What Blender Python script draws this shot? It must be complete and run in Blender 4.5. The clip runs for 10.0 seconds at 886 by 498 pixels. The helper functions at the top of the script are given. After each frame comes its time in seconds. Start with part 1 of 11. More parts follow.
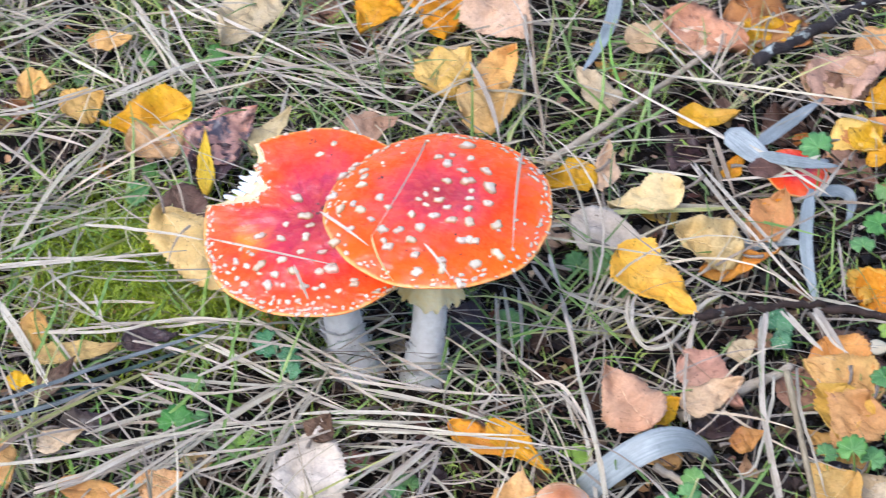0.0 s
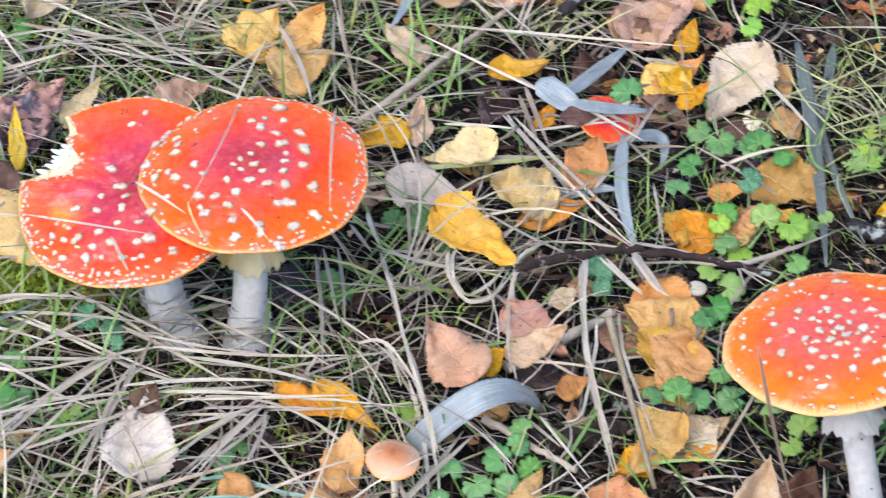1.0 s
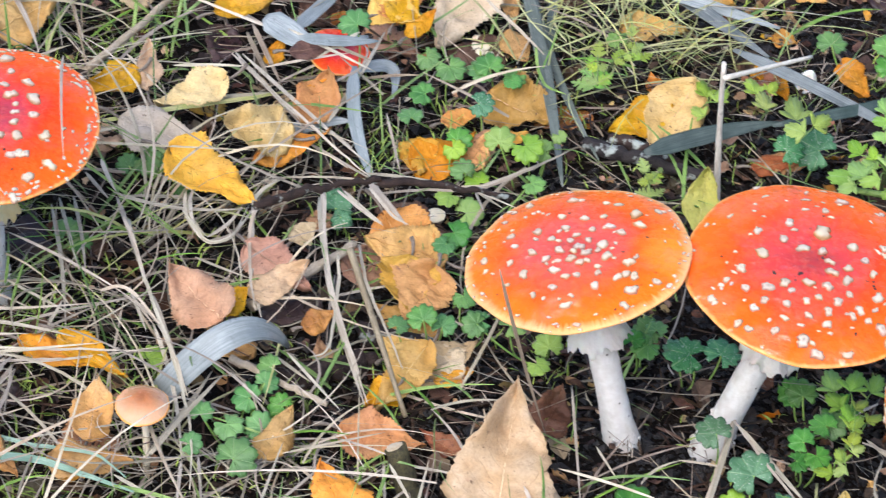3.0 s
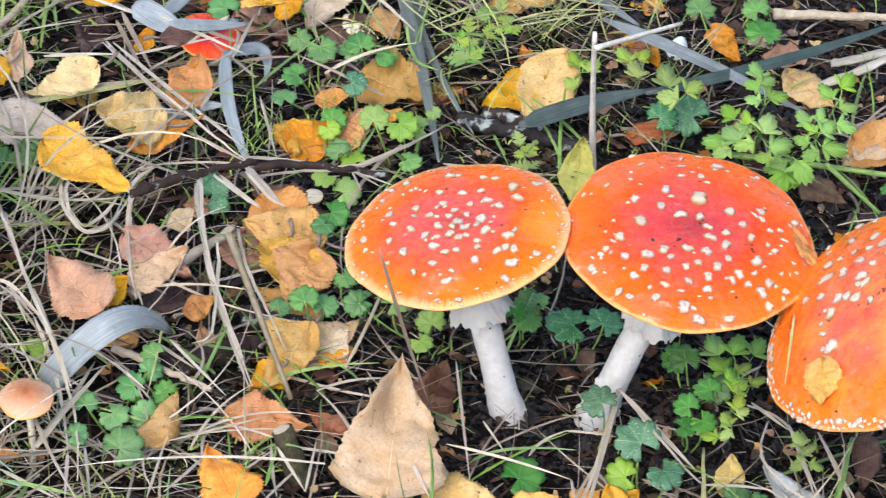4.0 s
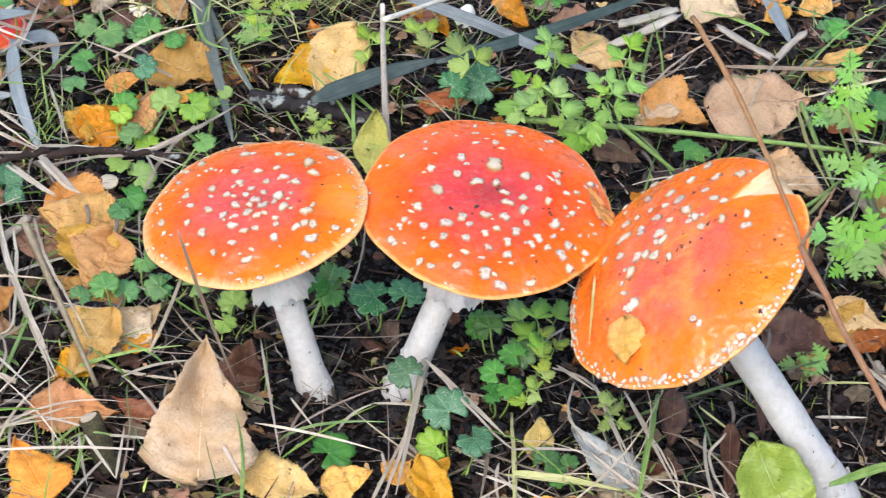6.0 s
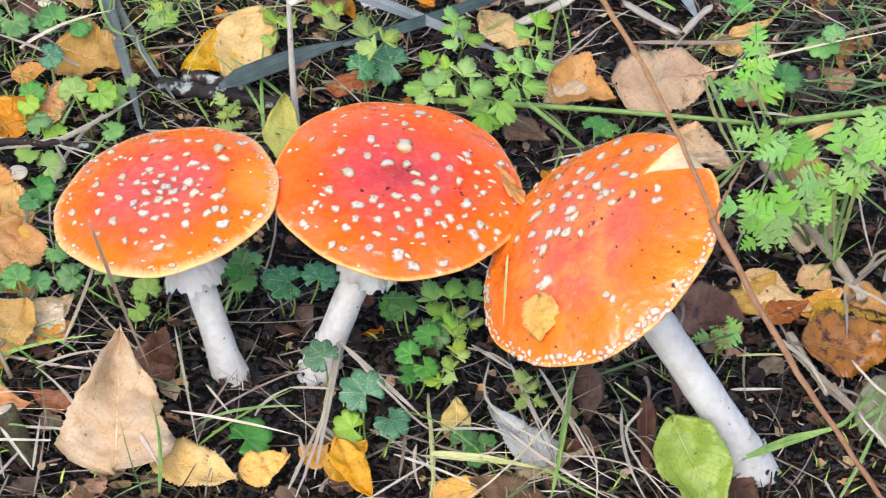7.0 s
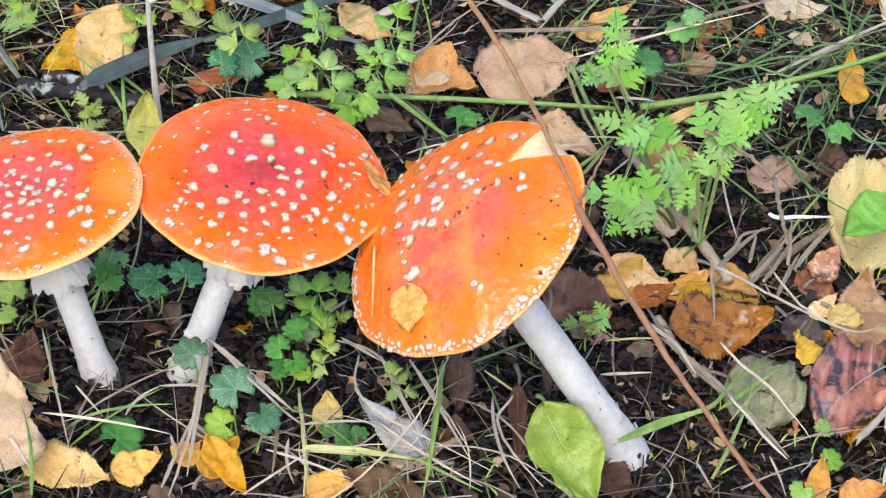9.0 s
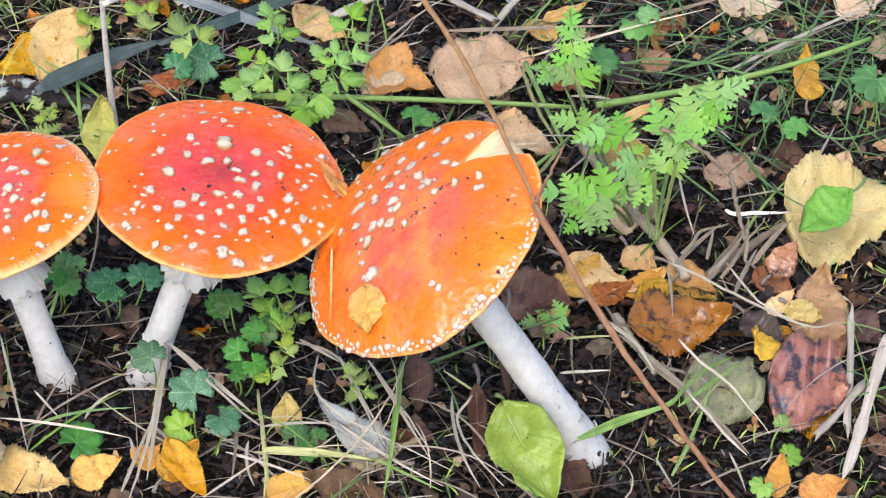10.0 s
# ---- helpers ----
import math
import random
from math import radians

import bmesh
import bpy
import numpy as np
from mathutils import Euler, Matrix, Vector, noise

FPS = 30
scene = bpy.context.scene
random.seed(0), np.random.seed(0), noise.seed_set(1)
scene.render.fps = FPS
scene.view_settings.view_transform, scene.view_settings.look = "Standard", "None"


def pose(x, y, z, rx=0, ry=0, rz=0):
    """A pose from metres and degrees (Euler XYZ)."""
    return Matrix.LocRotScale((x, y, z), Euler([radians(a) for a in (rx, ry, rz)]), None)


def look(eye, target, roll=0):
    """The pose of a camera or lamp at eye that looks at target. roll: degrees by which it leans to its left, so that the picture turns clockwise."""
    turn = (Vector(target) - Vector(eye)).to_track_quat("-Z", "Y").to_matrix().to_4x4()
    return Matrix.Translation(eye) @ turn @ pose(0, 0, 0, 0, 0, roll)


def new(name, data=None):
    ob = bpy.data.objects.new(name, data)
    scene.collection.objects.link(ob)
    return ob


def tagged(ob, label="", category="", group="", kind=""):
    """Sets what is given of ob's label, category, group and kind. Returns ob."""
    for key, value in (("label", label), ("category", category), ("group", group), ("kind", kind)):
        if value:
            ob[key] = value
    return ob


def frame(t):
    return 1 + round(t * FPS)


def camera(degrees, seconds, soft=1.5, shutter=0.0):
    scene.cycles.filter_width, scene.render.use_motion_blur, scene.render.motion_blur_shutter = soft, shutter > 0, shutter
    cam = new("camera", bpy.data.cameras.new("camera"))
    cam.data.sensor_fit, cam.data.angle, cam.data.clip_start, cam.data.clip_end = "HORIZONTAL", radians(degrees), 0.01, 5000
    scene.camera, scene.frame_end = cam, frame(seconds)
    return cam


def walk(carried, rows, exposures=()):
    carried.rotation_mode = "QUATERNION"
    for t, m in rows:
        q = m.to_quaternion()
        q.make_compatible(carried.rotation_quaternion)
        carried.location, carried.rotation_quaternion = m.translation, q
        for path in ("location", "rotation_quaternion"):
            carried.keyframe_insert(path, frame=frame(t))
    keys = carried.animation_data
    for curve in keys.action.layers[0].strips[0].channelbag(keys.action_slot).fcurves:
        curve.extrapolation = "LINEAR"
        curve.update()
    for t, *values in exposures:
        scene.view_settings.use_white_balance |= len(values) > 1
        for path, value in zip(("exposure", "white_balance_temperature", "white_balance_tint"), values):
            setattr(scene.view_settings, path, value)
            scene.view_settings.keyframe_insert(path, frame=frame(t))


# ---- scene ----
cam = camera(16.22, 10.0, soft=1.15, shutter=0.4)
EYE_AT = (0.0, -1.2633, 1.0)
# The camera stands still and pans: seconds, then its turn about x, y and z in degrees.
TURNS = [
    (0.0, 52.849, -4.789, 19.576), (0.5, 52.710, -4.587, 17.361), (1.0, 52.458, -4.511, 15.144),
    (1.5, 52.240, -4.495, 13.453), (2.0, 52.012, -4.630, 11.743), (2.5, 51.844, -4.862, 10.546),
    (2.7, 51.796, -4.887, 10.134), (3.8, 51.582, -4.304, 6.488), (4.0, 51.575, -4.328, 6.043),
    (4.5, 51.528, -4.311, 4.613), (5.0, 51.516, -4.169, 3.308), (5.5, 51.496, -4.165, 2.171),
    (5.7, 51.482, -4.274, 1.892), (6.8, 51.311, -4.198, -0.538), (7.0, 51.272, -4.209, -0.859),
    (7.5, 51.255, -4.270, -1.767), (8.0, 51.305, -4.388, -2.623), (8.5, 51.344, -4.380, -3.307),
    (9.0, 51.343, -4.477, -3.798), (9.5, 51.351, -4.595, -4.226), (10.0, 51.425, -4.435, -4.836),
]
EXPOSURE = 0.5
walk(cam, [(t, pose(*EYE_AT, rx, ry, rz)) for t, rx, ry, rz in TURNS],
     exposures=[(0.0, EXPOSURE + 0.04, 5340, 14), (3.0, EXPOSURE + 0.01, 5620, 12), (10.0, EXPOSURE - 0.02, 5680, 11.5)])

# ---- light: a bright overcast sky, with a wide soft sun behind thin cloud ----
world = bpy.data.worlds.new("overcast_sky")
scene.world = world
world.use_nodes = True
wn = world.node_tree.nodes
sky = wn.new("ShaderNodeTexSky")
sky.sky_type, sky.sun_disc = "NISHITA", False
sky.sun_elevation, sky.sun_rotation = radians(47), radians(201)
sky.dust_density, sky.air_density, sky.ozone_density = 4.0, 1.0, 0.6
wn["Background"].inputs["Strength"].default_value = 0.17
world.node_tree.links.new(sky.outputs[0], wn["Background"].inputs["Color"])
sun = new("sun", bpy.data.lights.new("sun", "SUN"))
sun.data.energy, sun.data.angle, sun.data.color = 1.12, radians(60), (1.0, 0.97, 0.93)
sun.matrix_world = look((-0.8, -2.1, 2.45), (0, 0, 0))


# ---- materials ----
class Nodes:
    """A short way to write a node tree."""

    def __init__(self, name):
        self.mat = bpy.data.materials.new(name)
        self.mat.use_nodes = True
        self.tree = self.mat.node_tree
        self.bsdf = self.tree.nodes["Principled BSDF"]

    def link(self, value, socket):
        if hasattr(value, "is_linked"):
            self.tree.links.new(value, socket)
        else:
            socket.default_value = value

    def node(self, kind, out=0, sockets=(), **settings):
        n = self.tree.nodes.new("ShaderNode" + kind)
        for key, value in settings.items():
            setattr(n, key, value)
        for key, value in dict(sockets).items():
            self.link(value, n.inputs[key])
        return n.outputs[out]

    def math(self, op, a, b=0.0, clamp=False):
        return self.node("Math", 0, {0: a, 1: b}, operation=op, use_clamp=clamp)

    def noise(self, scale, detail=4.0, vector=None, rough=0.6, out=0):
        s = {"Scale": scale, "Detail": detail, "Roughness": rough}
        if vector is not None:
            s["Vector"] = vector
        return self.node("TexNoise", out, s)

    def ramp(self, fac, stops):
        n = self.tree.nodes.new("ShaderNodeValToRGB")
        self.link(fac, n.inputs[0])
        el = n.color_ramp.elements
        while len(el) < len(stops):
            el.new(0.5)
        for e, (p, c) in zip(el, stops):
            e.position, e.color = p, (*c, 1) if len(c) == 3 else c
        return n.outputs[0]

    def mix(self, fac, a, b, blend="MIX"):
        n = self.tree.nodes.new("ShaderNodeMix")
        n.data_type, n.blend_type = "RGBA", blend
        for v, s in ((fac, n.inputs[0]), (a, n.inputs[6]), (b, n.inputs[7])):
            if isinstance(v, tuple) and len(v) == 3:
                v = (*v, 1)
            self.link(v, s)
        return n.outputs[2]

    def mapped(self, coord, scale=(1, 1, 1), shift=(0, 0, 0)):
        return self.node("Mapping", 0, {"Vector": coord, "Scale": scale, "Location": shift})

    def coords(self, out="Object"):
        return self.tree.nodes.new("ShaderNodeTexCoord").outputs[out]

    def shifted(self, coord):
        """Coordinates moved by an amount of each object's own, so that no two things wear the same stains."""
        r = self.tree.nodes.new("ShaderNodeObjectInfo").outputs["Random"]
        return self.node("VectorMath", 0, {0: coord, 1: self.node("CombineXYZ", 0, {0: self.math("MULTIPLY", r, 37.0), 1: self.math("MULTIPLY", r, 91.0), 2: r})})

    def finish(self, color, rough=0.6, bump=None, strength=0.3, distance=0.001, **inputs):
        self.link(color, self.bsdf.inputs["Base Color"])
        self.link(rough, self.bsdf.inputs["Roughness"])
        self.bsdf.inputs["Specular IOR Level"].default_value = 0.3
        if bump is not None:
            self.link(self.node("Bump", 0, {"Height": bump, "Strength": strength, "Distance": distance}), self.bsdf.inputs["Normal"])
        for key, value in inputs.items():
            self.link(value, self.bsdf.inputs[key.replace("_", " ")])
        return self.mat


def object_random(n):
    return n.tree.nodes.new("ShaderNodeObjectInfo").outputs["Random"]


def island_random(n):
    return n.tree.nodes.new("ShaderNodeNewGeometry").outputs["Random Per Island"]


def tone(n, color, rand, hue=0.02, sat=0.2, val=0.4):
    """Shift a colour by a random number, so that alike pieces differ."""
    r2 = n.math("FRACT", n.math("MULTIPLY", rand, 7.31))
    r3 = n.math("FRACT", n.math("MULTIPLY", rand, 13.77))
    return n.node("HueSaturation", 0, {
        "Hue": n.math("ADD", 0.5 - hue / 2, n.math("MULTIPLY", rand, hue)),
        "Saturation": n.math("ADD", 1 - sat / 2, n.math("MULTIPLY", r2, sat)),
        "Value": n.math("ADD", 1 - val / 2, n.math("MULTIPLY", r3, val)), "Color": color})


def soil_material():
    n = Nodes("humus_soil")
    c = n.coords()
    coarse, fine = n.noise(22, 6, c), n.noise(420, 8, c)
    col = n.ramp(fine, [(0.34, (0.003, 0.0026, 0.0026)), (0.55, (0.01, 0.0078, 0.007)), (0.7, (0.035, 0.026, 0.02)), (0.84, (0.11, 0.085, 0.065))])
    col = n.mix(n.ramp(coarse, [(0.4, (0, 0, 0)), (0.65, (1, 1, 1))]), col, n.mix(0.5, col, (0.03, 0.02, 0.013)))
    height = n.math("ADD", n.math("MULTIPLY", coarse, 0.6), fine)
    return n.finish(col, n.ramp(fine, [(0.3, (0.55,) * 3), (0.7, (0.9,) * 3)]), height, 0.9, 0.006, Specular_IOR_Level=0.1)


def leaf_material(name, light, dark, spot, spotting=0.5, rough=0.5, vein=0.08, coat=0.0, island=False, age=0.4):
    """An autumn leaf: two tones in soft clouds, side veins, and spots of decay. UV runs across (u, -1..1) and along (v, 0..1)."""
    n = Nodes(name)
    uv = n.coords("UV")
    sep = n.tree.nodes.new("ShaderNodeSeparateXYZ")
    n.link(uv, sep.inputs[0])
    u, v = sep.outputs[0], sep.outputs[1]
    c = n.shifted(n.coords())
    cloud, grain, blot = n.noise(48, 6, c), n.noise(620, 6, c), n.noise(105, 6, c)
    au = n.math("ABSOLUTE", u)
    side = n.math("ABSOLUTE", n.math("SINE", n.math("MULTIPLY", n.math("SUBTRACT", v, n.math("MULTIPLY", au, 0.34)), 27.0)))
    veins = n.math("MAXIMUM", n.ramp(side, [(0.0, (1,) * 3), (0.16, (0,) * 3)]), n.ramp(au, [(0.0, (1,) * 3), (0.05, (0,) * 3)]))
    col = n.mix(n.ramp(cloud, [(0.38, (0,) * 3), (0.6, (1,) * 3)]), light, dark)
    col = n.mix(n.ramp(grain, [(0.42, (0,) * 3), (0.68, (0.75,) * 3)]), col, n.mix(0.6, col, tuple(0.6 * x for x in dark)))
    col = n.mix(n.math("MULTIPLY", veins, vein), col, tuple(0.55 * x for x in dark))
    aged = n.ramp(n.noise(30, 3, n.mapped(c, (1, 1, 1), (5, 8, 2))), [(0.5, (0,) * 3), (0.66, (1,) * 3)])
    col = n.mix(n.math("MULTIPLY", aged, age), col, n.mix(0.5, col, (0.46, 0.37, 0.2)))
    edge = n.math("MULTIPLY", n.ramp(n.math("ADD", au, n.math("MULTIPLY", blot, 0.6)), [(1.05, (0,) * 3), (1.4, (1,) * 3)]), 0.6)
    mask = n.math("MAXIMUM", n.ramp(blot, [(0.72 - 0.2 * spotting, (0,) * 3), (0.78 - 0.16 * spotting, (1,) * 3)]), edge)
    col = n.mix(n.math("MULTIPLY", mask, min(1.0, 0.6 + 0.5 * spotting)), col, spot)
    specks = n.ramp(n.noise(300, 3, c), [(0.66, (0,) * 3), (0.7, (1,) * 3)])
    col = n.mix(n.math("MULTIPLY", specks, 0.7), col, tuple(0.35 * x for x in spot))
    col = tone(n, col, island_random(n), 0.05, 0.4, 0.9) if island else n.mix(1.0, tone(n, col, object_random(n), 0.03, 0.25, 0.4), (0.83, 0.82, 0.86), "MULTIPLY")
    height = n.math("ADD", n.math("MULTIPLY", veins, -0.25), n.math("MULTIPLY", grain, 0.5))
    n.bsdf.inputs["Subsurface Weight"].default_value = 0.0
    return n.finish(col, n.math("ADD", rough - 0.12, n.math("MULTIPLY", grain, 0.25)), n.math("ADD", height, n.math("MULTIPLY", blot, 0.8)), 0.6, 0.0016, Coat_Weight=coat, Coat_Roughness=0.15)


def blade_material(name, base, tip, dark, rough=0.5, island=True, vary=0.2):
    """Grass or straw: fine lengthwise fibres, each blade of a tone of its own. UV runs across (u) and along (v)."""
    n = Nodes(name)
    uv = n.coords("UV")
    fibres = n.noise(6, 4, n.mapped(uv, (2.6, 0.5, 1)))
    cloud = n.noise(70, 4, n.coords())
    col = n.mix(n.ramp(cloud, [(0.35, (0,) * 3), (0.65, (1,) * 3)]), base, tip)
    col = n.mix(n.math("MULTIPLY", n.ramp(fibres, [(0.42, (0,) * 3), (0.62, (1,) * 3)]), 0.65), col, dark)
    blots = n.ramp(n.noise(240, 3, n.coords()), [(0.62, (0,) * 3), (0.72, (0.6,) * 3)])
    col = n.mix(blots, col, tuple(0.6 * x for x in dark))
    col = tone(n, col, island_random(n), 0.03, 0.3, 0.7) if island else tone(n, col, object_random(n), 0.03, 0.2, vary)
    return n.finish(col, rough, fibres, 0.3, 0.00006, Specular_IOR_Level=0.12 if rough > 0.6 else 0.35)


def green_material(name, light, dark, vein=(0.34, 0.46, 0.22), rough=0.33, spots=0.0):
    """A small herb's leaf with rays of veins from its stalk. UV is the leaf's own plane."""
    n = Nodes(name)
    uv = n.coords("UV")
    sep = n.tree.nodes.new("ShaderNodeSeparateXYZ")
    n.link(uv, sep.inputs[0])
    ang = n.math("ARCTAN2", sep.outputs[0], sep.outputs[1])
    rays = n.ramp(n.math("ABSOLUTE", n.math("SINE", n.math("MULTIPLY", ang, 3.5))), [(0.0, (1,) * 3), (0.14, (0,) * 3)])
    c = n.shifted(n.coords())
    cloud, grain = n.noise(60, 4, c), n.noise(800, 4, c)
    col = n.mix(n.ramp(cloud, [(0.35, (0,) * 3), (0.68, (1,) * 3)]), dark, light)
    col = n.mix(n.math("MULTIPLY", rays, 0.45), col, vein)
    if spots:
        col = n.mix(n.math("MULTIPLY", n.ramp(n.noise(1100, 2, c), [(0.62, (0,) * 3), (0.66, (1,) * 3)]), spots), col, (0.5, 0.52, 0.45))
    col = tone(n, col, object_random(n), 0.03, 0.25, 0.4)
    return n.finish(col, rough, n.math("ADD", n.math("MULTIPLY", rays, -0.5), grain), 0.4, 0.001)


def cap_material(name, heart, middle, rim, heart_at=0.42, rim_at=0.78, pale=0.0, streak=0.5, relief=0.6, patch=None, band=0.0, wet=0.4):
    """A toadstool's skin: crimson heart to orange rim, radial streaks, wet gloss. UV holds angle (turns) and radius (0..1)."""
    n = Nodes(name)
    uv = n.coords("UV")
    sep = n.tree.nodes.new("ShaderNodeSeparateXYZ")
    n.link(uv, sep.inputs[0])
    c = n.coords()
    radius = sep.outputs[1]
    cloud = n.noise(26, 3, c)
    wob = n.math("ADD", radius, n.math("MULTIPLY", n.math("SUBTRACT", cloud, 0.5), 0.5))
    rays = n.noise(1.0, 3, n.mapped(uv, (75, 2.2, 1)))
    wob = n.math("ADD", wob, n.math("MULTIPLY", n.math("SUBTRACT", rays, 0.5), streak * 0.34))
    col = n.ramp(wob, [(0.05, tuple(0.72 * x for x in heart)), (heart_at, heart), (0.5 * (heart_at + rim_at), middle), (rim_at, rim), (1.0, tuple(min(1.0, 1.05 * x) for x in rim))])
    col = n.mix(n.ramp(n.math("ADD", radius, n.math("MULTIPLY", n.math("SUBTRACT", rays, 0.5), 0.06)), [(0.98, (0,) * 3), (1.0, (1,) * 3)]), col, (0.9, 0.4, 0.1))
    col = n.mix(n.math("MULTIPLY", n.ramp(n.noise(34, 4, n.mapped(c, (1, 1, 1), (3, 1, 2))), [(0.55, (0,) * 3), (0.72, (1,) * 3)]), pale), col, (0.94, 0.3, 0.025))
    if patch:
        # a yellow streaked sector: turn, how wide, from which radius to which
        at, wide, r0, r1 = patch
        near = n.math("COSINE", n.math("MULTIPLY", n.math("SUBTRACT", sep.outputs[0], at), 2 * math.pi))
        near = n.math("ADD", near, n.math("MULTIPLY", n.math("SUBTRACT", rays, 0.5), 1.6 * wide))
        sector = n.ramp(near, [(1 - 1.6 * wide, (0,) * 3), (1 + 0.3 * wide, (1,) * 3)])
        reach = n.ramp(n.math("ADD", radius, n.math("MULTIPLY", n.math("SUBTRACT", n.noise(90, 3, c), 0.5), 0.3)), [(r0 - 0.16, (0,) * 3), (r0 + 0.16, (1,) * 3), (r1 - 0.05, (1,) * 3), (r1 + 0.08, (0,) * 3)])
        col = n.mix(n.math("MULTIPLY", n.math("MULTIPLY", sector, reach), 0.7), col, (0.94, 0.33, 0.02))
    if band:
        # the grooved pale margin
        grooves = n.noise(1.0, 2, n.mapped(uv, (150, 1.0, 1)))
        edge = n.ramp(n.math("ADD", radius, n.math("ADD", n.math("MULTIPLY", n.math("SUBTRACT", rays, 0.5), 0.12), n.math("MULTIPLY", n.math("SUBTRACT", grooves, 0.5), 0.1))), [(0.92, (0,) * 3), (0.985, (1,) * 3)])
        col = n.mix(n.math("MULTIPLY", edge, band), col, (0.93, 0.52, 0.2))
    fine = n.noise(700, 3, c)
    dents = n.noise(60, 4, c)
    mottle = n.noise(190, 5, c)
    col = n.mix(n.ramp(mottle, [(0.4, (0,) * 3), (0.75, (0.45,) * 3)]), col, n.mix(0.5, col, (0.9, 0.2, 0.02)))
    col = n.mix(n.ramp(n.noise(420, 2, n.mapped(c, (1, 1, 1), (7, 2, 5))), [(0.7, (0,) * 3), (0.76, (0.7,) * 3)]), col, (0.3, 0.02, 0.02))
    rough = n.math("ADD", 0.12, n.math("MULTIPLY", mottle, 0.3))
    # the wet crown: a film of rain, wrinkled round the warts
    crown = n.ramp(n.math("ADD", radius, n.math("MULTIPLY", n.math("SUBTRACT", n.noise(55, 3, c), 0.5), 0.5)), [(0.42, (wet,) * 3), (0.62, (0,) * 3)])
    film = n.math("MULTIPLY", n.noise(270, 3, n.mapped(c, (1, 1, 1), (2, 6, 3))), n.math("MULTIPLY", crown, 0.3))
    shine = n.math("MAXIMUM", n.ramp(n.noise(45, 3, n.mapped(c, (1, 1, 1), (9, 4, 1))), [(0.46, (0.0,) * 3), (0.6, (0.9,) * 3)]), crown)
    swell = n.math("ADD", n.math("MULTIPLY", n.noise(75, 2, n.mapped(c, (1, 1, 1), (4, 4, 7))), 1.0), n.math("MULTIPLY", n.noise(260, 3, c), 0.22 * min(1.0, 2 * streak)))
    n.link(n.node("Bump", 0, {"Height": swell, "Strength": 1.0, "Distance": 0.006}), n.bsdf.inputs["Coat Normal"])
    return n.finish(col, rough, n.math("ADD", n.math("ADD", n.math("ADD", film, dents), n.math("MULTIPLY", mottle, 0.22)), n.math("MULTIPLY", rays, 0.25 * streak)), relief, 0.004, Specular_IOR_Level=0.16, Coat_Weight=shine, Coat_Roughness=0.1, Coat_IOR=1.8, Subsurface_Weight=0.12, Subsurface_Radius=(0.004, 0.0015, 0.0008), Subsurface_Scale=0.6)


def flesh_material(name, light, dark, scale=260, rough=0.7, sub=0.1):
    n = Nodes(name)
    c = n.shifted(n.coords())
    a, b = n.noise(scale, 6, c), n.noise(scale * 0.15, 4, c)
    col = n.mix(n.ramp(n.math("MULTIPLY", n.math("ADD", a, b), 0.5), [(0.36, (0,) * 3), (0.6, (1,) * 3)]), dark, light)
    return n.finish(col, rough, a, 0.5, 0.0015, Subsurface_Weight=sub, Subsurface_Radius=(0.003, 0.002, 0.0012), Subsurface_Scale=0.5)


def bark_material(name, light, dark, moss=0.0):
    n = Nodes(name)
    uv = n.coords("UV")
    a, b = n.noise(5, 5, n.mapped(uv, (6, 1.0, 1))), n.noise(160, 5, n.coords())
    col = n.mix(n.ramp(n.math("MULTIPLY", n.math("ADD", a, b), 0.5), [(0.38, (0,) * 3), (0.62, (1,) * 3)]), dark, light)
    if moss:
        col = n.mix(n.ramp(n.noise(90, 3, n.coords()), [(0.6 - 0.2 * moss, (0,) * 3), (0.68 - 0.2 * moss, (1,) * 3)]), col, (0.42, 0.45, 0.4))
    col = tone(n, col, object_random(n), 0.02, 0.2, 0.3)
    return n.finish(col, 0.8, n.math("ADD", a, b), 0.6, 0.002)


def lump_material():
    """Damp crumbs of humus: black to grey-brown, faintly wet."""
    n = Nodes("damp_humus_crumbs")
    c = n.coords()
    col = n.ramp(n.noise(160, 6, c), [(0.4, (0.004, 0.0033, 0.0033)), (0.55, (0.013, 0.01, 0.0088)), (0.72, (0.05, 0.038, 0.03))])
    col = tone(n, col, island_random(n), 0.02, 0.3, 1.3)
    return n.finish(col, 0.45, n.noise(900, 4, c), 0.7, 0.001, Specular_IOR_Level=0.45)


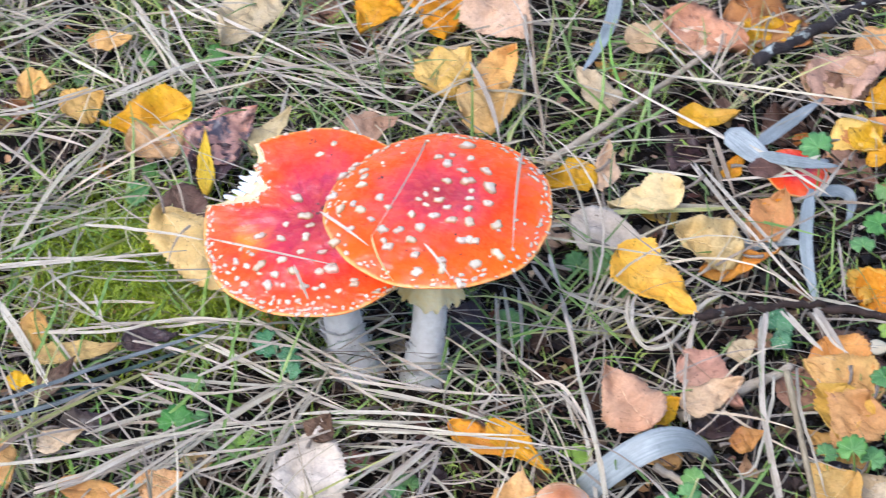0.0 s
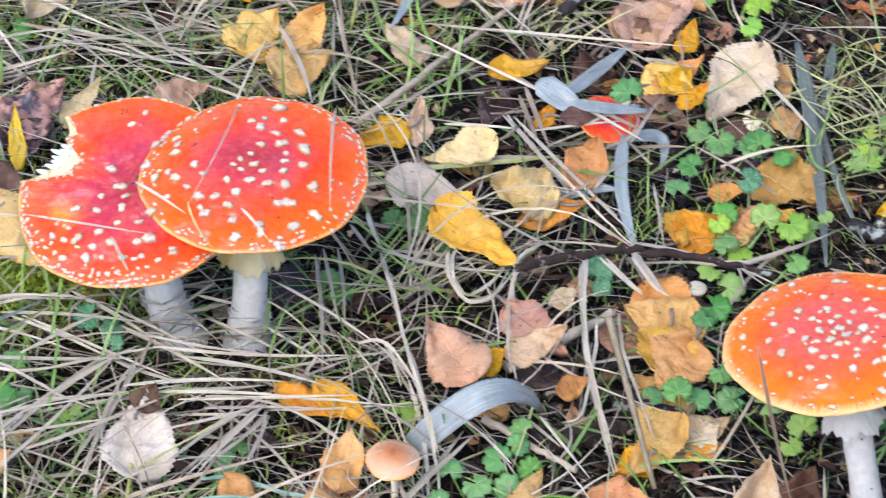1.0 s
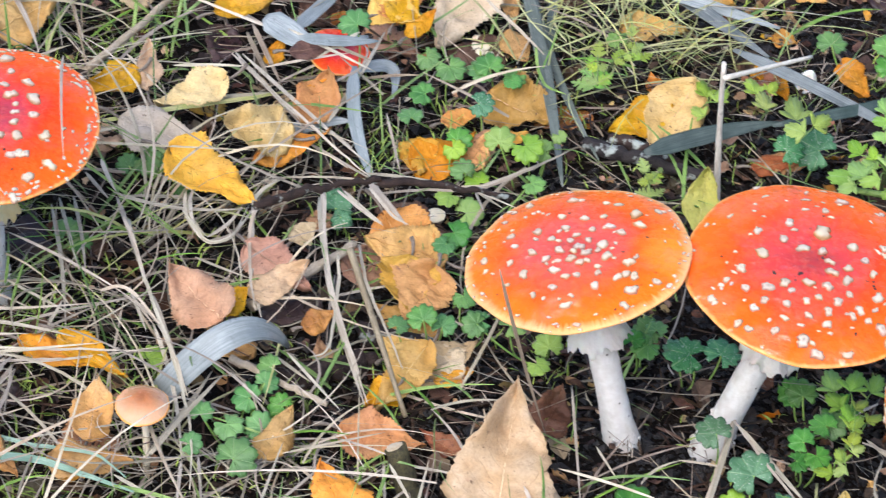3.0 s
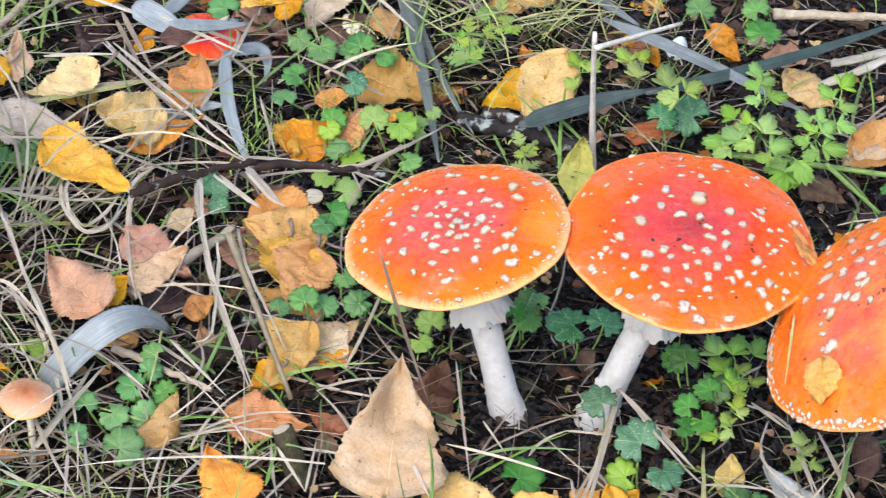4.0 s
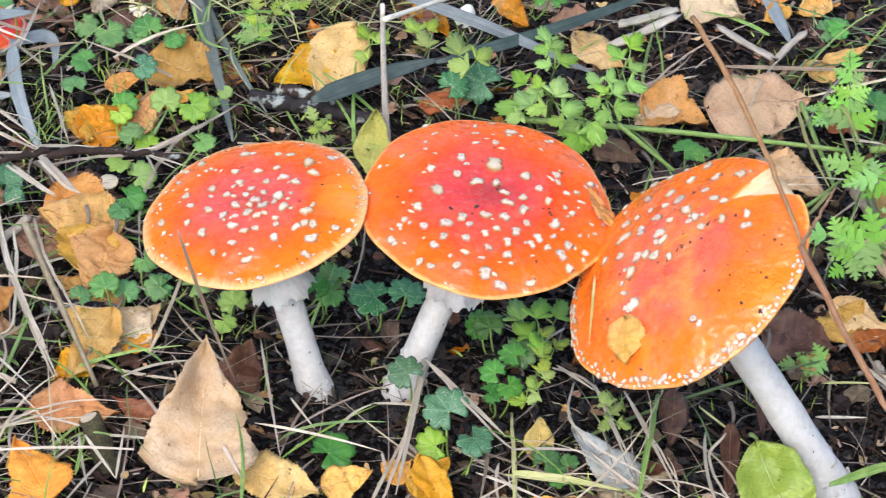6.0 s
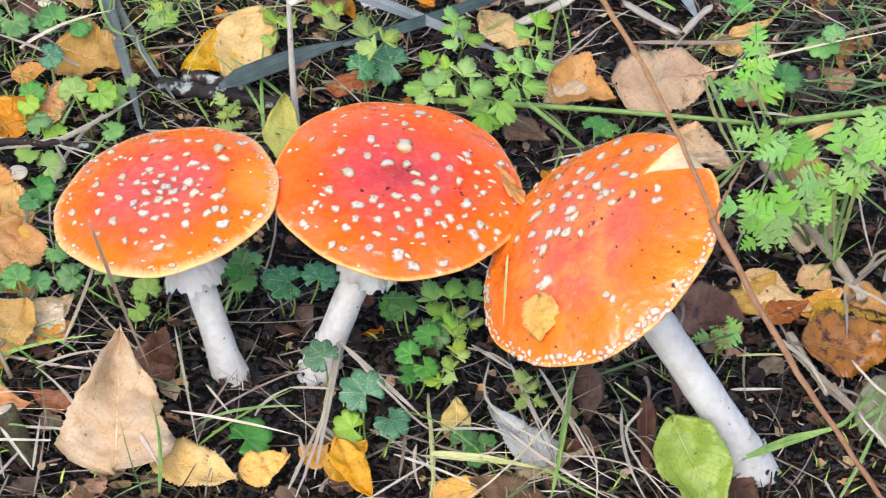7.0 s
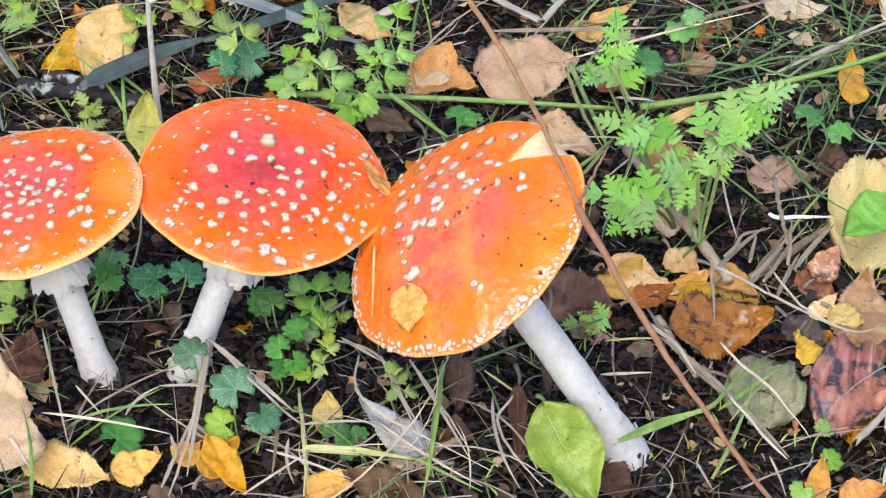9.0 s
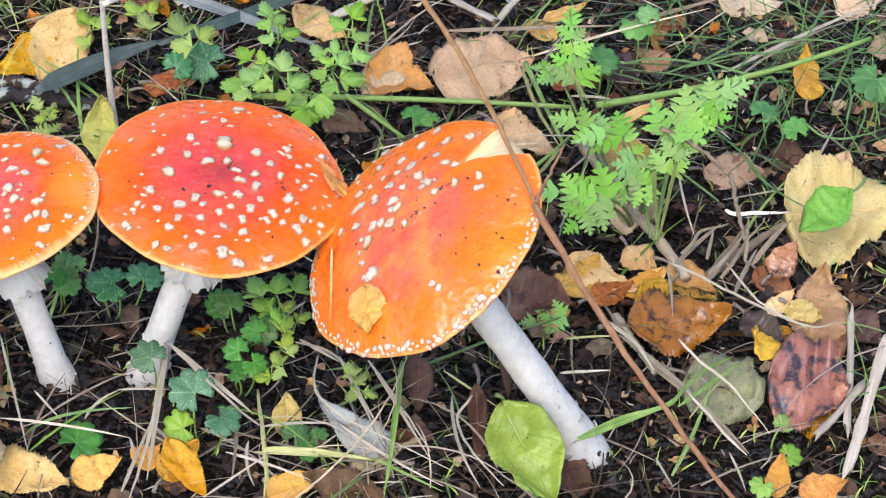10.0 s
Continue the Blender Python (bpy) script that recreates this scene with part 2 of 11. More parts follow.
SOIL = soil_material()
HUMUS = lump_material()
LEAF = {
    "gold": leaf_material("gold_leaf", (0.82, 0.43, 0.015), (0.78, 0.33, 0.012), (0.34, 0.15, 0.03), 0.15),
    "yellow": leaf_material("yellow_leaf", (0.85, 0.52, 0.05), (0.76, 0.36, 0.035), (0.38, 0.19, 0.05), 0.2),
    "bright": leaf_material("bright_yellow_leaf", (0.95, 0.47, 0.004), (0.92, 0.4, 0.004), (0.5, 0.2, 0.02), 0.0),
    "orange": leaf_material("orange_leaf", (0.82, 0.42, 0.065), (0.74, 0.33, 0.045), (0.27, 0.11, 0.04), 0.35),
    "ochre": leaf_material("ochre_leaf", (0.8, 0.48, 0.09), (0.68, 0.36, 0.05), (0.26, 0.12, 0.05), 0.4),
    "peach": leaf_material("peach_leaf", (0.76, 0.48, 0.18), (0.66, 0.37, 0.1), (0.28, 0.14, 0.08), 0.35),
    "tan": leaf_material("tan_leaf", (0.74, 0.56, 0.33), (0.66, 0.45, 0.23), (0.24, 0.13, 0.08), 0.4),
    "sand": leaf_material("sand_leaf", (0.7, 0.53, 0.3), (0.6, 0.43, 0.25), (0.4, 0.26, 0.17), 0.25),
    "cream": leaf_material("cream_leaf", (0.74, 0.6, 0.36), (0.68, 0.5, 0.25), (0.36, 0.2, 0.1), 0.25),
    "pale": leaf_material("pale_yellow_leaf", (0.84, 0.6, 0.22), (0.78, 0.48, 0.13), (0.38, 0.2, 0.08), 0.25),
    "rust": leaf_material("rust_leaf", (0.5, 0.21, 0.07), (0.36, 0.13, 0.045), (0.12, 0.05, 0.03), 0.45),
    "pink": leaf_material("pinkish_leaf", (0.62, 0.37, 0.21), (0.5, 0.28, 0.15), (0.18, 0.09, 0.05), 0.6),
    "brown": leaf_material("brown_leaf", (0.19, 0.1, 0.055), (0.1, 0.05, 0.028), (0.05, 0.03, 0.025), 0.5),
    "dark": leaf_material("dark_wet_leaf", (0.1, 0.055, 0.05), (0.055, 0.03, 0.028), (0.02, 0.014, 0.014), 0.5, 0.35, coat=0.3),
    "wet": leaf_material("wet_rust_leaf", (0.58, 0.235, 0.065), (0.43, 0.16, 0.05), (0.05, 0.025, 0.022), 0.95, 0.22, coat=0.7, age=0.08),
    "lime": leaf_material("lime_leaf", (0.43, 0.5, 0.03), (0.31, 0.4, 0.02), (0.07, 0.05, 0.02), 0.25, 0.4, 0.15, 0.15, age=0.08),
    "green": leaf_material("green_leaf", (0.2, 0.42, 0.09), (0.13, 0.32, 0.06), (0.3, 0.38, 0.15), 0.1, 0.4, age=0.1),
    "butter": leaf_material("butter_yellow_leaf", (0.88, 0.68, 0.29), (0.82, 0.59, 0.21), (0.5, 0.3, 0.12), 0.08),
    "blush": leaf_material("blush_leaf", (0.86, 0.57, 0.31), (0.79, 0.48, 0.23), (0.5, 0.27, 0.14), 0.1),
    "bleached": leaf_material("bleached_leaf", (0.86, 0.77, 0.6), (0.77, 0.66, 0.48), (0.4, 0.26, 0.16), 0.25),
    "lemon": leaf_material("lemon_leaf", (0.84, 0.58, 0.05), (0.76, 0.47, 0.04), (0.4, 0.24, 0.06), 0.1, age=0.1),
    "russet": leaf_material("russet_leaf", (0.54, 0.29, 0.14), (0.4, 0.21, 0.11), (0.2, 0.1, 0.06), 0.5, 0.4, 0.15, coat=0.3, age=0.15),
    "bruised": leaf_material("bruised_leaf", (0.52, 0.26, 0.15), (0.36, 0.18, 0.13), (0.05, 0.04, 0.05), 1.1, 0.35, 0.12, coat=0.5, age=0.1),
    "mouldy": leaf_material("mouldy_leaf", (0.35, 0.33, 0.14), (0.23, 0.25, 0.11), (0.16, 0.11, 0.06), 0.75, 0.4, 0.2, coat=0.2),
    "ashen": leaf_material("ashen_leaf", (0.56, 0.58, 0.52), (0.42, 0.44, 0.38), (0.2, 0.17, 0.12), 0.4),
    "yellowgreen": leaf_material("yellow_green_leaf", (0.62, 0.55, 0.1), (0.48, 0.5, 0.09), (0.2, 0.16, 0.04), 0.3),
}
RIB = {}
for key, (r, g, b) in {"gold": (0.7, 0.4, 0.05), "yellow": (0.72, 0.45, 0.1), "bright": (0.8, 0.42, 0.02), "orange": (0.62, 0.32, 0.1), "ochre": (0.62, 0.36, 0.14), "peach": (0.62, 0.4, 0.22),
                       "tan": (0.6, 0.44, 0.27), "sand": (0.68, 0.54, 0.38), "cream": (0.72, 0.58, 0.36), "pale": (0.74, 0.52, 0.22), "rust": (0.4, 0.2, 0.09), "pink": (0.44, 0.27, 0.17), "brown": (0.2, 0.12, 0.08),
                       "dark": (0.07, 0.045, 0.04), "wet": (0.34, 0.16, 0.07), "butter": (0.8, 0.62, 0.3), "blush": (0.76, 0.5, 0.3), "bleached": (0.76, 0.66, 0.5), "lemon": (0.74, 0.5, 0.08), "russet": (0.46, 0.26, 0.14),
                       "bruised": (0.34, 0.2, 0.15), "mouldy": (0.46, 0.45, 0.28), "ashen": (0.55, 0.54, 0.48), "lime": (0.5, 0.56, 0.2), "green": (0.3, 0.48, 0.16), "yellowgreen": (0.6, 0.56, 0.2)}.items():
    RIB[key] = flesh_material(key + "_rib", (r, g, b), (0.75 * r, 0.75 * g, 0.75 * b), 300, 0.6, 0.0)
BITS = {
    "brown": leaf_material("brown_leaf_bits", (0.16, 0.085, 0.048), (0.085, 0.043, 0.026), (0.04, 0.025, 0.02), 0.6, 0.6, 0.3, island=True),
    "dark": leaf_material("dark_leaf_bits", (0.055, 0.032, 0.024), (0.026, 0.015, 0.012), (0.015, 0.011, 0.01), 0.6, 0.5, island=True),
    "ochre": leaf_material("ochre_leaf_bits", (0.66, 0.36, 0.11), (0.5, 0.22, 0.055), (0.2, 0.09, 0.04), 0.5, island=True),
    "tan": leaf_material("tan_leaf_bits", (0.55, 0.38, 0.22), (0.42, 0.26, 0.13), (0.18, 0.1, 0.06), 0.5, island=True),
}
BLADE = {
    "straw": blade_material("pale_straw", (0.39, 0.33, 0.23), (0.56, 0.49, 0.37), (0.28, 0.21, 0.13)),
    "single_straw": blade_material("bleached_straw", (0.43, 0.37, 0.27), (0.57, 0.51, 0.4), (0.3, 0.24, 0.16), island=False, vary=0.45),
    "single_oldstraw": blade_material("weathered_straw", (0.25, 0.19, 0.12), (0.38, 0.31, 0.21), (0.15, 0.11, 0.07), island=False, vary=0.45),
    "oldstraw": blade_material("old_straw", (0.26, 0.2, 0.14), (0.42, 0.35, 0.26), (0.12, 0.085, 0.055)),
    "green": blade_material("green_grass", (0.15, 0.25, 0.05), (0.27, 0.38, 0.1), (0.07, 0.14, 0.03)),
    "deepgreen": blade_material("deep_green_grass", (0.07, 0.14, 0.04), (0.16, 0.26, 0.08), (0.03, 0.07, 0.02)),
    "yellowgreen": blade_material("yellowing_grass", (0.36, 0.38, 0.12), (0.5, 0.47, 0.22), (0.2, 0.22, 0.07)),
    "grey": blade_material("grey_sedge", (0.26, 0.29, 0.28), (0.38, 0.41, 0.4), (0.17, 0.2, 0.19), 0.42, False),
    "darkgreen": blade_material("dark_sedge", (0.05, 0.075, 0.062), (0.09, 0.12, 0.1), (0.025, 0.038, 0.032), 0.4, False),
    "olive": blade_material("olive_sedge", (0.13, 0.15, 0.115), (0.2, 0.22, 0.18), (0.07, 0.08, 0.06), 0.45, False),
    "bluegreen": blade_material("blue_green_grass", (0.24, 0.36, 0.26), (0.36, 0.48, 0.38), (0.14, 0.24, 0.17), 0.4, False),
    "slate": blade_material("slate_sedge", (0.15, 0.17, 0.165), (0.24, 0.26, 0.25), (0.08, 0.095, 0.09), 0.42, False),
    "dark": blade_material("dark_stalk", (0.12, 0.1, 0.07), (0.2, 0.16, 0.1), (0.05, 0.04, 0.03)),
    "stem": blade_material("green_stem", (0.17, 0.28, 0.06), (0.25, 0.35, 0.1), (0.1, 0.18, 0.04)),
    "amber": blade_material("amber_stalk", (0.66, 0.42, 0.1), (0.78, 0.55, 0.18), (0.5, 0.28, 0.06), 0.45, False),
    "olivestem": blade_material("olive_stem", (0.2, 0.22, 0.06), (0.33, 0.34, 0.1), (0.1, 0.11, 0.03), 0.45, False),
    "white": blade_material("white_straw", (0.72, 0.66, 0.55), (0.82, 0.77, 0.67), (0.5, 0.42, 0.32), 0.5, False, 0.1),
    "litter": blade_material("rotten_litter", (0.045, 0.028, 0.019), (0.12, 0.076, 0.05), (0.016, 0.011, 0.008), 0.7),
}
HERB = {
    "ivy": green_material("ground_ivy_leaf", (0.15, 0.32, 0.07), (0.06, 0.17, 0.04), rough=0.28),
    "ivylight": green_material("young_ivy_leaf", (0.28, 0.42, 0.07), (0.17, 0.31, 0.05)),
    "ivyblue": green_material("blue_green_ivy_leaf", (0.11, 0.25, 0.11), (0.05, 0.145, 0.06), rough=0.26, spots=0.5),
    "chervil": green_material("chervil_leaf", (0.3, 0.5, 0.1), (0.18, 0.37, 0.06), rough=0.5),
    "parsley": green_material("parsley_leaf", (0.33, 0.49, 0.09), (0.2, 0.36, 0.05), rough=0.5),
    "lime": green_material("lime_chervil_leaf", (0.34, 0.42, 0.08), (0.22, 0.31, 0.05)),
    "moss": green_material("moss_leaf", (0.38, 0.44, 0.06), (0.17, 0.24, 0.03)),
}
WHITE = flesh_material("white_flesh", (0.76, 0.74, 0.69), (0.6, 0.57, 0.5))
GILL = flesh_material("cream_gills", (0.86, 0.78, 0.6), (0.76, 0.64, 0.42))
SPLIT = flesh_material("split_flesh", (0.84, 0.68, 0.42), (0.74, 0.5, 0.22))
VEIL = flesh_material("white_veil", (0.92, 0.9, 0.84), (0.84, 0.8, 0.72), sub=0.6)
YELLOW_VEIL = flesh_material("yellow_veil", (0.96, 0.9, 0.62), (0.93, 0.76, 0.34))


def wart_material():
    """Veil crumbs: cream, with a browned point, and a tan foot darkened to paint in the shade round it. UV's v runs
    from the point (0) to the foot (1).
    """
    n = Nodes("cream_wart")
    sep = n.tree.nodes.new("ShaderNodeSeparateXYZ")
    n.link(n.coords("UV"), sep.inputs[0])
    c = n.shifted(n.coords())
    a = n.noise(420, 5, c)
    v = n.math("ADD", sep.outputs[1], n.math("MULTIPLY", n.math("SUBTRACT", a, 0.5), 0.5))
    rnd = object_random(n)
    # in both ramps the last stops brown the edge and paint its shaded rim
    col = n.ramp(v, [(0.0, (0.44, 0.33, 0.22)), (0.2, (0.66, 0.55, 0.41)), (0.55, (0.76, 0.66, 0.51)), (0.8, (0.56, 0.39, 0.25)), (1.04, (0.36, 0.13, 0.06))])
    col = n.mix(n.math("MULTIPLY", n.ramp(rnd, [(0.45, (0,) * 3), (0.55, (1,) * 3)]), 0.8), col, n.ramp(v, [(0.0, (0.78, 0.69, 0.54)), (0.6, (0.73, 0.62, 0.47)), (0.85, (0.56, 0.38, 0.23)), (1.04, (0.36, 0.13, 0.06))]))
    col = tone(n, col, rnd, 0.02, 0.3, 0.2)
    return n.finish(col, 0.75, a, 0.5, 0.001, Subsurface_Weight=0.1, Subsurface_Radius=(0.002, 0.0015, 0.001), Subsurface_Scale=0.4)


WART = wart_material()
TAN_CAP = cap_material("tan_cap", (0.42, 0.16, 0.055), (0.52, 0.26, 0.12), (0.62, 0.39, 0.23), 0.2, 0.85, 0.0, 0.6, 0.2)
DIRT = flesh_material("clinging_dirt", (0.1, 0.05, 0.04), (0.03, 0.017, 0.015), 300, 0.9, 0.0)
BARK = {
    "red": bark_material("red_brown_bark", (0.47, 0.28, 0.15), (0.33, 0.16, 0.085)),
    "dark": bark_material("dark_bark", (0.05, 0.04, 0.037), (0.016, 0.013, 0.013), 0.05),
    "rot": bark_material("rotten_wood", (0.07, 0.045, 0.034), (0.02, 0.014, 0.012), 0.1),
    "moss": bark_material("mossy_bark", (0.11, 0.1, 0.045), (0.035, 0.03, 0.02)),
    "pale": bark_material("pale_stick", (0.66, 0.55, 0.41), (0.42, 0.32, 0.21)),
    "grey": bark_material("grey_stick", (0.42, 0.31, 0.2), (0.23, 0.16, 0.1)),
}


# ---- building helpers ----
rng = random.Random(7)
UP = Vector((0, 0, 1))


def part(name, bm, material, parent, label=""):
    """Link a bmesh as one mesh object under a thing or a part."""
    me = bpy.data.meshes.new(name)
    bm.to_mesh(me)
    bm.free()
    me.materials.append(material)
    me.shade_smooth()
    ob = new(name, me)
    ob.parent = parent
    return tagged(ob, label)


def thing(name, at, label, category, group=""):
    ob = new(name)
    ob.empty_display_size = 0.01
    ob.matrix_world = Matrix.Translation(at) if not isinstance(at, Matrix) else at
    return tagged(ob, label, category, group)


def ground_height(x, y):
    p = Vector((x, y, 0))
    near = max(0.0, 1.0 - max(0.0, p.length - 0.9) / 2.0)
    return near * (0.011 * noise.noise(p * 7.0) + 0.006 * noise.noise(p * 19.0) + 0.003 * noise.noise(p * 55.0)) - 0.004


def bend(p0, p1, arch=0.0, side=0.0, n=8, wobble=0.0, r=rng):
    """A bent line from p0 to p1: arch lifts its middle, side pushes it to one side."""
    a, b = Vector(p0), Vector(p1)
    d = b - a
    across = d.cross(UP)
    across = across.normalized() if across.length > 1e-6 else Vector((1, 0, 0))
    mid = (a + b) / 2 + UP * 2 * arch + across * 2 * side
    out = []
    for i in range(n + 1):
        s = i / n
        q = a * (1 - s) ** 2 + mid * 2 * s * (1 - s) + b * s * s
        if wobble and 0 < i < n:
            q = q + Vector((r.uniform(-1, 1), r.uniform(-1, 1), r.uniform(-0.6, 0.6))) * wobble
        out.append(q)
    return out


def ribbon(bm, line, width, fold=0.12, taper=(0.5, 0.05), face=UP, twist=0.0, curl=0.0):
    """A flat blade with a sunken midrib and a little thickness, along a line."""
    uvl = bm.loops.layers.uv.verify()
    n = len(line) - 1
    rows = []
    for i, p in enumerate(line):
        s = i / n
        d = (line[min(i + 1, n)] - line[max(i - 1, 0)]).normalized()
        f = Matrix.Rotation(twist * s, 3, d) @ (face - d * face.dot(d))
        f = f.normalized() if f.length > 1e-6 else Vector((0, 1, 0))
        side = d.cross(f)
        k = 1.0
        if s < 0.15:
            k = taper[0] + (1 - taper[0]) * s / 0.15
        elif s > 0.35:
            k = taper[1] + (1 - taper[1]) * (1 - ((s - 0.35) / 0.65) ** 2)
        w = 0.5 * width * k
        rows.append([bm.verts.new(p + side * w * u + f * (fold * abs(u) + curl * u * u) * w) for u in (-1, -0.6, -0.25, 0, 0.25, 0.6, 1)])
    for i in range(n):
        for j in range(6):
            fc = bm.faces.new((rows[i][j], rows[i][j + 1], rows[i + 1][j + 1], rows[i + 1][j]))
            for lp, (u, v) in zip(fc.loops, ((j / 6, i / n), ((j + 1) / 6, i / n), ((j + 1) / 6, (i + 1) / n), (j / 6, (i + 1) / n))):
                lp[uvl].uv = (u, v)
    bm.normal_update()
    bmesh.ops.solidify(bm, geom=bm.faces[:], thickness=0.0002)
    return bm


def tube(bm, line, radii, sides=7, rough=0.0, r=rng):
    """A round stalk along a line, closed at both ends."""
    uvl = bm.loops.layers.uv.verify()
    n = len(line) - 1
    rows = []
    ref = Vector((0.31, 0.2, 0.93))
    for i, p in enumerate(line):
        d = (line[min(i + 1, n)] - line[max(i - 1, 0)]).normalized()
        a = d.cross(ref).normalized()
        b = d.cross(a)
        rad = radii[i] if isinstance(radii, (list, tuple)) else radii
        rows.append([bm.verts.new(p + (a * math.cos(t) + b * math.sin(t)) * rad * (1 + rough * r.uniform(-1, 1))) for t in (2 * math.pi * j / sides for j in range(sides))])
    for i in range(n):
        for j in range(sides):
            k = (j + 1) % sides
            fc = bm.faces.new((rows[i][j], rows[i][k], rows[i + 1][k], rows[i + 1][j]))
            for lp, (u, v) in zip(fc.loops, ((j, i), (j + 1, i), (j + 1, i + 1), (j, i + 1))):
                lp[uvl].uv = (u / sides, v * 0.4)
    bm.faces.new(rows[0][::-1])
    bm.faces.new(rows[-1])
    return bm


def frame_of(base, tip, lean):
    """Axes of a leaf: along it, its face (turned by lean degrees about the leaf), and across."""
    a = (Vector(tip) - Vector(base)).normalized()
    f = (UP - a * UP.dot(a)).normalized()
    f = Matrix.Rotation(radians(lean), 3, a) @ f
    return a, f, a.cross(f)


def birch_outline(s):
    """Half width of a birch leaf at s along it (0 at the stalk)."""
    if s < 0.34:
        return math.sin(0.5 * math.pi * (s / 0.34) ** 0.62) * 0.98
    q = (s - 0.34) / 0.66
    return 0.98 * (1 - q) ** 0.86 * (1 + 0.35 * q)


def heart_outline(s):
    """Half width of a broad leaf with basal lobes and a long drawn-out tip."""
    if s < 0.27:
        return math.sin(0.5 * math.pi * (s / 0.27) ** 0.62)
    q = (s - 0.27) / 0.73
    return (1 - q) ** 1.12 * (1 + 0.22 * q) + 0.05 * math.sin(math.pi * q)


def oval_outline(s):
    return math.sin(math.pi * s ** 0.85) ** 0.8 * (1 - 0.12 * s)


def leaf_blade(length, width, outline, curl=0.15, cup=0.1, teeth=0.06, seed=0, warp=0.09, bite=0.0):
    """A leaf in its own axes: x across, y along, z its face. Serrated edge, sunken midrib, waves and curled sides."""
    r = random.Random(seed)
    bm = bmesh.new()
    uvl = bm.loops.layers.uv.verify()
    n, m = 44, 4
    fold, tip_curl = r.uniform(-0.12, 0.22), r.uniform(-0.5, 0.9)
    ph, ph2 = r.uniform(0, 6), r.uniform(0, 6)
    rows = []
    bites = [(r.uniform(0.15, 0.85), r.choice((-1, 1)), r.uniform(0.03, 0.07)) for _ in range(3)] if bite else []
    for i in range(n + 1):
        s = i / n
        row = []
        for j in range(-m, m + 1):
            u = j / m
            hw = outline(s) * width / 2 * (1 + 0.24 * noise.noise(Vector((4.0 * s, 3.0 if u < 0 else 9.0, seed * 1.7))) + 0.1 * noise.noise(Vector((13.0 * s, 3.0 if u < 0 else 9.0, seed * 2.3))))
            if abs(j) == m:
                hw *= 1 + teeth * (1 if i % 2 else -0.6) * (0.6 + 0.8 * r.random())
                for at, sd, size in bites:
                    if sd * u > 0:
                        hw *= 1 - bite * max(0.0, 1 - abs(s - at) / size)
            lag = -0.05 * abs(u) * length * (1 - s)
            z = curl * width * (abs(u) ** 2 - 0.25) * (0.5 + 0.5 * math.sin(3 * s + ph)) + cup * length * (s - 0.5) ** 2 + fold * width * abs(u) * 0.5 + tip_curl * length * max(0.0, s - 0.7) ** 2
            z += warp * width * math.sin(5.0 * s + 2.2 * u + ph2) * abs(u) + 0.15 * width * noise.noise(Vector((2.5 * u, 5.0 * s, seed * 0.9))) + 0.05 * width * noise.noise(Vector((7.0 * u, 13.0 * s, seed * 1.3))) + 0.02 * width * math.sin(17 * s + 3 * abs(u)) * abs(u)
            row.append((bm.verts.new((u * hw, s * length + lag, z)), u, s))
        rows.append(row)
    for i in range(n):
        for j in range(2 * m):
            q = (rows[i][j], rows[i][j + 1], rows[i + 1][j + 1], rows[i + 1][j])
            fc = bm.faces.new([v for v, _, _ in q])
            for lp, (_, u, s) in zip(fc.loops, q):
                lp[uvl].uv = (u, s)
    rib = [row[m][0].co.copy() + Vector((0, 0, 0.0002)) for row in rows[::3]]
    bmesh.ops.remove_doubles(bm, verts=bm.verts[:], dist=1e-6)
    bmesh.ops.recalc_face_normals(bm, faces=bm.faces[:])
    bmesh.ops.solidify(bm, geom=bm.faces[:], thickness=0.00025)
    return bm, rib


LEAF_WORDS = {
    "gold": "golden yellow", "yellow": "yellow and amber", "bright": "bright saffron yellow", "orange": "orange-brown", "ochre": "ochre, brown-edged",
    "peach": "peach-coloured", "tan": "dry tan", "sand": "pale sand-coloured", "cream": "pale cream", "pale": "pale yellow", "rust": "rust brown", "pink": "pinkish brown",
    "brown": "dull brown", "dark": "dark, wet and rotting", "wet": "wet rust-coloured, blotched", "butter": "butter yellow", "blush": "pale peach", "bleached": "bleached off-white", "lemon": "lemon yellow",
    "russet": "wet russet brown", "bruised": "purplish brown, dark-blotched", "mouldy": "mouldy grey-green half-rotten", "ashen": "ashen white half-rotten",
    "lime": "lime green and yellow", "green": "fresh green", "yellowgreen": "yellowing green",
}
leaf_count = 0


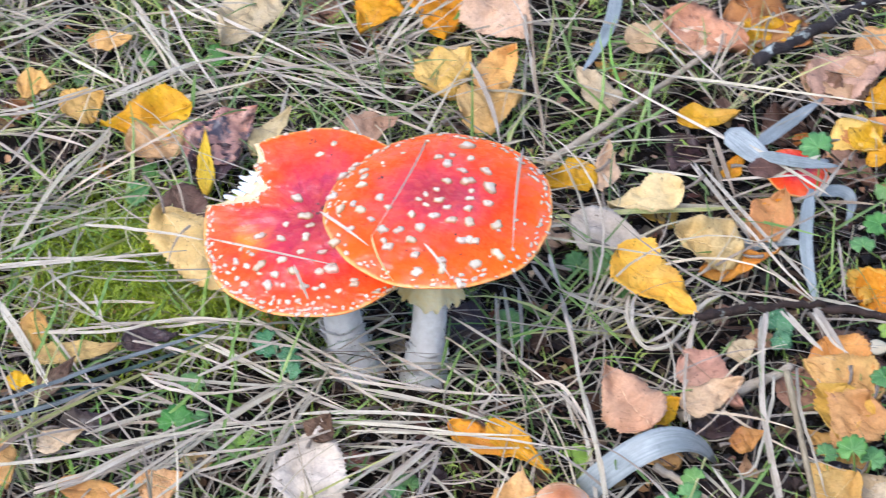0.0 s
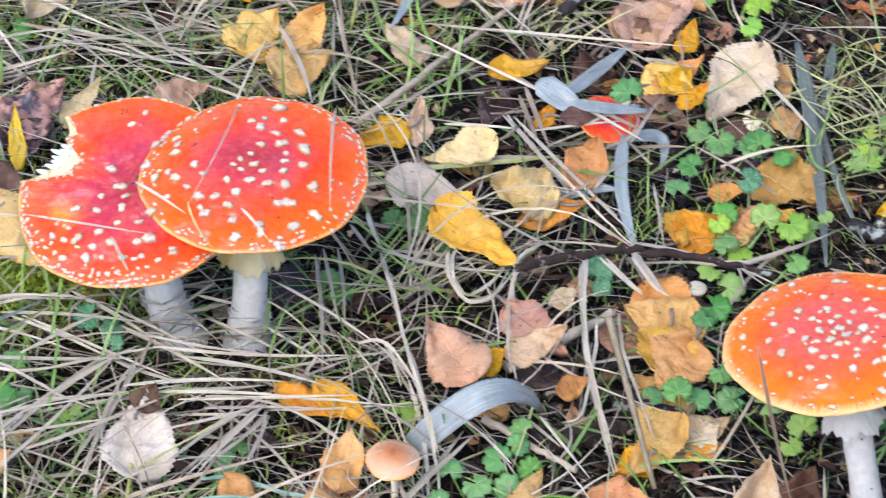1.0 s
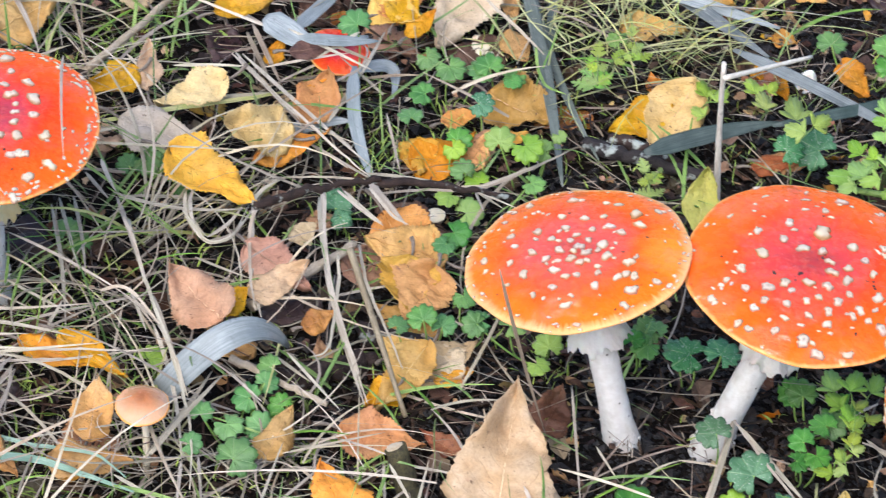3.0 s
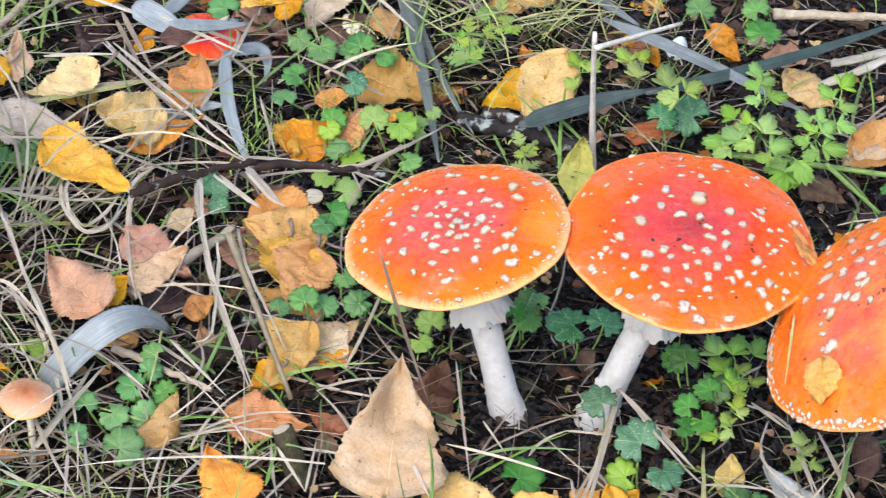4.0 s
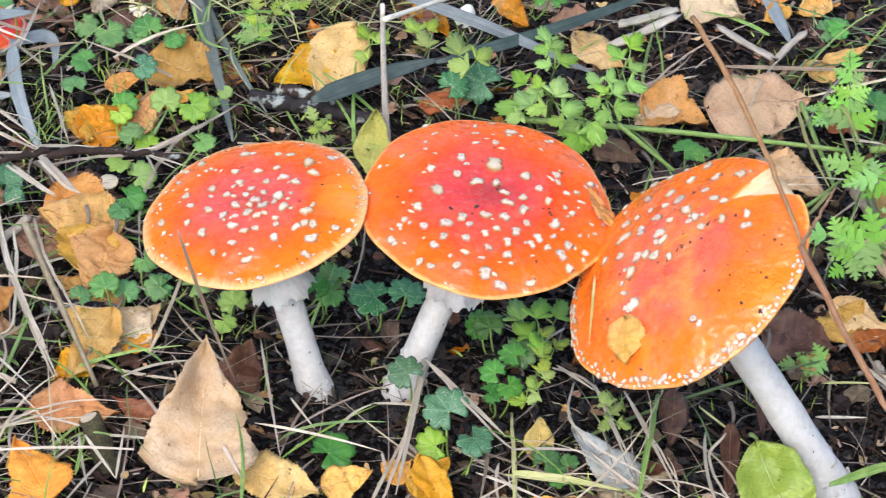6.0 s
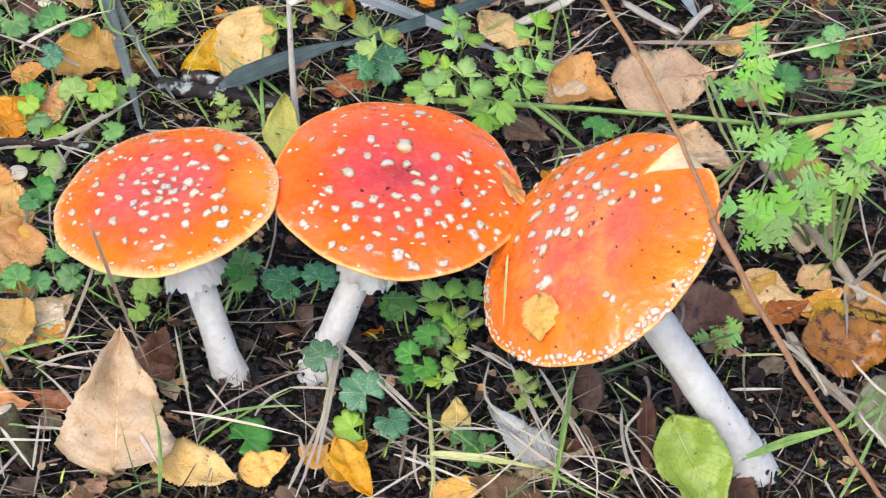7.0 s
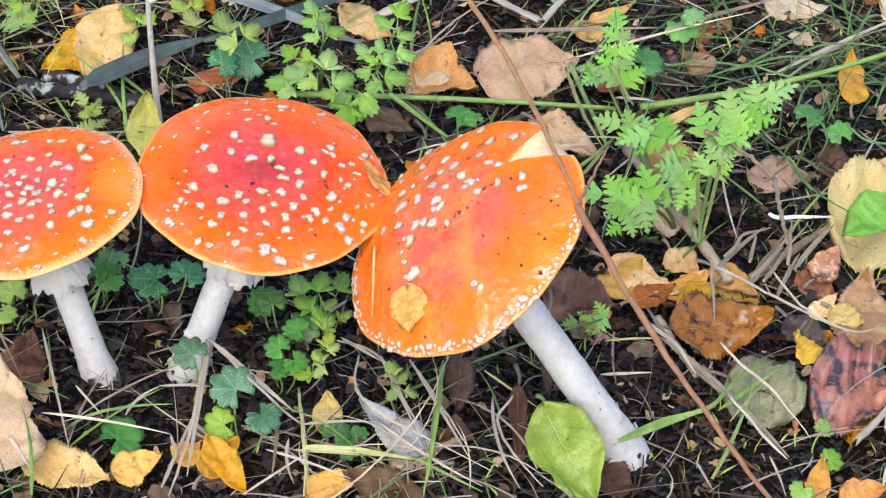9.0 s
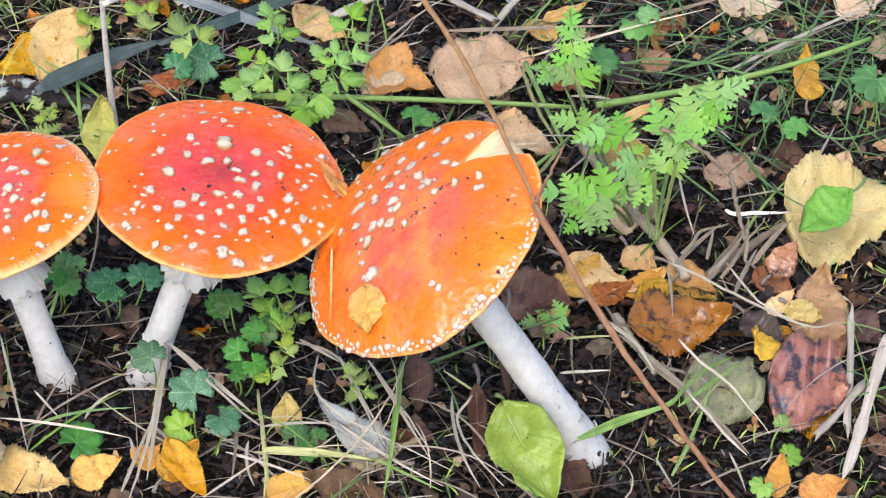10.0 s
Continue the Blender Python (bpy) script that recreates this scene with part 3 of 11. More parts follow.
def fallen_leaf(base, tip, width, lean, colour, curl=0.09, stalk=0.35, shape="birch", where="on the leaf litter", bite=0.0, seed=0):
    """A fallen leaf that lies from base (stalk end) to tip."""
    global leaf_count
    leaf_count += 1
    a, f, x = frame_of(base, tip, lean)
    length = (Vector(tip) - Vector(base)).length
    m = Matrix((x, a, f)).transposed().to_4x4()
    m.translation = Vector(base)
    kind = {"birch": "toothed birch leaf", "oval": "oval leaf", "round": "rounded aspen leaf", "heart": "heart-shaped leaf"}[shape]
    ob = thing("fallen_leaf", m, f"{LEAF_WORDS[colour]} fallen {kind} {where}", "leaf", "fallen leaves")
    outline = birch_outline if shape == "birch" else oval_outline if shape == "oval" else heart_outline if shape == "heart" else lambda s: math.sin(math.pi * s ** 0.75) ** 0.6
    bm, rib = leaf_blade(length, width, outline, curl, r_cup(seed or leaf_count), {"oval": 0.015, "round": 0.035, "heart": 0.02}.get(shape, 0.055), seed or leaf_count, bite=bite)
    part("blade", bm, LEAF[colour], ob)
    part("midrib", tube(bmesh.new(), rib, [0.00034 - 0.00026 * i / (len(rib) - 1) for i in range(len(rib))], 5), RIB[colour], ob)
    if stalk:
        r = random.Random(leaf_count)
        line = bend((0, 0.01 * length, 0.0), (r.uniform(-0.25, 0.25) * stalk * length, -stalk * length, r.uniform(-0.05, 0.12) * length), 0.0, 0.04 * length, 6)
        part("petiole", tube(bmesh.new(), line, [0.0006 + 0.0001 * i for i in range(7)], 6), BLADE["oldstraw"] if colour not in ("lime", "green") else BLADE["stem"], ob)
    return ob


def r_cup(k):
    return 0.02 + 0.1 * ((k * 0.618) % 1.0)


blade_count = 0


def grass_blade(p0, p1, width, colour, arch=0.0, side=0.0, label="dry pale straw lying across the grass", category="grass blade", twist=0.0, face=(0, -0.6, 0.8), name="grass_blade", flat=True, taper=(0.3, 0.15)):
    """One long blade or straw, a thing of its own."""
    global blade_count
    blade_count += 1
    ob = thing(name, p0, label, category, "long blades and straws")
    o = Vector(p0)
    line = [q - o for q in bend(p0, p1, arch, side, 14)]
    if flat:
        part("blade", ribbon(bmesh.new(), line, width, 0.12, taper, Vector(face), twist), BLADE.get("single_" + colour, BLADE[colour]), ob)
    else:
        part("stalk", tube(bmesh.new(), line, [width / 2 * (1 - 0.35 * i / 14) for i in range(15)], 7, 0.06), BLADE.get("single_" + colour, BLADE[colour]), ob)
    return ob


def splinter(p0, p1, width, label):
    """A flat split piece of pale wood, a millimetre or two thick, torn at its ends."""
    ob = thing("wood_splinter", p0, label, "stick", "wood splinters")
    o = Vector(p0)
    r = random.Random(round(1e4 * abs(o.x + o.y)))
    a = Vector(p1) - o
    side = a.cross(UP).normalized()
    up = side.cross(a).normalized()
    bm = bmesh.new()
    uvl = bm.loops.layers.uv.verify()
    rows = []
    ragged = [r.uniform(-0.05, 0.1) for _ in range(6)]
    for i in range(13):
        s = i / 12
        w = 0.5 * width * (0.7 + 0.4 * r.random()) * min(1.0, 0.7 + 4 * s, 0.55 + 5 * (1 - s))
        q = a * s + side * 0.12 * width * math.sin(5 * s + o.x * 90)
        t = 0.0007 + 0.0004 * r.random()
        rows.append([bm.verts.new(q + a * ragged[j] * (1 if i == 0 else -1) * (i in (0, 12)) + side * w * u + up * v * t) for j, (u, v) in enumerate(((-1, -1), (-1, 0.7), (-0.3, 1.3), (0.4, 0.9), (1, 0.6), (1, -1)))])
    for i in range(12):
        for j in range(6):
            k = (j + 1) % 6
            f = bm.faces.new((rows[i][j], rows[i + 1][j], rows[i + 1][k], rows[i][k]))
            for lp, (u, v) in zip(f.loops, ((j / 5, i / 12), (j / 5, (i + 1) / 12), (k / 5, (i + 1) / 12), (k / 5, i / 12))):
                lp[uvl].uv = (u, v)
    bm.faces.new(rows[0])
    bm.faces.new(rows[-1][::-1])
    part("wood", bm, BLADE["single_straw"], ob)
    return ob


def cut_stub(base, top, width, label):
    """The stub of a small stem, cut off: mossy bark and a pale round cut."""
    ob = thing("cut_stub", base, label, "stick")
    c = Vector(top) - Vector(base)
    r = random.Random(5)
    line = [c * (i / 8) + Vector((0.0006 * math.sin(2 * i), 0, 0)) for i in range(9)]
    part("bark", tube(bmesh.new(), line, [width / 2 * (1.08 - 0.01 * i + 0.05 * r.uniform(-1, 1)) for i in range(9)], 14, 0.05, r), BARK["moss"], ob)
    d = c.normalized()
    part("cut_face", tube(bmesh.new(), [c - d * 0.0005, c + d * 0.0004, c + d * 0.0009], [width * 0.44, width * 0.43, width * 0.32], 14, 0.04, r), BARK["pale"], ob, "pale round cut")
    return ob


def bent_straw(points, width, colour, label):
    """A straw or blade that bends through a few points."""
    ob = thing("grass_blade", points[0], label, "grass blade", "long blades and straws")
    o = Vector(points[0])
    p = [Vector(q) - o for q in points]
    p = [p[0] * 2 - p[1]] + p + [p[-1] * 2 - p[-2]]
    line = []
    for a, b, c, d in zip(p, p[1:], p[2:], p[3:]):
        line += [0.5 * (2 * b + (c - a) * s + (2 * a - 5 * b + 4 * c - d) * s * s + (3 * b - a - 3 * c + d) * s ** 3) for s in (0, 0.2, 0.4, 0.6, 0.8)]
    line += [p[-2]]
    line = [q + 0.0006 * noise.noise_vector(110.0 * (q + o)) for q in line]
    part("blade", ribbon(bmesh.new(), line, width, 0.25, (0.7, 0.25), Vector((0, -0.6, 0.8)), 0.5), BLADE.get("single_" + colour, BLADE[colour]), ob)
    return ob


def twig(p0, p1, width, bark, arch=0.0, side=0.0, label="thin dark twig", knots=0.1, wob=0.0007, name="twig", branches=()):
    ob = thing(name, p0, label, "twig", "fallen twigs")
    o = Vector(p0)
    r = random.Random(round(1e4 * abs(o.x + o.y)))
    line = [q - o for q in bend(p0, p1, arch, side, 18, 2.2 * wob if bark in ("rot", "dark") else wob, r)]
    part("shaft", tube(bmesh.new(), line, [width / 2 * (1.1 - 0.4 * i / 18) * (1 + knots * r.uniform(-1, 1)) for i in range(19)], 9, 0.2 if bark in ("rot", "dark") else 0.08, r), BARK[bark], ob)
    for k, (dx, dy, dz), w in branches:
        q = line[k]
        part("side_shoot", tube(bmesh.new(), bend(q, q + Vector((dx, dy, dz)), 0.0, 0.003, 8, wob / 2, r), [w / 2 * (1 - 0.06 * i) for i in range(9)], 6, 0.08, r), BARK[bark], ob)
    return ob


# ---- ground ----
def build_ground():
    """One sheet to the horizon, fine in the middle."""
    def axis(lo, hi, step):
        inner = [lo + step * i for i in range(int((hi - lo) / step) + 1)]
        outer = [0.05 * 1.45 ** i for i in range(1, 22)]
        return [lo - o for o in reversed(outer)] + inner + [hi + o for o in outer]
    xs, ys = axis(-0.75, 0.55, 0.006), axis(-0.32, 0.42, 0.006)
    bm = bmesh.new()
    grid = [[bm.verts.new((x, y, ground_height(x, y))) for x in xs] for y in ys]
    for j in range(len(ys) - 1):
        for i in range(len(xs) - 1):
            bm.faces.new((grid[j][i], grid[j][i + 1], grid[j + 1][i + 1], grid[j + 1][i]))
    ob = part("ground", bm, SOIL, None)
    tagged(ob, "dark damp humus soil of a woodland floor", "ground", kind="structure")


build_ground()


# ---- toadstools ----
def cap_point(spec, phi, rho):
    """A point on the cap's upper skin, in the cap's axes; rho runs from 0 at the crown to 1 at the rim."""
    rad = spec["radius"] * (1 + 0.018 * math.sin(2 * phi + spec["seed"]) + 0.012 * math.sin(5 * phi + 2 * spec["seed"]) + 0.006 * math.sin(11 * phi))
    rad_y = spec.get("oval", 1.0)
    cut = 1.0
    for at, half, depth in spec.get("bites", ()):
        d = abs((phi - at + math.pi) % (2 * math.pi) - math.pi)
        if d < half:
            cut = min(cut, 1 - depth * (1 - (d / half) ** 2) ** 0.5 * (1 + 0.08 * math.sin(23 * phi)))
    if "slit" in spec:
        # a wedge torn in from the rim: where its tip points, how far it opens to either side, how deep it goes
        at, ahead, behind, depth = spec["slit"]
        d = (phi - at + math.pi) % (2 * math.pi) - math.pi
        side = ahead if d > 0 else behind
        if abs(d) < side:
            cut = min(cut, 1 - depth * (1 - abs(d) / side) ** 0.8 * (1 + 0.05 * math.sin(31 * phi)))
    r = rho * cut
    h = spec["dome"]
    z = h * (1 - r ** spec.get("power", 2.3))
    z += spec.get("wave", 0.0) * r ** 2 * math.sin(spec.get("waves", 2) * phi + spec["seed"])
    dip = spec.get("dip", 0.0)
    z -= dip * math.exp(-(r / 0.4) ** 2)
    if "swell" in spec:
        q = Vector((r * math.cos(phi) * 2.4, r * math.sin(phi) * 2.4, spec["seed"]))
        z += spec["swell"] * (noise.noise(q) + 0.4 * noise.noise(q * 2.3)) * min(1.0, 4 * (1.02 - r))
    for at, half, depth in spec.get("folds", ()):
        d = abs((phi - at + math.pi) % (2 * math.pi) - math.pi)
        z -= depth * math.exp(-(d / half) ** 2) * r ** 1.5
    return Vector((rad * r * math.cos(phi), rad * rad_y * r * math.sin(phi), z))


def cap_normal(spec, phi, rho):
    e = 0.01
    a = cap_point(spec, phi, min(rho + e, 1.0)) - cap_point(spec, phi, max(rho - e, 0.0))
    rr = max(rho, 0.05)
    b = cap_point(spec, phi + e, rr) - cap_point(spec, phi - e, rr)
    return a.cross(b).normalized()


def toadstool_cap(spec):
    bm = bmesh.new()
    uvl = bm.loops.layers.uv.verify()
    n, rings = 144, 30
    rows = []
    for i in range(1, rings + 1):
        rho = i / rings
        rows.append([(bm.verts.new(cap_point(spec, 2 * math.pi * j / n, rho)), rho) for j in range(n)])
    # the rolled rim, turned under
    t = spec.get("rim", 0.0009)
    for k in range(1, 6):
        a = math.pi * 0.5 * k / 3.0
        row = []
        for j in range(n):
            p = cap_point(spec, 2 * math.pi * j / n, 1.0)
            out = Vector((p.x, p.y, 0)).normalized()
            row.append((bm.verts.new(p + out * t * (0.55 * math.sin(a) - 0.35 * max(0, k - 3)) + UP * t * (math.cos(a) - 1)), 1.0))
        rows.append(row)
    crown = bm.verts.new(cap_point(spec, 0, 0))
    for j in range(n):
        k = (j + 1) % n
        f = bm.faces.new((crown, rows[0][j][0], rows[0][k][0]))
        for lp, uv in zip(f.loops, (((j + 0.5) / n, 0), (j / n, 1 / rings), ((j + 1) / n, 1 / rings))):
            lp[uvl].uv = uv
        for i in range(len(rows) - 1):
            f = bm.faces.new((rows[i][j][0], rows[i + 1][j][0], rows[i + 1][k][0], rows[i][k][0]))
            for lp, uv in zip(f.loops, ((j / n, rows[i][j][1]), (j / n, rows[i + 1][j][1]), ((j + 1) / n, rows[i + 1][j][1]), ((j + 1) / n, rows[i][j][1]))):
                lp[uvl].uv = uv
    return bm


def toadstool_gills(spec):
    """The gill plane: a shallow cone with radial ridges, from the stem to the rim."""
    bm = bmesh.new()
    n, rings = 288, 6
    rows = []
    for i in range(rings + 1):
        s = 0.12 + 0.86 * i / rings
        row = []
        for j in range(n):
            phi = 2 * math.pi * j / n
            p = cap_point(spec, phi, 1.0)
            q = Vector((p.x * s, p.y * s, p.z - 0.0012 - 0.009 * (1 - s)))
            q.z -= 0.0022 * (j % 2) * min(1.0, 3 * (1.02 - s))
            row.append(bm.verts.new(q))
        rows.append(row)
    for i in range(rings):
        for j in range(n):
            k = (j + 1) % n
            bm.faces.new((rows[i][j], rows[i][k], rows[i + 1][k], rows[i + 1][j]))
    return bm


def wart_mesh(seed, flat=0.5):
    """A rounded crumb of veil, about one unit wide."""
    r = random.Random(seed)
    bm = bmesh.new()
    uvl = bm.loops.layers.uv.verify()
    n = 12
    lump = [1 + r.uniform(-0.24, 0.24) + 0.14 * math.sin(2 * math.pi * j / n * 2 + seed) for j in range(n)]
    rows = []
    for z, k in ((-0.2, 0.96), (0.06, 1.0), (0.26, 0.86), (0.4, 0.55), (0.46, 0.24)):
        rows.append([(bm.verts.new((0.5 * k * math.cos(a) * lump[j] * (1 + r.uniform(-0.12, 0.12)), 0.5 * k * math.sin(a) * lump[j] * (1 + r.uniform(-0.12, 0.12)), flat * (z + r.uniform(-0.09, 0.09)))), k if z > 0 else 1.05) for j, a in ((j, 2 * math.pi * j / n) for j in range(n))])
    top = (bm.verts.new((r.uniform(-0.08, 0.08), r.uniform(-0.08, 0.08), flat * 0.52)), 0.0)
    quads = [(rows[i][j], rows[i][(j + 1) % n], rows[i + 1][(j + 1) % n], rows[i + 1][j]) for i in range(4) for j in range(n)]
    quads += [(rows[4][j], rows[4][(j + 1) % n], top) for j in range(n)]
    for q in quads:
        f = bm.faces.new([v for v, _ in q])
        f.smooth = True
        for lp, (_, k) in zip(f.loops, q):
            lp[uvl].uv = (0.5, k)
    me = bpy.data.meshes.new("wart")
    bm.to_mesh(me)
    bm.free()
    me.materials.append(WART)
    return me


WART_SHAPES = [wart_mesh(s, f) for s, f in ((1, 0.95), (2, 0.75), (3, 1.1), (4, 0.65), (5, 0.85), (6, 0.55))]
SCALES = [wart_mesh(s, f) for s, f in ((21, 0.7), (22, 0.9), (23, 0.6), (24, 1.1))]
for me in SCALES:
    me.materials.clear()
    me.materials.append(WHITE)
SPECK = [wart_mesh(s, 0.5) for s in (11, 12)]
for me in SPECK:
    me.materials.clear()
    me.materials.append(DIRT)


def place_wart(cap, spec, phi, rho, size, stretch, r, shapes=WART_SHAPES, name="wart", sink=0.1):
    p, nrm = cap_point(spec, phi, rho), cap_normal(spec, phi, rho)
    ob = new(name, r.choice(shapes))
    ob.parent = cap
    tangent = Vector((-math.sin(phi), math.cos(phi), 0))
    x = (tangent - nrm * tangent.dot(nrm)).normalized()
    m = Matrix((x, nrm.cross(x), nrm)).transposed().to_4x4() @ Matrix.Rotation(r.uniform(-0.5, 0.5), 4, "Z")
    m.translation = p - nrm * sink * size * 0.2
    ob.matrix_local = m @ Matrix.Diagonal((size * 1.22 * stretch, size * 1.22 / stretch ** 0.5, size * spec.get("wart_height", 0.75), 1))


def scatter_warts(cap, spec, r):
    """Patches of veil: named ones first, then a random crowd that thins where the cap is bare."""
    done = []

    def free(p, d):
        return all((p - q).length > d for q in done)

    for phi, rho, size in spec["crown"] + spec["outer"]:
        place_wart(cap, spec, radians(phi), rho, size / 1000, r.uniform(0.85, 1.2), r)
        done.append(cap_point(spec, radians(phi), rho))
        if size > 4.2:
            # larger patches lie beside a crumb or two of their own
            for _ in range(r.choice((0, 0, 1))):
                a, b = radians(phi) + r.uniform(-0.5, 0.5) * size / 1000 / (spec["radius"] * max(rho, 0.15)) * 1.6, rho + r.uniform(-0.9, 0.9) * size / 1000 / spec["radius"]
                if 0.02 < b < 0.99:
                    place_wart(cap, spec, a, b, r.uniform(0.3, 0.5) * size / 1000, r.uniform(0.8, 1.4), r)
    for lo, hi, count, small, large, stretch in spec["crowd"]:
        made = tries = 0
        while made < count and tries < count * 12:
            tries += 1
            phi, rho = r.uniform(0, 2 * math.pi), math.sqrt(r.uniform(lo * lo, hi * hi))
            if any(abs((phi - radians(a) + math.pi) % (2 * math.pi) - math.pi) < radians(w) and l < rho < h for a, w, l, h in spec.get("bare", ())):
                continue
            p = cap_point(spec, phi, rho)
            if not free(p, 0.9 * large / 1000):
                continue
            place_wart(cap, spec, phi, rho, r.uniform(small, large) / 1000, r.uniform(0.7, stretch), r)
            done.append(p)
            made += 1
    for k in range(spec.get("grime", 10)):
        place_wart(cap, spec, r.uniform(0, 6.283), math.sqrt(r.uniform(0.0, 0.9)), r.uniform(0.0005, 0.0013), r.uniform(0.7, 1.5), r, SPECK, "dirt_speck", 0.4)
    for phi, rho, size in spec.get("specks", ()):
        many = 1 if size < 3 else 7
        for _ in range(many):
            off = 0.0 if many == 1 else 0.32 * size / 1000 / spec["radius"]
            place_wart(cap, spec, radians(phi) + r.gauss(0, off) / max(rho, 0.2), min(0.99, abs(rho + r.gauss(0, off))), size / 1000 * (1.0 if many == 1 else r.uniform(0.14, 0.42)), r.uniform(0.8, 1.5), r, SPECK, "dirt_speck", 0.6)


def torn_edge(cap, spec, at, half, reach, way):
    """Cream flesh laid bare along a torn rim, and the ends of the gills that stick out beyond it."""
    n = 40
    out = Vector((math.cos(way), math.sin(way), 0))

    def bared(phi):
        return reach * max(0.0, math.cos(0.5 * math.pi * (phi - at) / half)) ** 0.7 * (1 + 0.06 * math.sin(31 * phi))

    bm = bmesh.new()
    rows = []
    for i in range(n + 1):
        phi = at - half + 2 * half * i / n
        p = cap_point(spec, phi, 1.0)
        k = bared(phi)
        rows.append([bm.verts.new(q) for q in (p + UP * 0.0004 - out * 0.001, p + out * k * 0.35 - UP * 0.0006, p + out * k * 0.7 - UP * 0.0012, p + out * k - UP * 0.0022, p + out * k * 0.8 - UP * 0.006, p - out * 0.002 - UP * 0.007)])
    for a, b in zip(rows, rows[1:]):
        for j in range(5):
            bm.faces.new((a[j], a[j + 1], b[j + 1], b[j]))
    part("torn_flesh", bm, SPLIT, cap, "cream torn flesh")
    tilt = Vector((-0.957, 0.287, 0))
    side = UP.cross(tilt)
    for phi, length in spec.get("teeth", ()):
        if abs(phi - at) > half:
            continue
        p = cap_point(spec, phi, 1.0) + out * bared(phi)
        bm = bmesh.new()
        rows = [[bm.verts.new(p + tilt * length * s + side * 0.0016 * w * u - UP * (0.0008 + 0.0016 * s + drop)) for u, drop in ((-1, 0.0006), (0, 0), (1, 0.0006), (0, 0.004 * (1.1 - s)))] for s, w in ((-0.6, 1.0), (0.3, 1.0), (0.75, 0.7), (1.0, 0.25))]
        for x, y in zip(rows, rows[1:]):
            for j in range(4):
                bm.faces.new((x[j], x[(j + 1) % 4], y[(j + 1) % 4], y[j]))
        bm.faces.new(rows[-1])
        bmesh.ops.recalc_face_normals(bm, faces=bm.faces[:])
        part("gill_end", bm, VEIL, cap)


def split_flesh(cap, spec):
    """The cream flesh that lies open in a split: a sheet from the torn edge down to the gills, and out to the rim."""
    at, ahead, behind, depth = spec["slit"]
    whole = {key: value for key, value in spec.items() if key != "slit"}
    n = 36
    bm = bmesh.new()
    rows = []
    for i in range(n + 1):
        phi = at - behind + (ahead + behind) * i / n
        p, q = cap_point(spec, phi, 1.0), cap_point(whole, phi, 0.97)
        ridge = 0.0005 * math.sin(2.9 * i)
        rows.append([bm.verts.new(p.lerp(q, k) - UP * (sink + ridge * k)) for k, sink in ((-0.02, 0.0002), (0.04, 0.0012), (0.2, 0.0032), (0.5, 0.0042), (0.8, 0.0045), (1.0, 0.0052), (0.9, 0.0085))])
    for a, b in zip(rows, rows[1:]):
        for j in range(6):
            bm.faces.new((a[j], a[j + 1], b[j + 1], b[j]))
    part("torn_flesh", bm, SPLIT, cap, "cream flesh in the split")


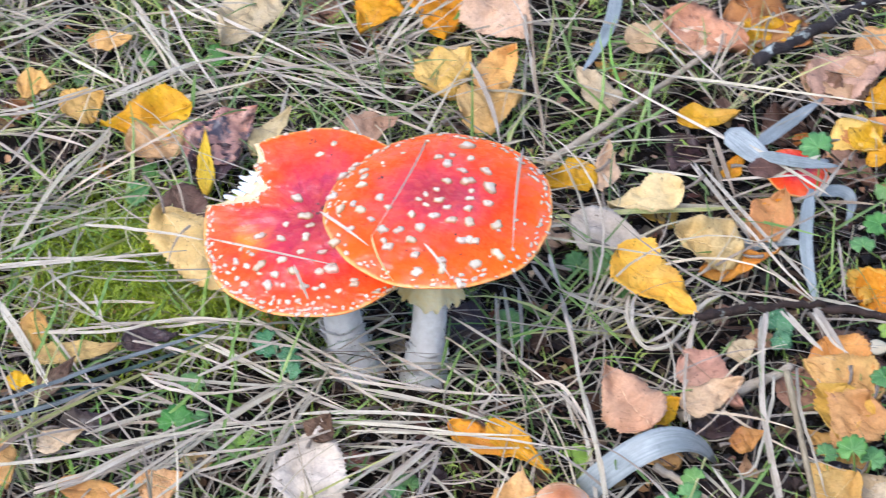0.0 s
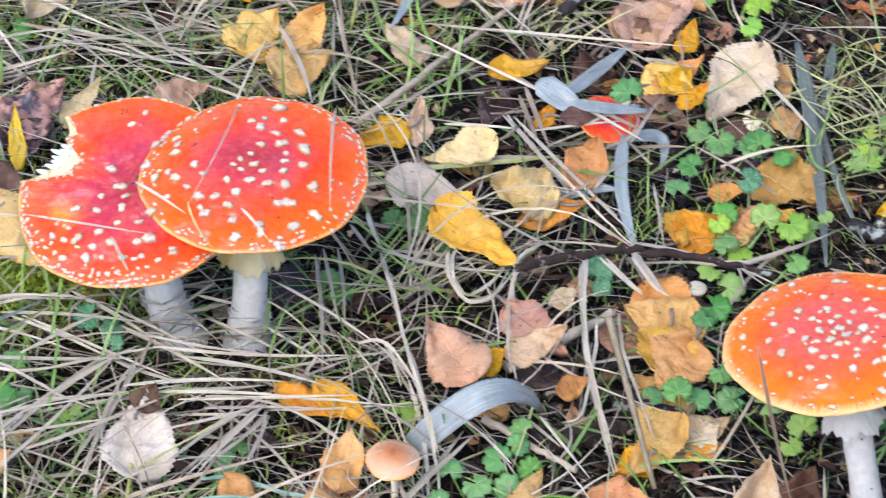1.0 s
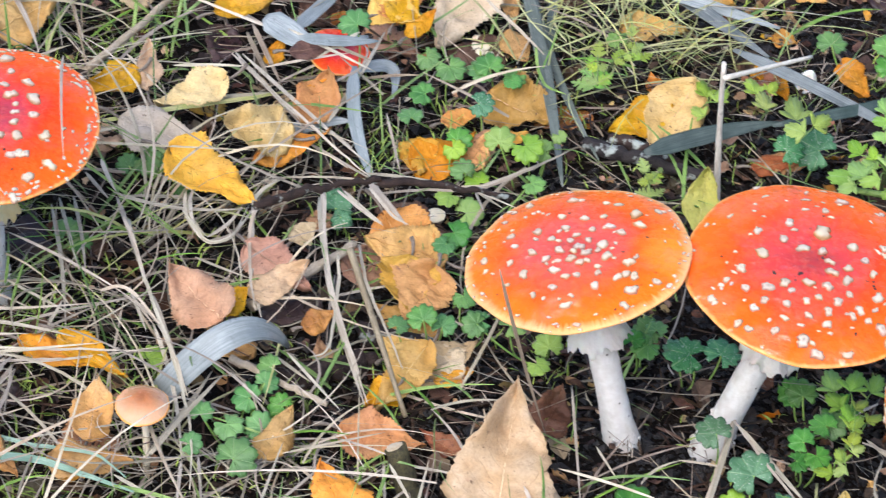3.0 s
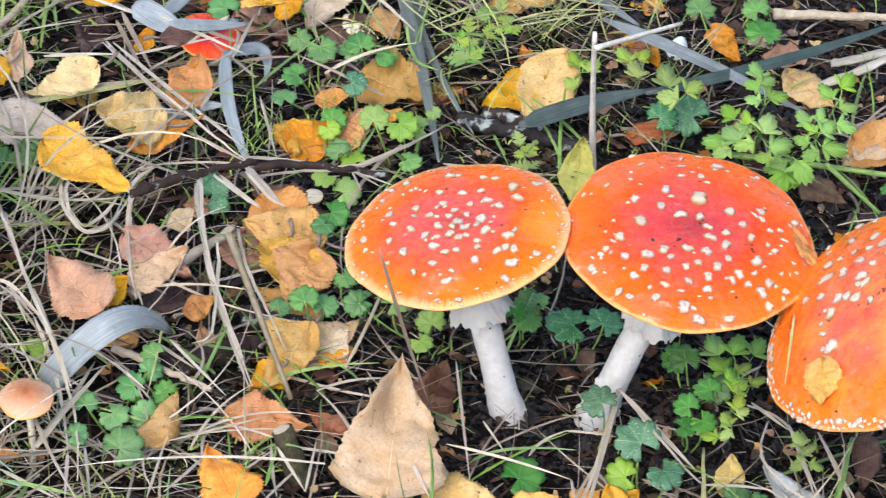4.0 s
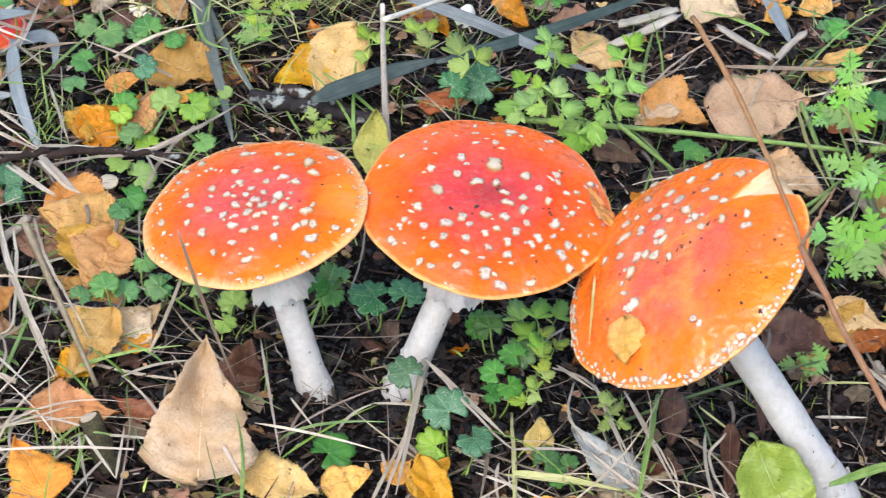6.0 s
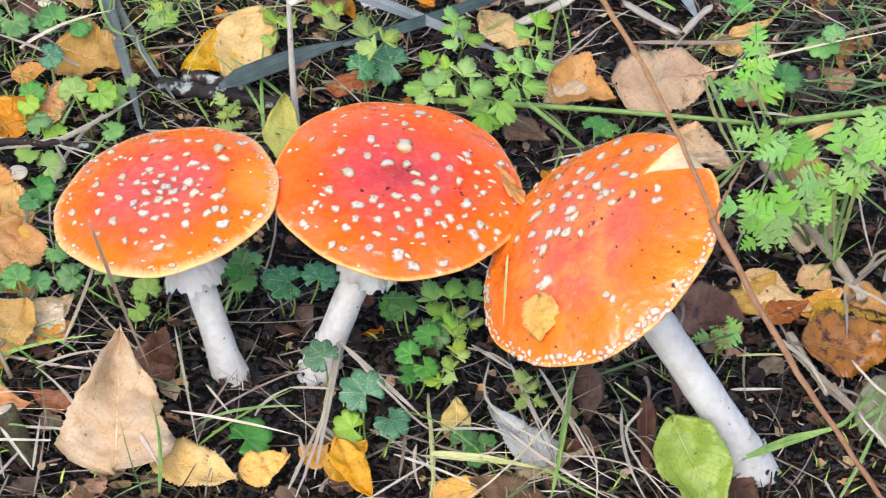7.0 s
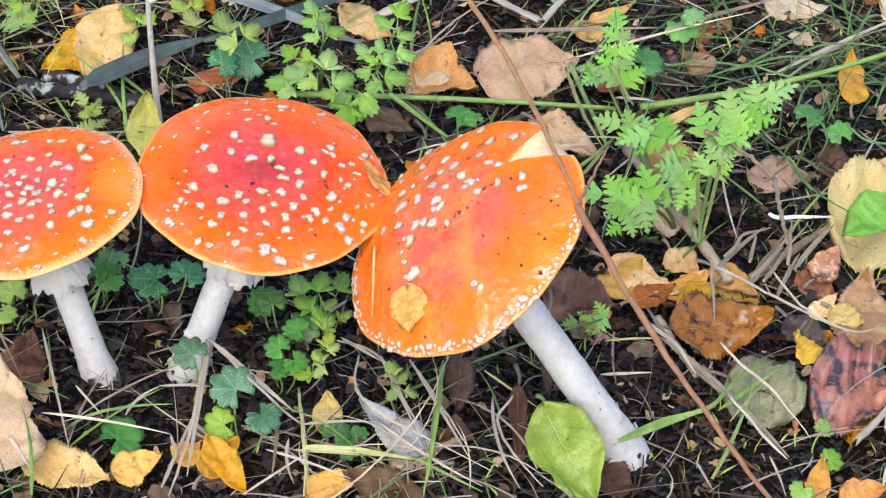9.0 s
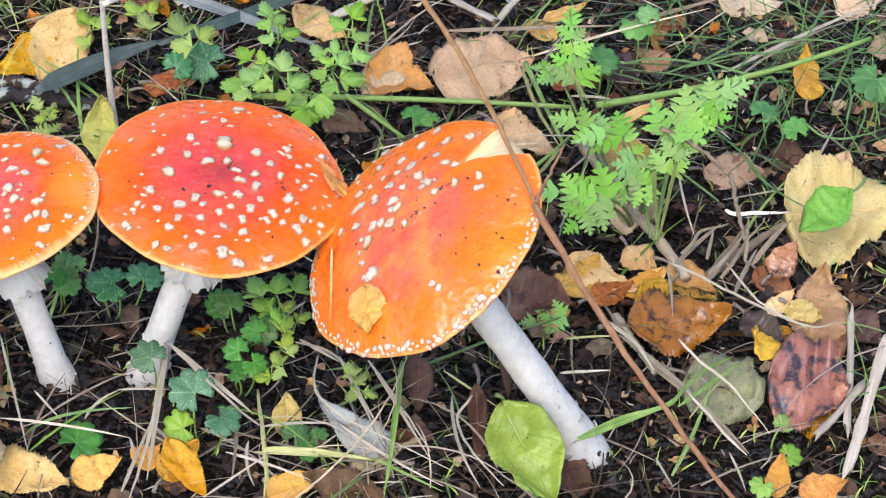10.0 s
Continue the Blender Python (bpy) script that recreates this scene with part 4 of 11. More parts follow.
def toadstool(base, centre, face, turn, spec, label):
    """A fly agaric: base on the ground, the rim's centre, and where the cap faces."""
    r = random.Random(spec["seed"])
    ob = thing("fly_agaric", base, label, "mushroom", "fly agarics")
    o = Vector(base)
    c = Vector(centre) - o
    z = Vector(face).normalized()
    x = (Vector((1, 0, 0)) - z * z.x).normalized()
    m = Matrix((x, z.cross(x), z)).transposed().to_4x4() @ Matrix.Rotation(radians(turn), 4, "Z")
    m.translation = c
    cap = part("cap", toadstool_cap(spec), spec["skin"], ob, "glossy red to orange cap with cream warts")
    cap.matrix_local = m
    gills = part("gilled_underside", toadstool_gills(spec), GILL, ob, "cream gills")
    gills.matrix_local = m
    for tear in spec.get("torn", ()):
        torn_edge(cap, spec, *tear)
    if "slit" in spec:
        split_flesh(cap, spec)
    # stem: bent, swollen at the base, ragged with scales
    top = c - z * 0.002
    w = spec.get("stem", 0.0075)
    n = 26
    mid = top * 0.5 - z * spec.get("bend", 0.03) * top.length
    line = [Vector((0, 0, -0.022)) * (1 - s) ** 2 + mid * 2 * s * (1 - s) + top * s * s for s in (i / n for i in range(n + 1))]
    radii = [w * (1 + spec.get("bulb", 0.35) * math.exp(-((s - 0.1) / 0.13) ** 2) + 0.12 * (s > 0.85) + 0.012 * math.sin(19 * s)) for s in (i / n for i in range(n + 1))]
    stem = part("stem", tube(bmesh.new(), line, radii, 20, 0.035, r), WHITE, ob, "white fibrous stem with a swollen base")
    # scaly bands of veil on the bulb
    for k in range(spec.get("scales", 22)):
        s = r.uniform(*spec.get("scale_zone", (0.06, 0.3)))
        i = int(s * n)
        a = r.uniform(0, 2 * math.pi)
        d = (line[i + 1] - line[i]).normalized()
        u = d.cross(Vector((0.3, 0.2, 0.9))).normalized()
        out = (u * math.cos(a) + d.cross(u) * math.sin(a)).normalized()
        sc = new("scale", r.choice(SCALES))
        sc.parent = stem
        shag = spec.get("shag", 0.0)
        side = d.cross(out)
        flare = (d + out * shag * r.uniform(0.2, 1.6)).normalized()
        mm = Matrix((side, flare, side.cross(flare))).transposed().to_4x4()
        mm.translation = line[i] + out * radii[i] * 0.98
        size = r.uniform(*spec.get("scale_size", (0.002, 0.0045)))
        sc.matrix_local = mm @ Matrix.Diagonal((size * r.uniform(0.8, 1.5), size * (1 + 0.4 * min(shag, 1)), size * (0.8 - 0.4 * min(shag, 1)), 1))
    # soil splashed on the stem, thicker near the ground
    for k in range(spec.get("splash", 26)):
        s = 0.08 + 0.75 * r.random() ** 2.2
        i = int(s * n)
        a = r.uniform(0, 2 * math.pi)
        d = (line[i + 1] - line[i]).normalized()
        u = d.cross(Vector((0.3, 0.2, 0.9))).normalized()
        out = (u * math.cos(a) + d.cross(u) * math.sin(a)).normalized()
        sp = new("dirt_speck", r.choice(SPECK))
        sp.parent = stem
        mm = Matrix((d.cross(out), d, out)).transposed().to_4x4()
        mm.translation = line[i] + out * radii[i]
        size = r.uniform(0.0004, 0.0011) * (2.2 if s < 0.16 else 1.0)
        sp.matrix_local = mm @ Matrix.Diagonal((size * r.uniform(0.7, 1.4), size, size * 0.6, 1))
    # ring: a frilled skirt below the gills
    if spec.get("ring", True):
        bm = bmesh.new()
        k0 = int(n * spec.get("ring_at", 0.8))
        d = (line[k0 + 1] - line[k0]).normalized()
        u = d.cross(Vector((0.3, 0.2, 0.9))).normalized()
        v = d.cross(u)
        rows = []
        m2 = 96
        rw = spec.get("ring_width", 0.016)
        for i in range(7):
            s = i / 6
            row = []
            for j in range(m2):
                a = 2 * math.pi * j / m2
                frill = s * (0.09 * math.sin(7 * a + spec["seed"]) + 0.07 * math.sin(19 * a) + 0.05 * r.uniform(-1, 1) + spec.get("ring_lop", 0.0) * math.cos(a - spec.get("ring_side", 0.0)))
                rad = w * 0.95 + (rw - w * 0.95) * s ** 0.8 * (1 + frill)
                drop = spec.get("ring_drop", 0.009) * s ** 1.5 + 0.0016 * s * math.sin(7 * a + 1) + 0.001 * s * math.sin(19 * a) - (r.uniform(0.0, 0.0024) if i == 6 else 0)
                row.append(bm.verts.new(line[k0] + d * (0.004 - drop) + (u * math.cos(a) + v * math.sin(a)) * rad))
            rows.append(row)
        for i in range(6):
            for j in range(m2):
                k = (j + 1) % m2
                bm.faces.new((rows[i][j], rows[i][k], rows[i + 1][k], rows[i + 1][j]))
        bmesh.ops.solidify(bm, geom=bm.faces[:], thickness=0.0008)
        part("ring", bm, spec.get("ring_skin", VEIL), ob, "ragged frilled skirt round the stem")
    scatter_warts(cap, spec, r)
    return ob, cap


SKIN = {
    "left": cap_material("crimson_cap", (0.5, 0.025, 0.06), (0.88, 0.045, 0.018), (0.93, 0.09, 0.008), 0.42, 0.95, 0.08, 0.8, patch=(0.6, 0.03, 0.5, 0.72)),
    "second": cap_material("scarlet_cap", (0.56, 0.035, 0.055), (0.93, 0.058, 0.01), (0.94, 0.115, 0.004), 0.26, 0.9, 0.0),
    "third": cap_material("red_orange_cap", (0.84, 0.075, 0.04), (0.93, 0.09, 0.008), (0.95, 0.17, 0.004), 0.32, 0.86, 0.05, patch=(0.0, 0.06, 0.64, 1.1), band=0.75, wet=1.0),
    "fourth": cap_material("red_centred_cap", (0.7, 0.032, 0.024), (0.93, 0.068, 0.008), (0.95, 0.15, 0.003), 0.2, 0.9, 0.05, wet=0.9),
    "fifth": cap_material("orange_cap", (0.91, 0.115, 0.036), (0.94, 0.155, 0.012), (0.95, 0.19, 0.004), 0.4, 0.9, 0.75, 0.1, 1.0, wet=0.8),
}


# ---- small mushrooms ----
def small_mushroom(base, centre, radius, dome, face, skin, stem_width, label):
    """A little gilled mushroom on a thin stem."""
    spec = dict(radius=radius, dome=dome, power=2.0, seed=2, wave=0.0004, rim=0.0008)
    ob = thing("small_mushroom", base, label, "mushroom")
    c = Vector(centre) - Vector(base)
    z = Vector(face).normalized()
    x = (Vector((1, 0, 0)) - z * z.x).normalized()
    m = Matrix((x, z.cross(x), z)).transposed().to_4x4()
    m.translation = c
    for name, bm, mt in (("cap", toadstool_cap(spec), skin), ("gilled_underside", toadstool_gills(dict(spec, radius=radius * 0.96)), GILL)):
        part(name, bm, mt, ob).matrix_local = m
    part("stem", tube(bmesh.new(), bend((0, 0, -0.003), c, 0.0, 0.002, 10), stem_width / 2, 10, 0.05), GILL, ob)
    return ob


# ---- herbs ----
herb_count = 0


def ivy_leaf_mesh(size, seed):
    """A kidney-shaped leaf with a scalloped edge, pleated along its veins; stalk end at the origin, y along."""
    r = random.Random(seed)
    bm = bmesh.new()
    uvl = bm.loops.layers.uv.verify()
    n, rings = 78, 5
    lobes = r.choice((9, 9, 11))
    rows = []
    for i in range(1, rings + 1):
        s = i / rings
        row = []
        for j in range(n + 1):
            a = -2.62 + 5.24 * j / n
            edge = 1 - 0.2 * (1.0 if i == rings else 0.3 * s) * (1 - abs(math.sin(0.5 * lobes * a))) ** 1.6
            rad = s * edge * (0.5 + 0.12 * math.cos(a)) * (1 + 0.04 * r.uniform(-1, 1) * (i == rings))
            z = 0.1 * s * s * math.cos(2 * a + seed) + 0.035 * s * math.sin(7 * a) - 0.16 * s ** 3 + 0.1 * s
            v = Vector((math.sin(a) * rad * 1.08, math.cos(a) * rad, z * 0.55))
            row.append((bm.verts.new(v * size), v))
        rows.append(row)
    hub = bm.verts.new((0, 0, 0))
    for j in range(n):
        q = ((hub, Vector()), rows[0][j + 1], rows[0][j])
        f = bm.faces.new([v for v, _ in q])
        for lp, (_, p) in zip(f.loops, q):
            lp[uvl].uv = (p.x, p.y)
        for i in range(rings - 1):
            q = (rows[i][j + 1], rows[i][j], rows[i + 1][j], rows[i + 1][j + 1])
            f = bm.faces.new([v for v, _ in q])
            for lp, (_, p) in zip(f.loops, q):
                lp[uvl].uv = (p.x, p.y)
    bmesh.ops.recalc_face_normals(bm, faces=bm.faces[:])
    bmesh.ops.solidify(bm, geom=bm.faces[:], thickness=0.0002)
    return bm


def ground_ivy(root, kind, label, leaves):
    """A creeping plant: each leaf as (x, y, z, size, heading, tilt towards the south)."""
    global herb_count
    ob = thing("ground_ivy", root, label, "plant", "ground ivy plants")
    o = Vector(root)
    for x, y, z, size, heading, tilt in leaves:
        herb_count += 1
        m = Matrix.Translation(Vector((x, y, z)) - o) @ Matrix.Rotation(radians(tilt), 4, "X") @ Matrix.Rotation(radians(heading), 4, "Z")
        lf = part("leaf", ivy_leaf_mesh(size, herb_count), HERB[kind], ob)
        lf.matrix_local = m
        start = m.translation
        foot = Vector((start.x * 0.4, start.y * 0.4 + 0.004, -0.004))
        line = [m.inverted() @ q for q in bend(start, foot, -0.002, 0.003, 7)]
        part("petiole", tube(bmesh.new(), line, 0.00055, 5), BLADE["stem"], lf)
    return ob


def cut_leaflet(seed, deep=0.5):
    """A deeply cut leaflet, one unit long and one sheet: lobes in pairs, each with pointed teeth; y along, stalk end at the origin. deep: how far the cuts reach in."""
    r = random.Random(seed)
    bm = bmesh.new()
    uvl = bm.loops.layers.uv.verify()
    lobes = ((0.05, 0.46, 0.3), (0.35, 0.4, 0.27), (0.62, 0.25, 0.2), (0.82, 0.1, 0.16))
    teeth = ((0.0, 0.0), (0.1, 0.5), (0.17, 0.46), (0.32, 0.9), (0.42, 0.78), (0.6, 1.08), (0.7, 0.8), (0.86, 0.76), (0.9, 0.45), (1.0, 0.0))
    for sd in (-1, 1):
        edge = [(0.004, 0.0, 0.0)]
        for y, reach, span in lobes:
            k = reach * r.uniform(0.85, 1.15)
            root = 0.03 + (1 - deep) * reach * 0.55
            edge += [(max(root, k * p * r.uniform(0.92, 1.08)), y + span * q, y + span * q + 0.3 * k * p) for q, p in teeth]
        edge.append((0.004, 1.0, 1.06))
        # two sheets a hair apart, each a strip between the midrib and the edge
        for drop in (0.0, 0.01):
            rows = []
            for x, base, y in edge:
                z = -0.14 * y * y + 0.3 * x * x + 0.05 * noise.noise(Vector((x * 5, y * 5, seed))) - drop
                rows.append((bm.verts.new((0, base * 0.98, -0.14 * base * base - drop)), bm.verts.new((sd * x, y, z))))
            for (p, q), (s, t) in zip(rows, rows[1:]):
                f = bm.faces.new((p, q, t, s) if (sd > 0) == (drop == 0) else (p, s, t, q))
                f.smooth = True
                for lp in f.loops:
                    lp[uvl].uv = (lp.vert.co.x, lp.vert.co.y)
    me = bpy.data.meshes.new("leaflet")
    bm.to_mesh(me)
    bm.free()
    return me


LEAFLETS = {}
for kind, deep in (("chervil", 0.6), ("lime", 0.7)):
    LEAFLETS[kind] = [cut_leaflet(s, deep) for s in range(60, 65)]
    for me in LEAFLETS[kind]:
        me.materials.append(HERB[kind])


def feathery_herb(root, kind, label, fronds):
    """A chervil-like plant: each frond as (base, tip, width, lean), with paired cut leaflets along its stalk."""
    global herb_count
    ob = thing("feathery_herb", root, label, "plant", "feathery herbs")
    o = Vector(root)
    for base, tip, width, lean in fronds:
        herb_count += 1
        r = random.Random(herb_count)
        a, f, x = frame_of(base, tip, lean)
        m = Matrix((x, a, f)).transposed().to_4x4()
        m.translation = Vector(base) - o
        length = (Vector(tip) - Vector(base)).length
        inv = m.inverted()
        line = [inv @ q for q in bend(Vector(tip) - o, Vector(base) - o, 0.0, 0.0, 5) + bend(Vector(base) - o, Vector((0, 0, -0.004)), 0.004, 0.002, 6)[1:]]
        fr = part("frond", tube(bmesh.new(), line, [0.0003 + 0.00007 * i for i in range(12)], 6), BLADE["stem"], ob)
        fr.matrix_local = m
        pairs = max(2, min(6, round(length / (0.011 if kind == "chervil" else 0.017))))
        places = [(0.02 + 0.78 * i / pairs, sd * r.uniform(38, 78), (0.58 if kind != "lime" else 0.36) * width * (1.1 - 0.6 * i / pairs) * r.uniform(0.85, 1.1)) for i in range(pairs) for sd in (-1, 1)]
        places += [(0.74, r.uniform(-10, 10), min(0.4 * length, 0.5 * width))]
        for s, ang, size in places:
            lf = new("leaflet", r.choice(LEAFLETS[kind]))
            lf.parent = fr
            lf.matrix_local = Matrix.Translation((0, s * length, r.uniform(0, 0.001))) @ Matrix.Rotation(radians(-ang), 4, "Z") @ Matrix.Rotation(radians(r.uniform(-8, 14)), 4, "X") @ Matrix.Rotation(radians(r.uniform(-16, 16)), 4, "Y") @ Matrix.Diagonal((size * r.uniform(1.0, 1.25), size * 1.08, size, 1))
    return ob


def fan_leaflet(seed):
    """A wedge-shaped leaflet, one unit long, with three blunt lobes and small teeth along its outer edge."""
    r = random.Random(seed)
    bm = bmesh.new()
    uvl = bm.loops.layers.uv.verify()
    n = 30
    rows = [[], [], []]
    for i in range(n + 1):
        a = radians(-74 + 148 * i / n)
        lobe = abs(math.cos(1.94 * a)) ** 0.55
        reach = (0.42 + 0.58 * lobe) * (1 - 0.18 * abs(a)) * (1 + (0.06 if i % 3 else -0.07) * r.uniform(0.6, 1.3))
        for row, k in zip(rows, (0.05, 0.5, 1.0)):
            x, y = k * reach * math.sin(a) * 0.85, k * reach * math.cos(a)
            row.append(bm.verts.new((x, y, -0.16 * y * y + 0.2 * x * x + 0.07 * k * math.cos(5.8 * a) + 0.05 * noise.noise(Vector((4 * x, 4 * y, seed))))))
    for p, q in zip(rows, rows[1:]):
        for i in range(n):
            f = bm.faces.new((p[i + 1], p[i], q[i], q[i + 1]))
            f.smooth = True
            for lp in f.loops:
                lp[uvl].uv = (lp.vert.co.x, lp.vert.co.y)
    bm.normal_update()
    bmesh.ops.solidify(bm, geom=bm.faces[:], thickness=0.012)
    me = bpy.data.meshes.new("leaflet")
    bm.to_mesh(me)
    bm.free()
    return me


FANS = {}
for kind in ("parsley", "lime"):
    FANS[kind] = [fan_leaflet(s) for s in range(80, 86)]
    for me in FANS[kind]:
        me.materials.append(HERB[kind])


def fan_herb(root, kind, label, joint, leaflets):
    """A herb whose stem rises to a joint and spreads into short stalks, each with one fan-shaped leaflet: (base, tip)."""
    ob = thing("leafy_herb", root, label, "plant", "leafy herbs")
    o = Vector(root)
    j = Vector(joint) - o
    part("stem", tube(bmesh.new(), bend((0, 0, -0.003), j, 0.0, 0.003, 8), [0.0009 - 0.00004 * i for i in range(9)], 6), BLADE["stem"], ob)
    for k, (base, tip) in enumerate(leaflets):
        r = random.Random(round(1e5 * abs(base[0] + 3 * tip[1])))
        b, t = Vector(base) - o, Vector(tip) - o
        fr = part("stalk", tube(bmesh.new(), bend(j.lerp(b, 0.02), b + (t - b) * 0.1, 0.002, 0.0015, 6), [0.00045 - 0.00003 * i for i in range(7)], 5), BLADE["stem"], ob)
        a = (t - b).normalized()
        n = Vector((r.uniform(-0.3, 0.3), -0.45 + r.uniform(-0.2, 0.2), 0.85))
        f = (n - a * n.dot(a)).normalized()
        m = Matrix((a.cross(f), a, f)).transposed().to_4x4()
        m.translation = b + (t - b) * 0.1
        size = 0.84 * (t - b).length
        lf = new("leaflet", r.choice(FANS[kind]))
        lf.parent = fr
        lf.matrix_local = m @ Matrix.Diagonal((size * r.uniform(0.85, 1.15), size, size, 1))
    return ob


# the five fly agarics
toadstool((-0.3715, -0.0951, 0), (-0.3998, -0.0931, 0.078), (-0.08, -0.294, 0.952), 0, dict(
    radius=0.0589, dome=0.0040, power=2.0, seed=3, skin=SKIN["left"], stem=0.0095, bulb=0.7, scales=90, scale_zone=(0.08, 0.42), scale_size=(0.0025, 0.0062), shag=1.7, wave=0.003, dip=0.002, bites=[(2.62, 0.13, 0.2), (2.93, 0.3, 0.44)], torn=[(2.96, 0.29, 0.0105, 2.47), (2.55, 0.11, 0.004, 2.8)], teeth=[(2.74, 0.006), (2.83, 0.007), (2.92, 0.007), (3.0, 0.0065), (3.07, 0.006), (3.12, 0.0055), (3.17, 0.005)], folds=[(3.65, 0.22, 0.005)], ring=False, crowd=[(0.82, 0.97, 26, 1.2, 2.2, 1.4), (0.93, 1.0, 120, 1, 2.3, 2)], bare=[(100, 45, 0.2, 0.99)],
    crown=[(148, 0.36, 4.9), (179, 0.18, 4.9), (206, 0.28, 2.9), (230, 0.36, 3.6), (262, 0.21, 4.0), (214, 0.52, 4.2), (268, 0.37, 3.2), (297, 0.36, 3.2), (244, 0.09, 3.2), (254, 0.51, 4.0), (304, 0.54, 6.4)],
    outer=[(236, 0.73, 3.2), (243, 0.66, 4.9), (258, 0.66, 3.9), (258, 0.78, 4.7), (270, 0.58, 4.2), (268, 0.73, 2.8), (282, 0.72, 3.9), (290, 0.74, 2.6), (295, 0.71, 3.2), (304, 0.78, 2.8), (315, 0.74, 2.9), (314, 0.78, 3.6), (293, 0.56, 4.2), (239, 0.86, 2.8), (245, 0.86, 3.6), (228, 0.79, 3.4), (218, 0.89, 2.6), (226, 0.88, 2.3), (232, 0.83, 1.9), (232, 0.89, 2.3), (223, 0.97, 2.9), (230, 0.64, 2.6), (226, 0.66, 2.1), (220, 0.71, 2.6), (297, 0.83, 2.1), (292, 0.83, 1.9), (280, 0.86, 2.6), (275, 0.88, 2.8), (270, 0.89, 2.3), (266, 0.93, 2.1), (261, 0.94, 2.6), (102, 0.82, 3.2), (110, 0.69, 3.4)],
    specks=[(107, 0.12, 6.5), (114, 0.84, 3.5), (102, 0.69, 1.4)]),
    "fly agaric with a torn crimson cap among dry grass")
toadstool((-0.3399, -0.0851, 0), (-0.3413, -0.0841, 0.0984), (-0.065, -0.115, 0.991), 0, dict(
    radius=0.0564, dome=0.0099, power=2.5, seed=5, skin=SKIN["second"], stem=0.0085, bulb=0.5, scales=50, scale_zone=(0.06, 0.34), scale_size=(0.002, 0.005), shag=1.3, wave=0.0015, ring_skin=YELLOW_VEIL, ring_width=0.0165, ring_drop=0.013, ring_lop=0.4, ring_side=2.6, ring_at=0.68, crowd=[(0.7, 0.95, 26, 1.2, 2.4, 1.5), (0.9, 1.0, 95, 1.1, 2.4, 2)], bare=[(270, 50, 0.7, 0.9)],
    crown=[(198, 0.51, 4.3), (216, 0.46, 3.2), (251, 0.53, 3.9), (9, 0.44, 4.7), (32, 0.29, 3.0), (11, 0.28, 3.0), (346, 0.31, 3.7), (328, 0.42, 5.0), (309, 0.34, 4.3), (315, 0.18, 3.2), (281, 0.26, 4.3), (294, 0.07, 4.0), (269, 0.41, 5.0), (246, 0.33, 3.9), (248, 0.16, 2.8), (216, 0.18, 2.8), (193, 0.11, 3.0), (123, 0.07, 2.8), (88, 0.20, 4.0), (56, 0.31, 5.0), (78, 0.39, 3.7), (59, 0.53, 4.7), (110, 0.53, 3.9), (100, 0.44, 4.5), (34, 0.46, 6.0)],
    outer=[(188, 0.96, 5.5), (202, 0.85, 5.0), (180, 0.72, 4.7), (164, 0.84, 4.3), (159, 1.00, 3.9), (170, 0.99, 5.0), (163, 0.99, 3.7), (170, 0.76, 4.3), (150, 1.00, 3.4), (144, 1.00, 3.9), (208, 0.68, 5.0), (200, 0.74, 3.7), (222, 0.83, 3.2), (225, 1.00, 5.0), (223, 0.64, 3.2), (239, 0.61, 4.7), (266, 0.57, 4.3), (248, 0.69, 3.2), (254, 0.72, 4.7), (274, 0.71, 4.0), (278, 0.87, 4.3), (292, 0.75, 4.0), (292, 0.83, 4.3), (300, 0.97, 3.9), (312, 0.83, 5.0), (328, 0.82, 5.0), (310, 0.58, 4.3), (316, 0.59, 4.3), (320, 0.63, 4.0), (346, 0.61, 5.0), (82, 0.59, 4.3), (91, 0.78, 6.4), (98, 0.57, 3.0)],
    specks=[(169, 0.59, 3.5), (267, 0.68, 1.2)]),
    "fly agaric with a broad scarlet cap and many cream warts")
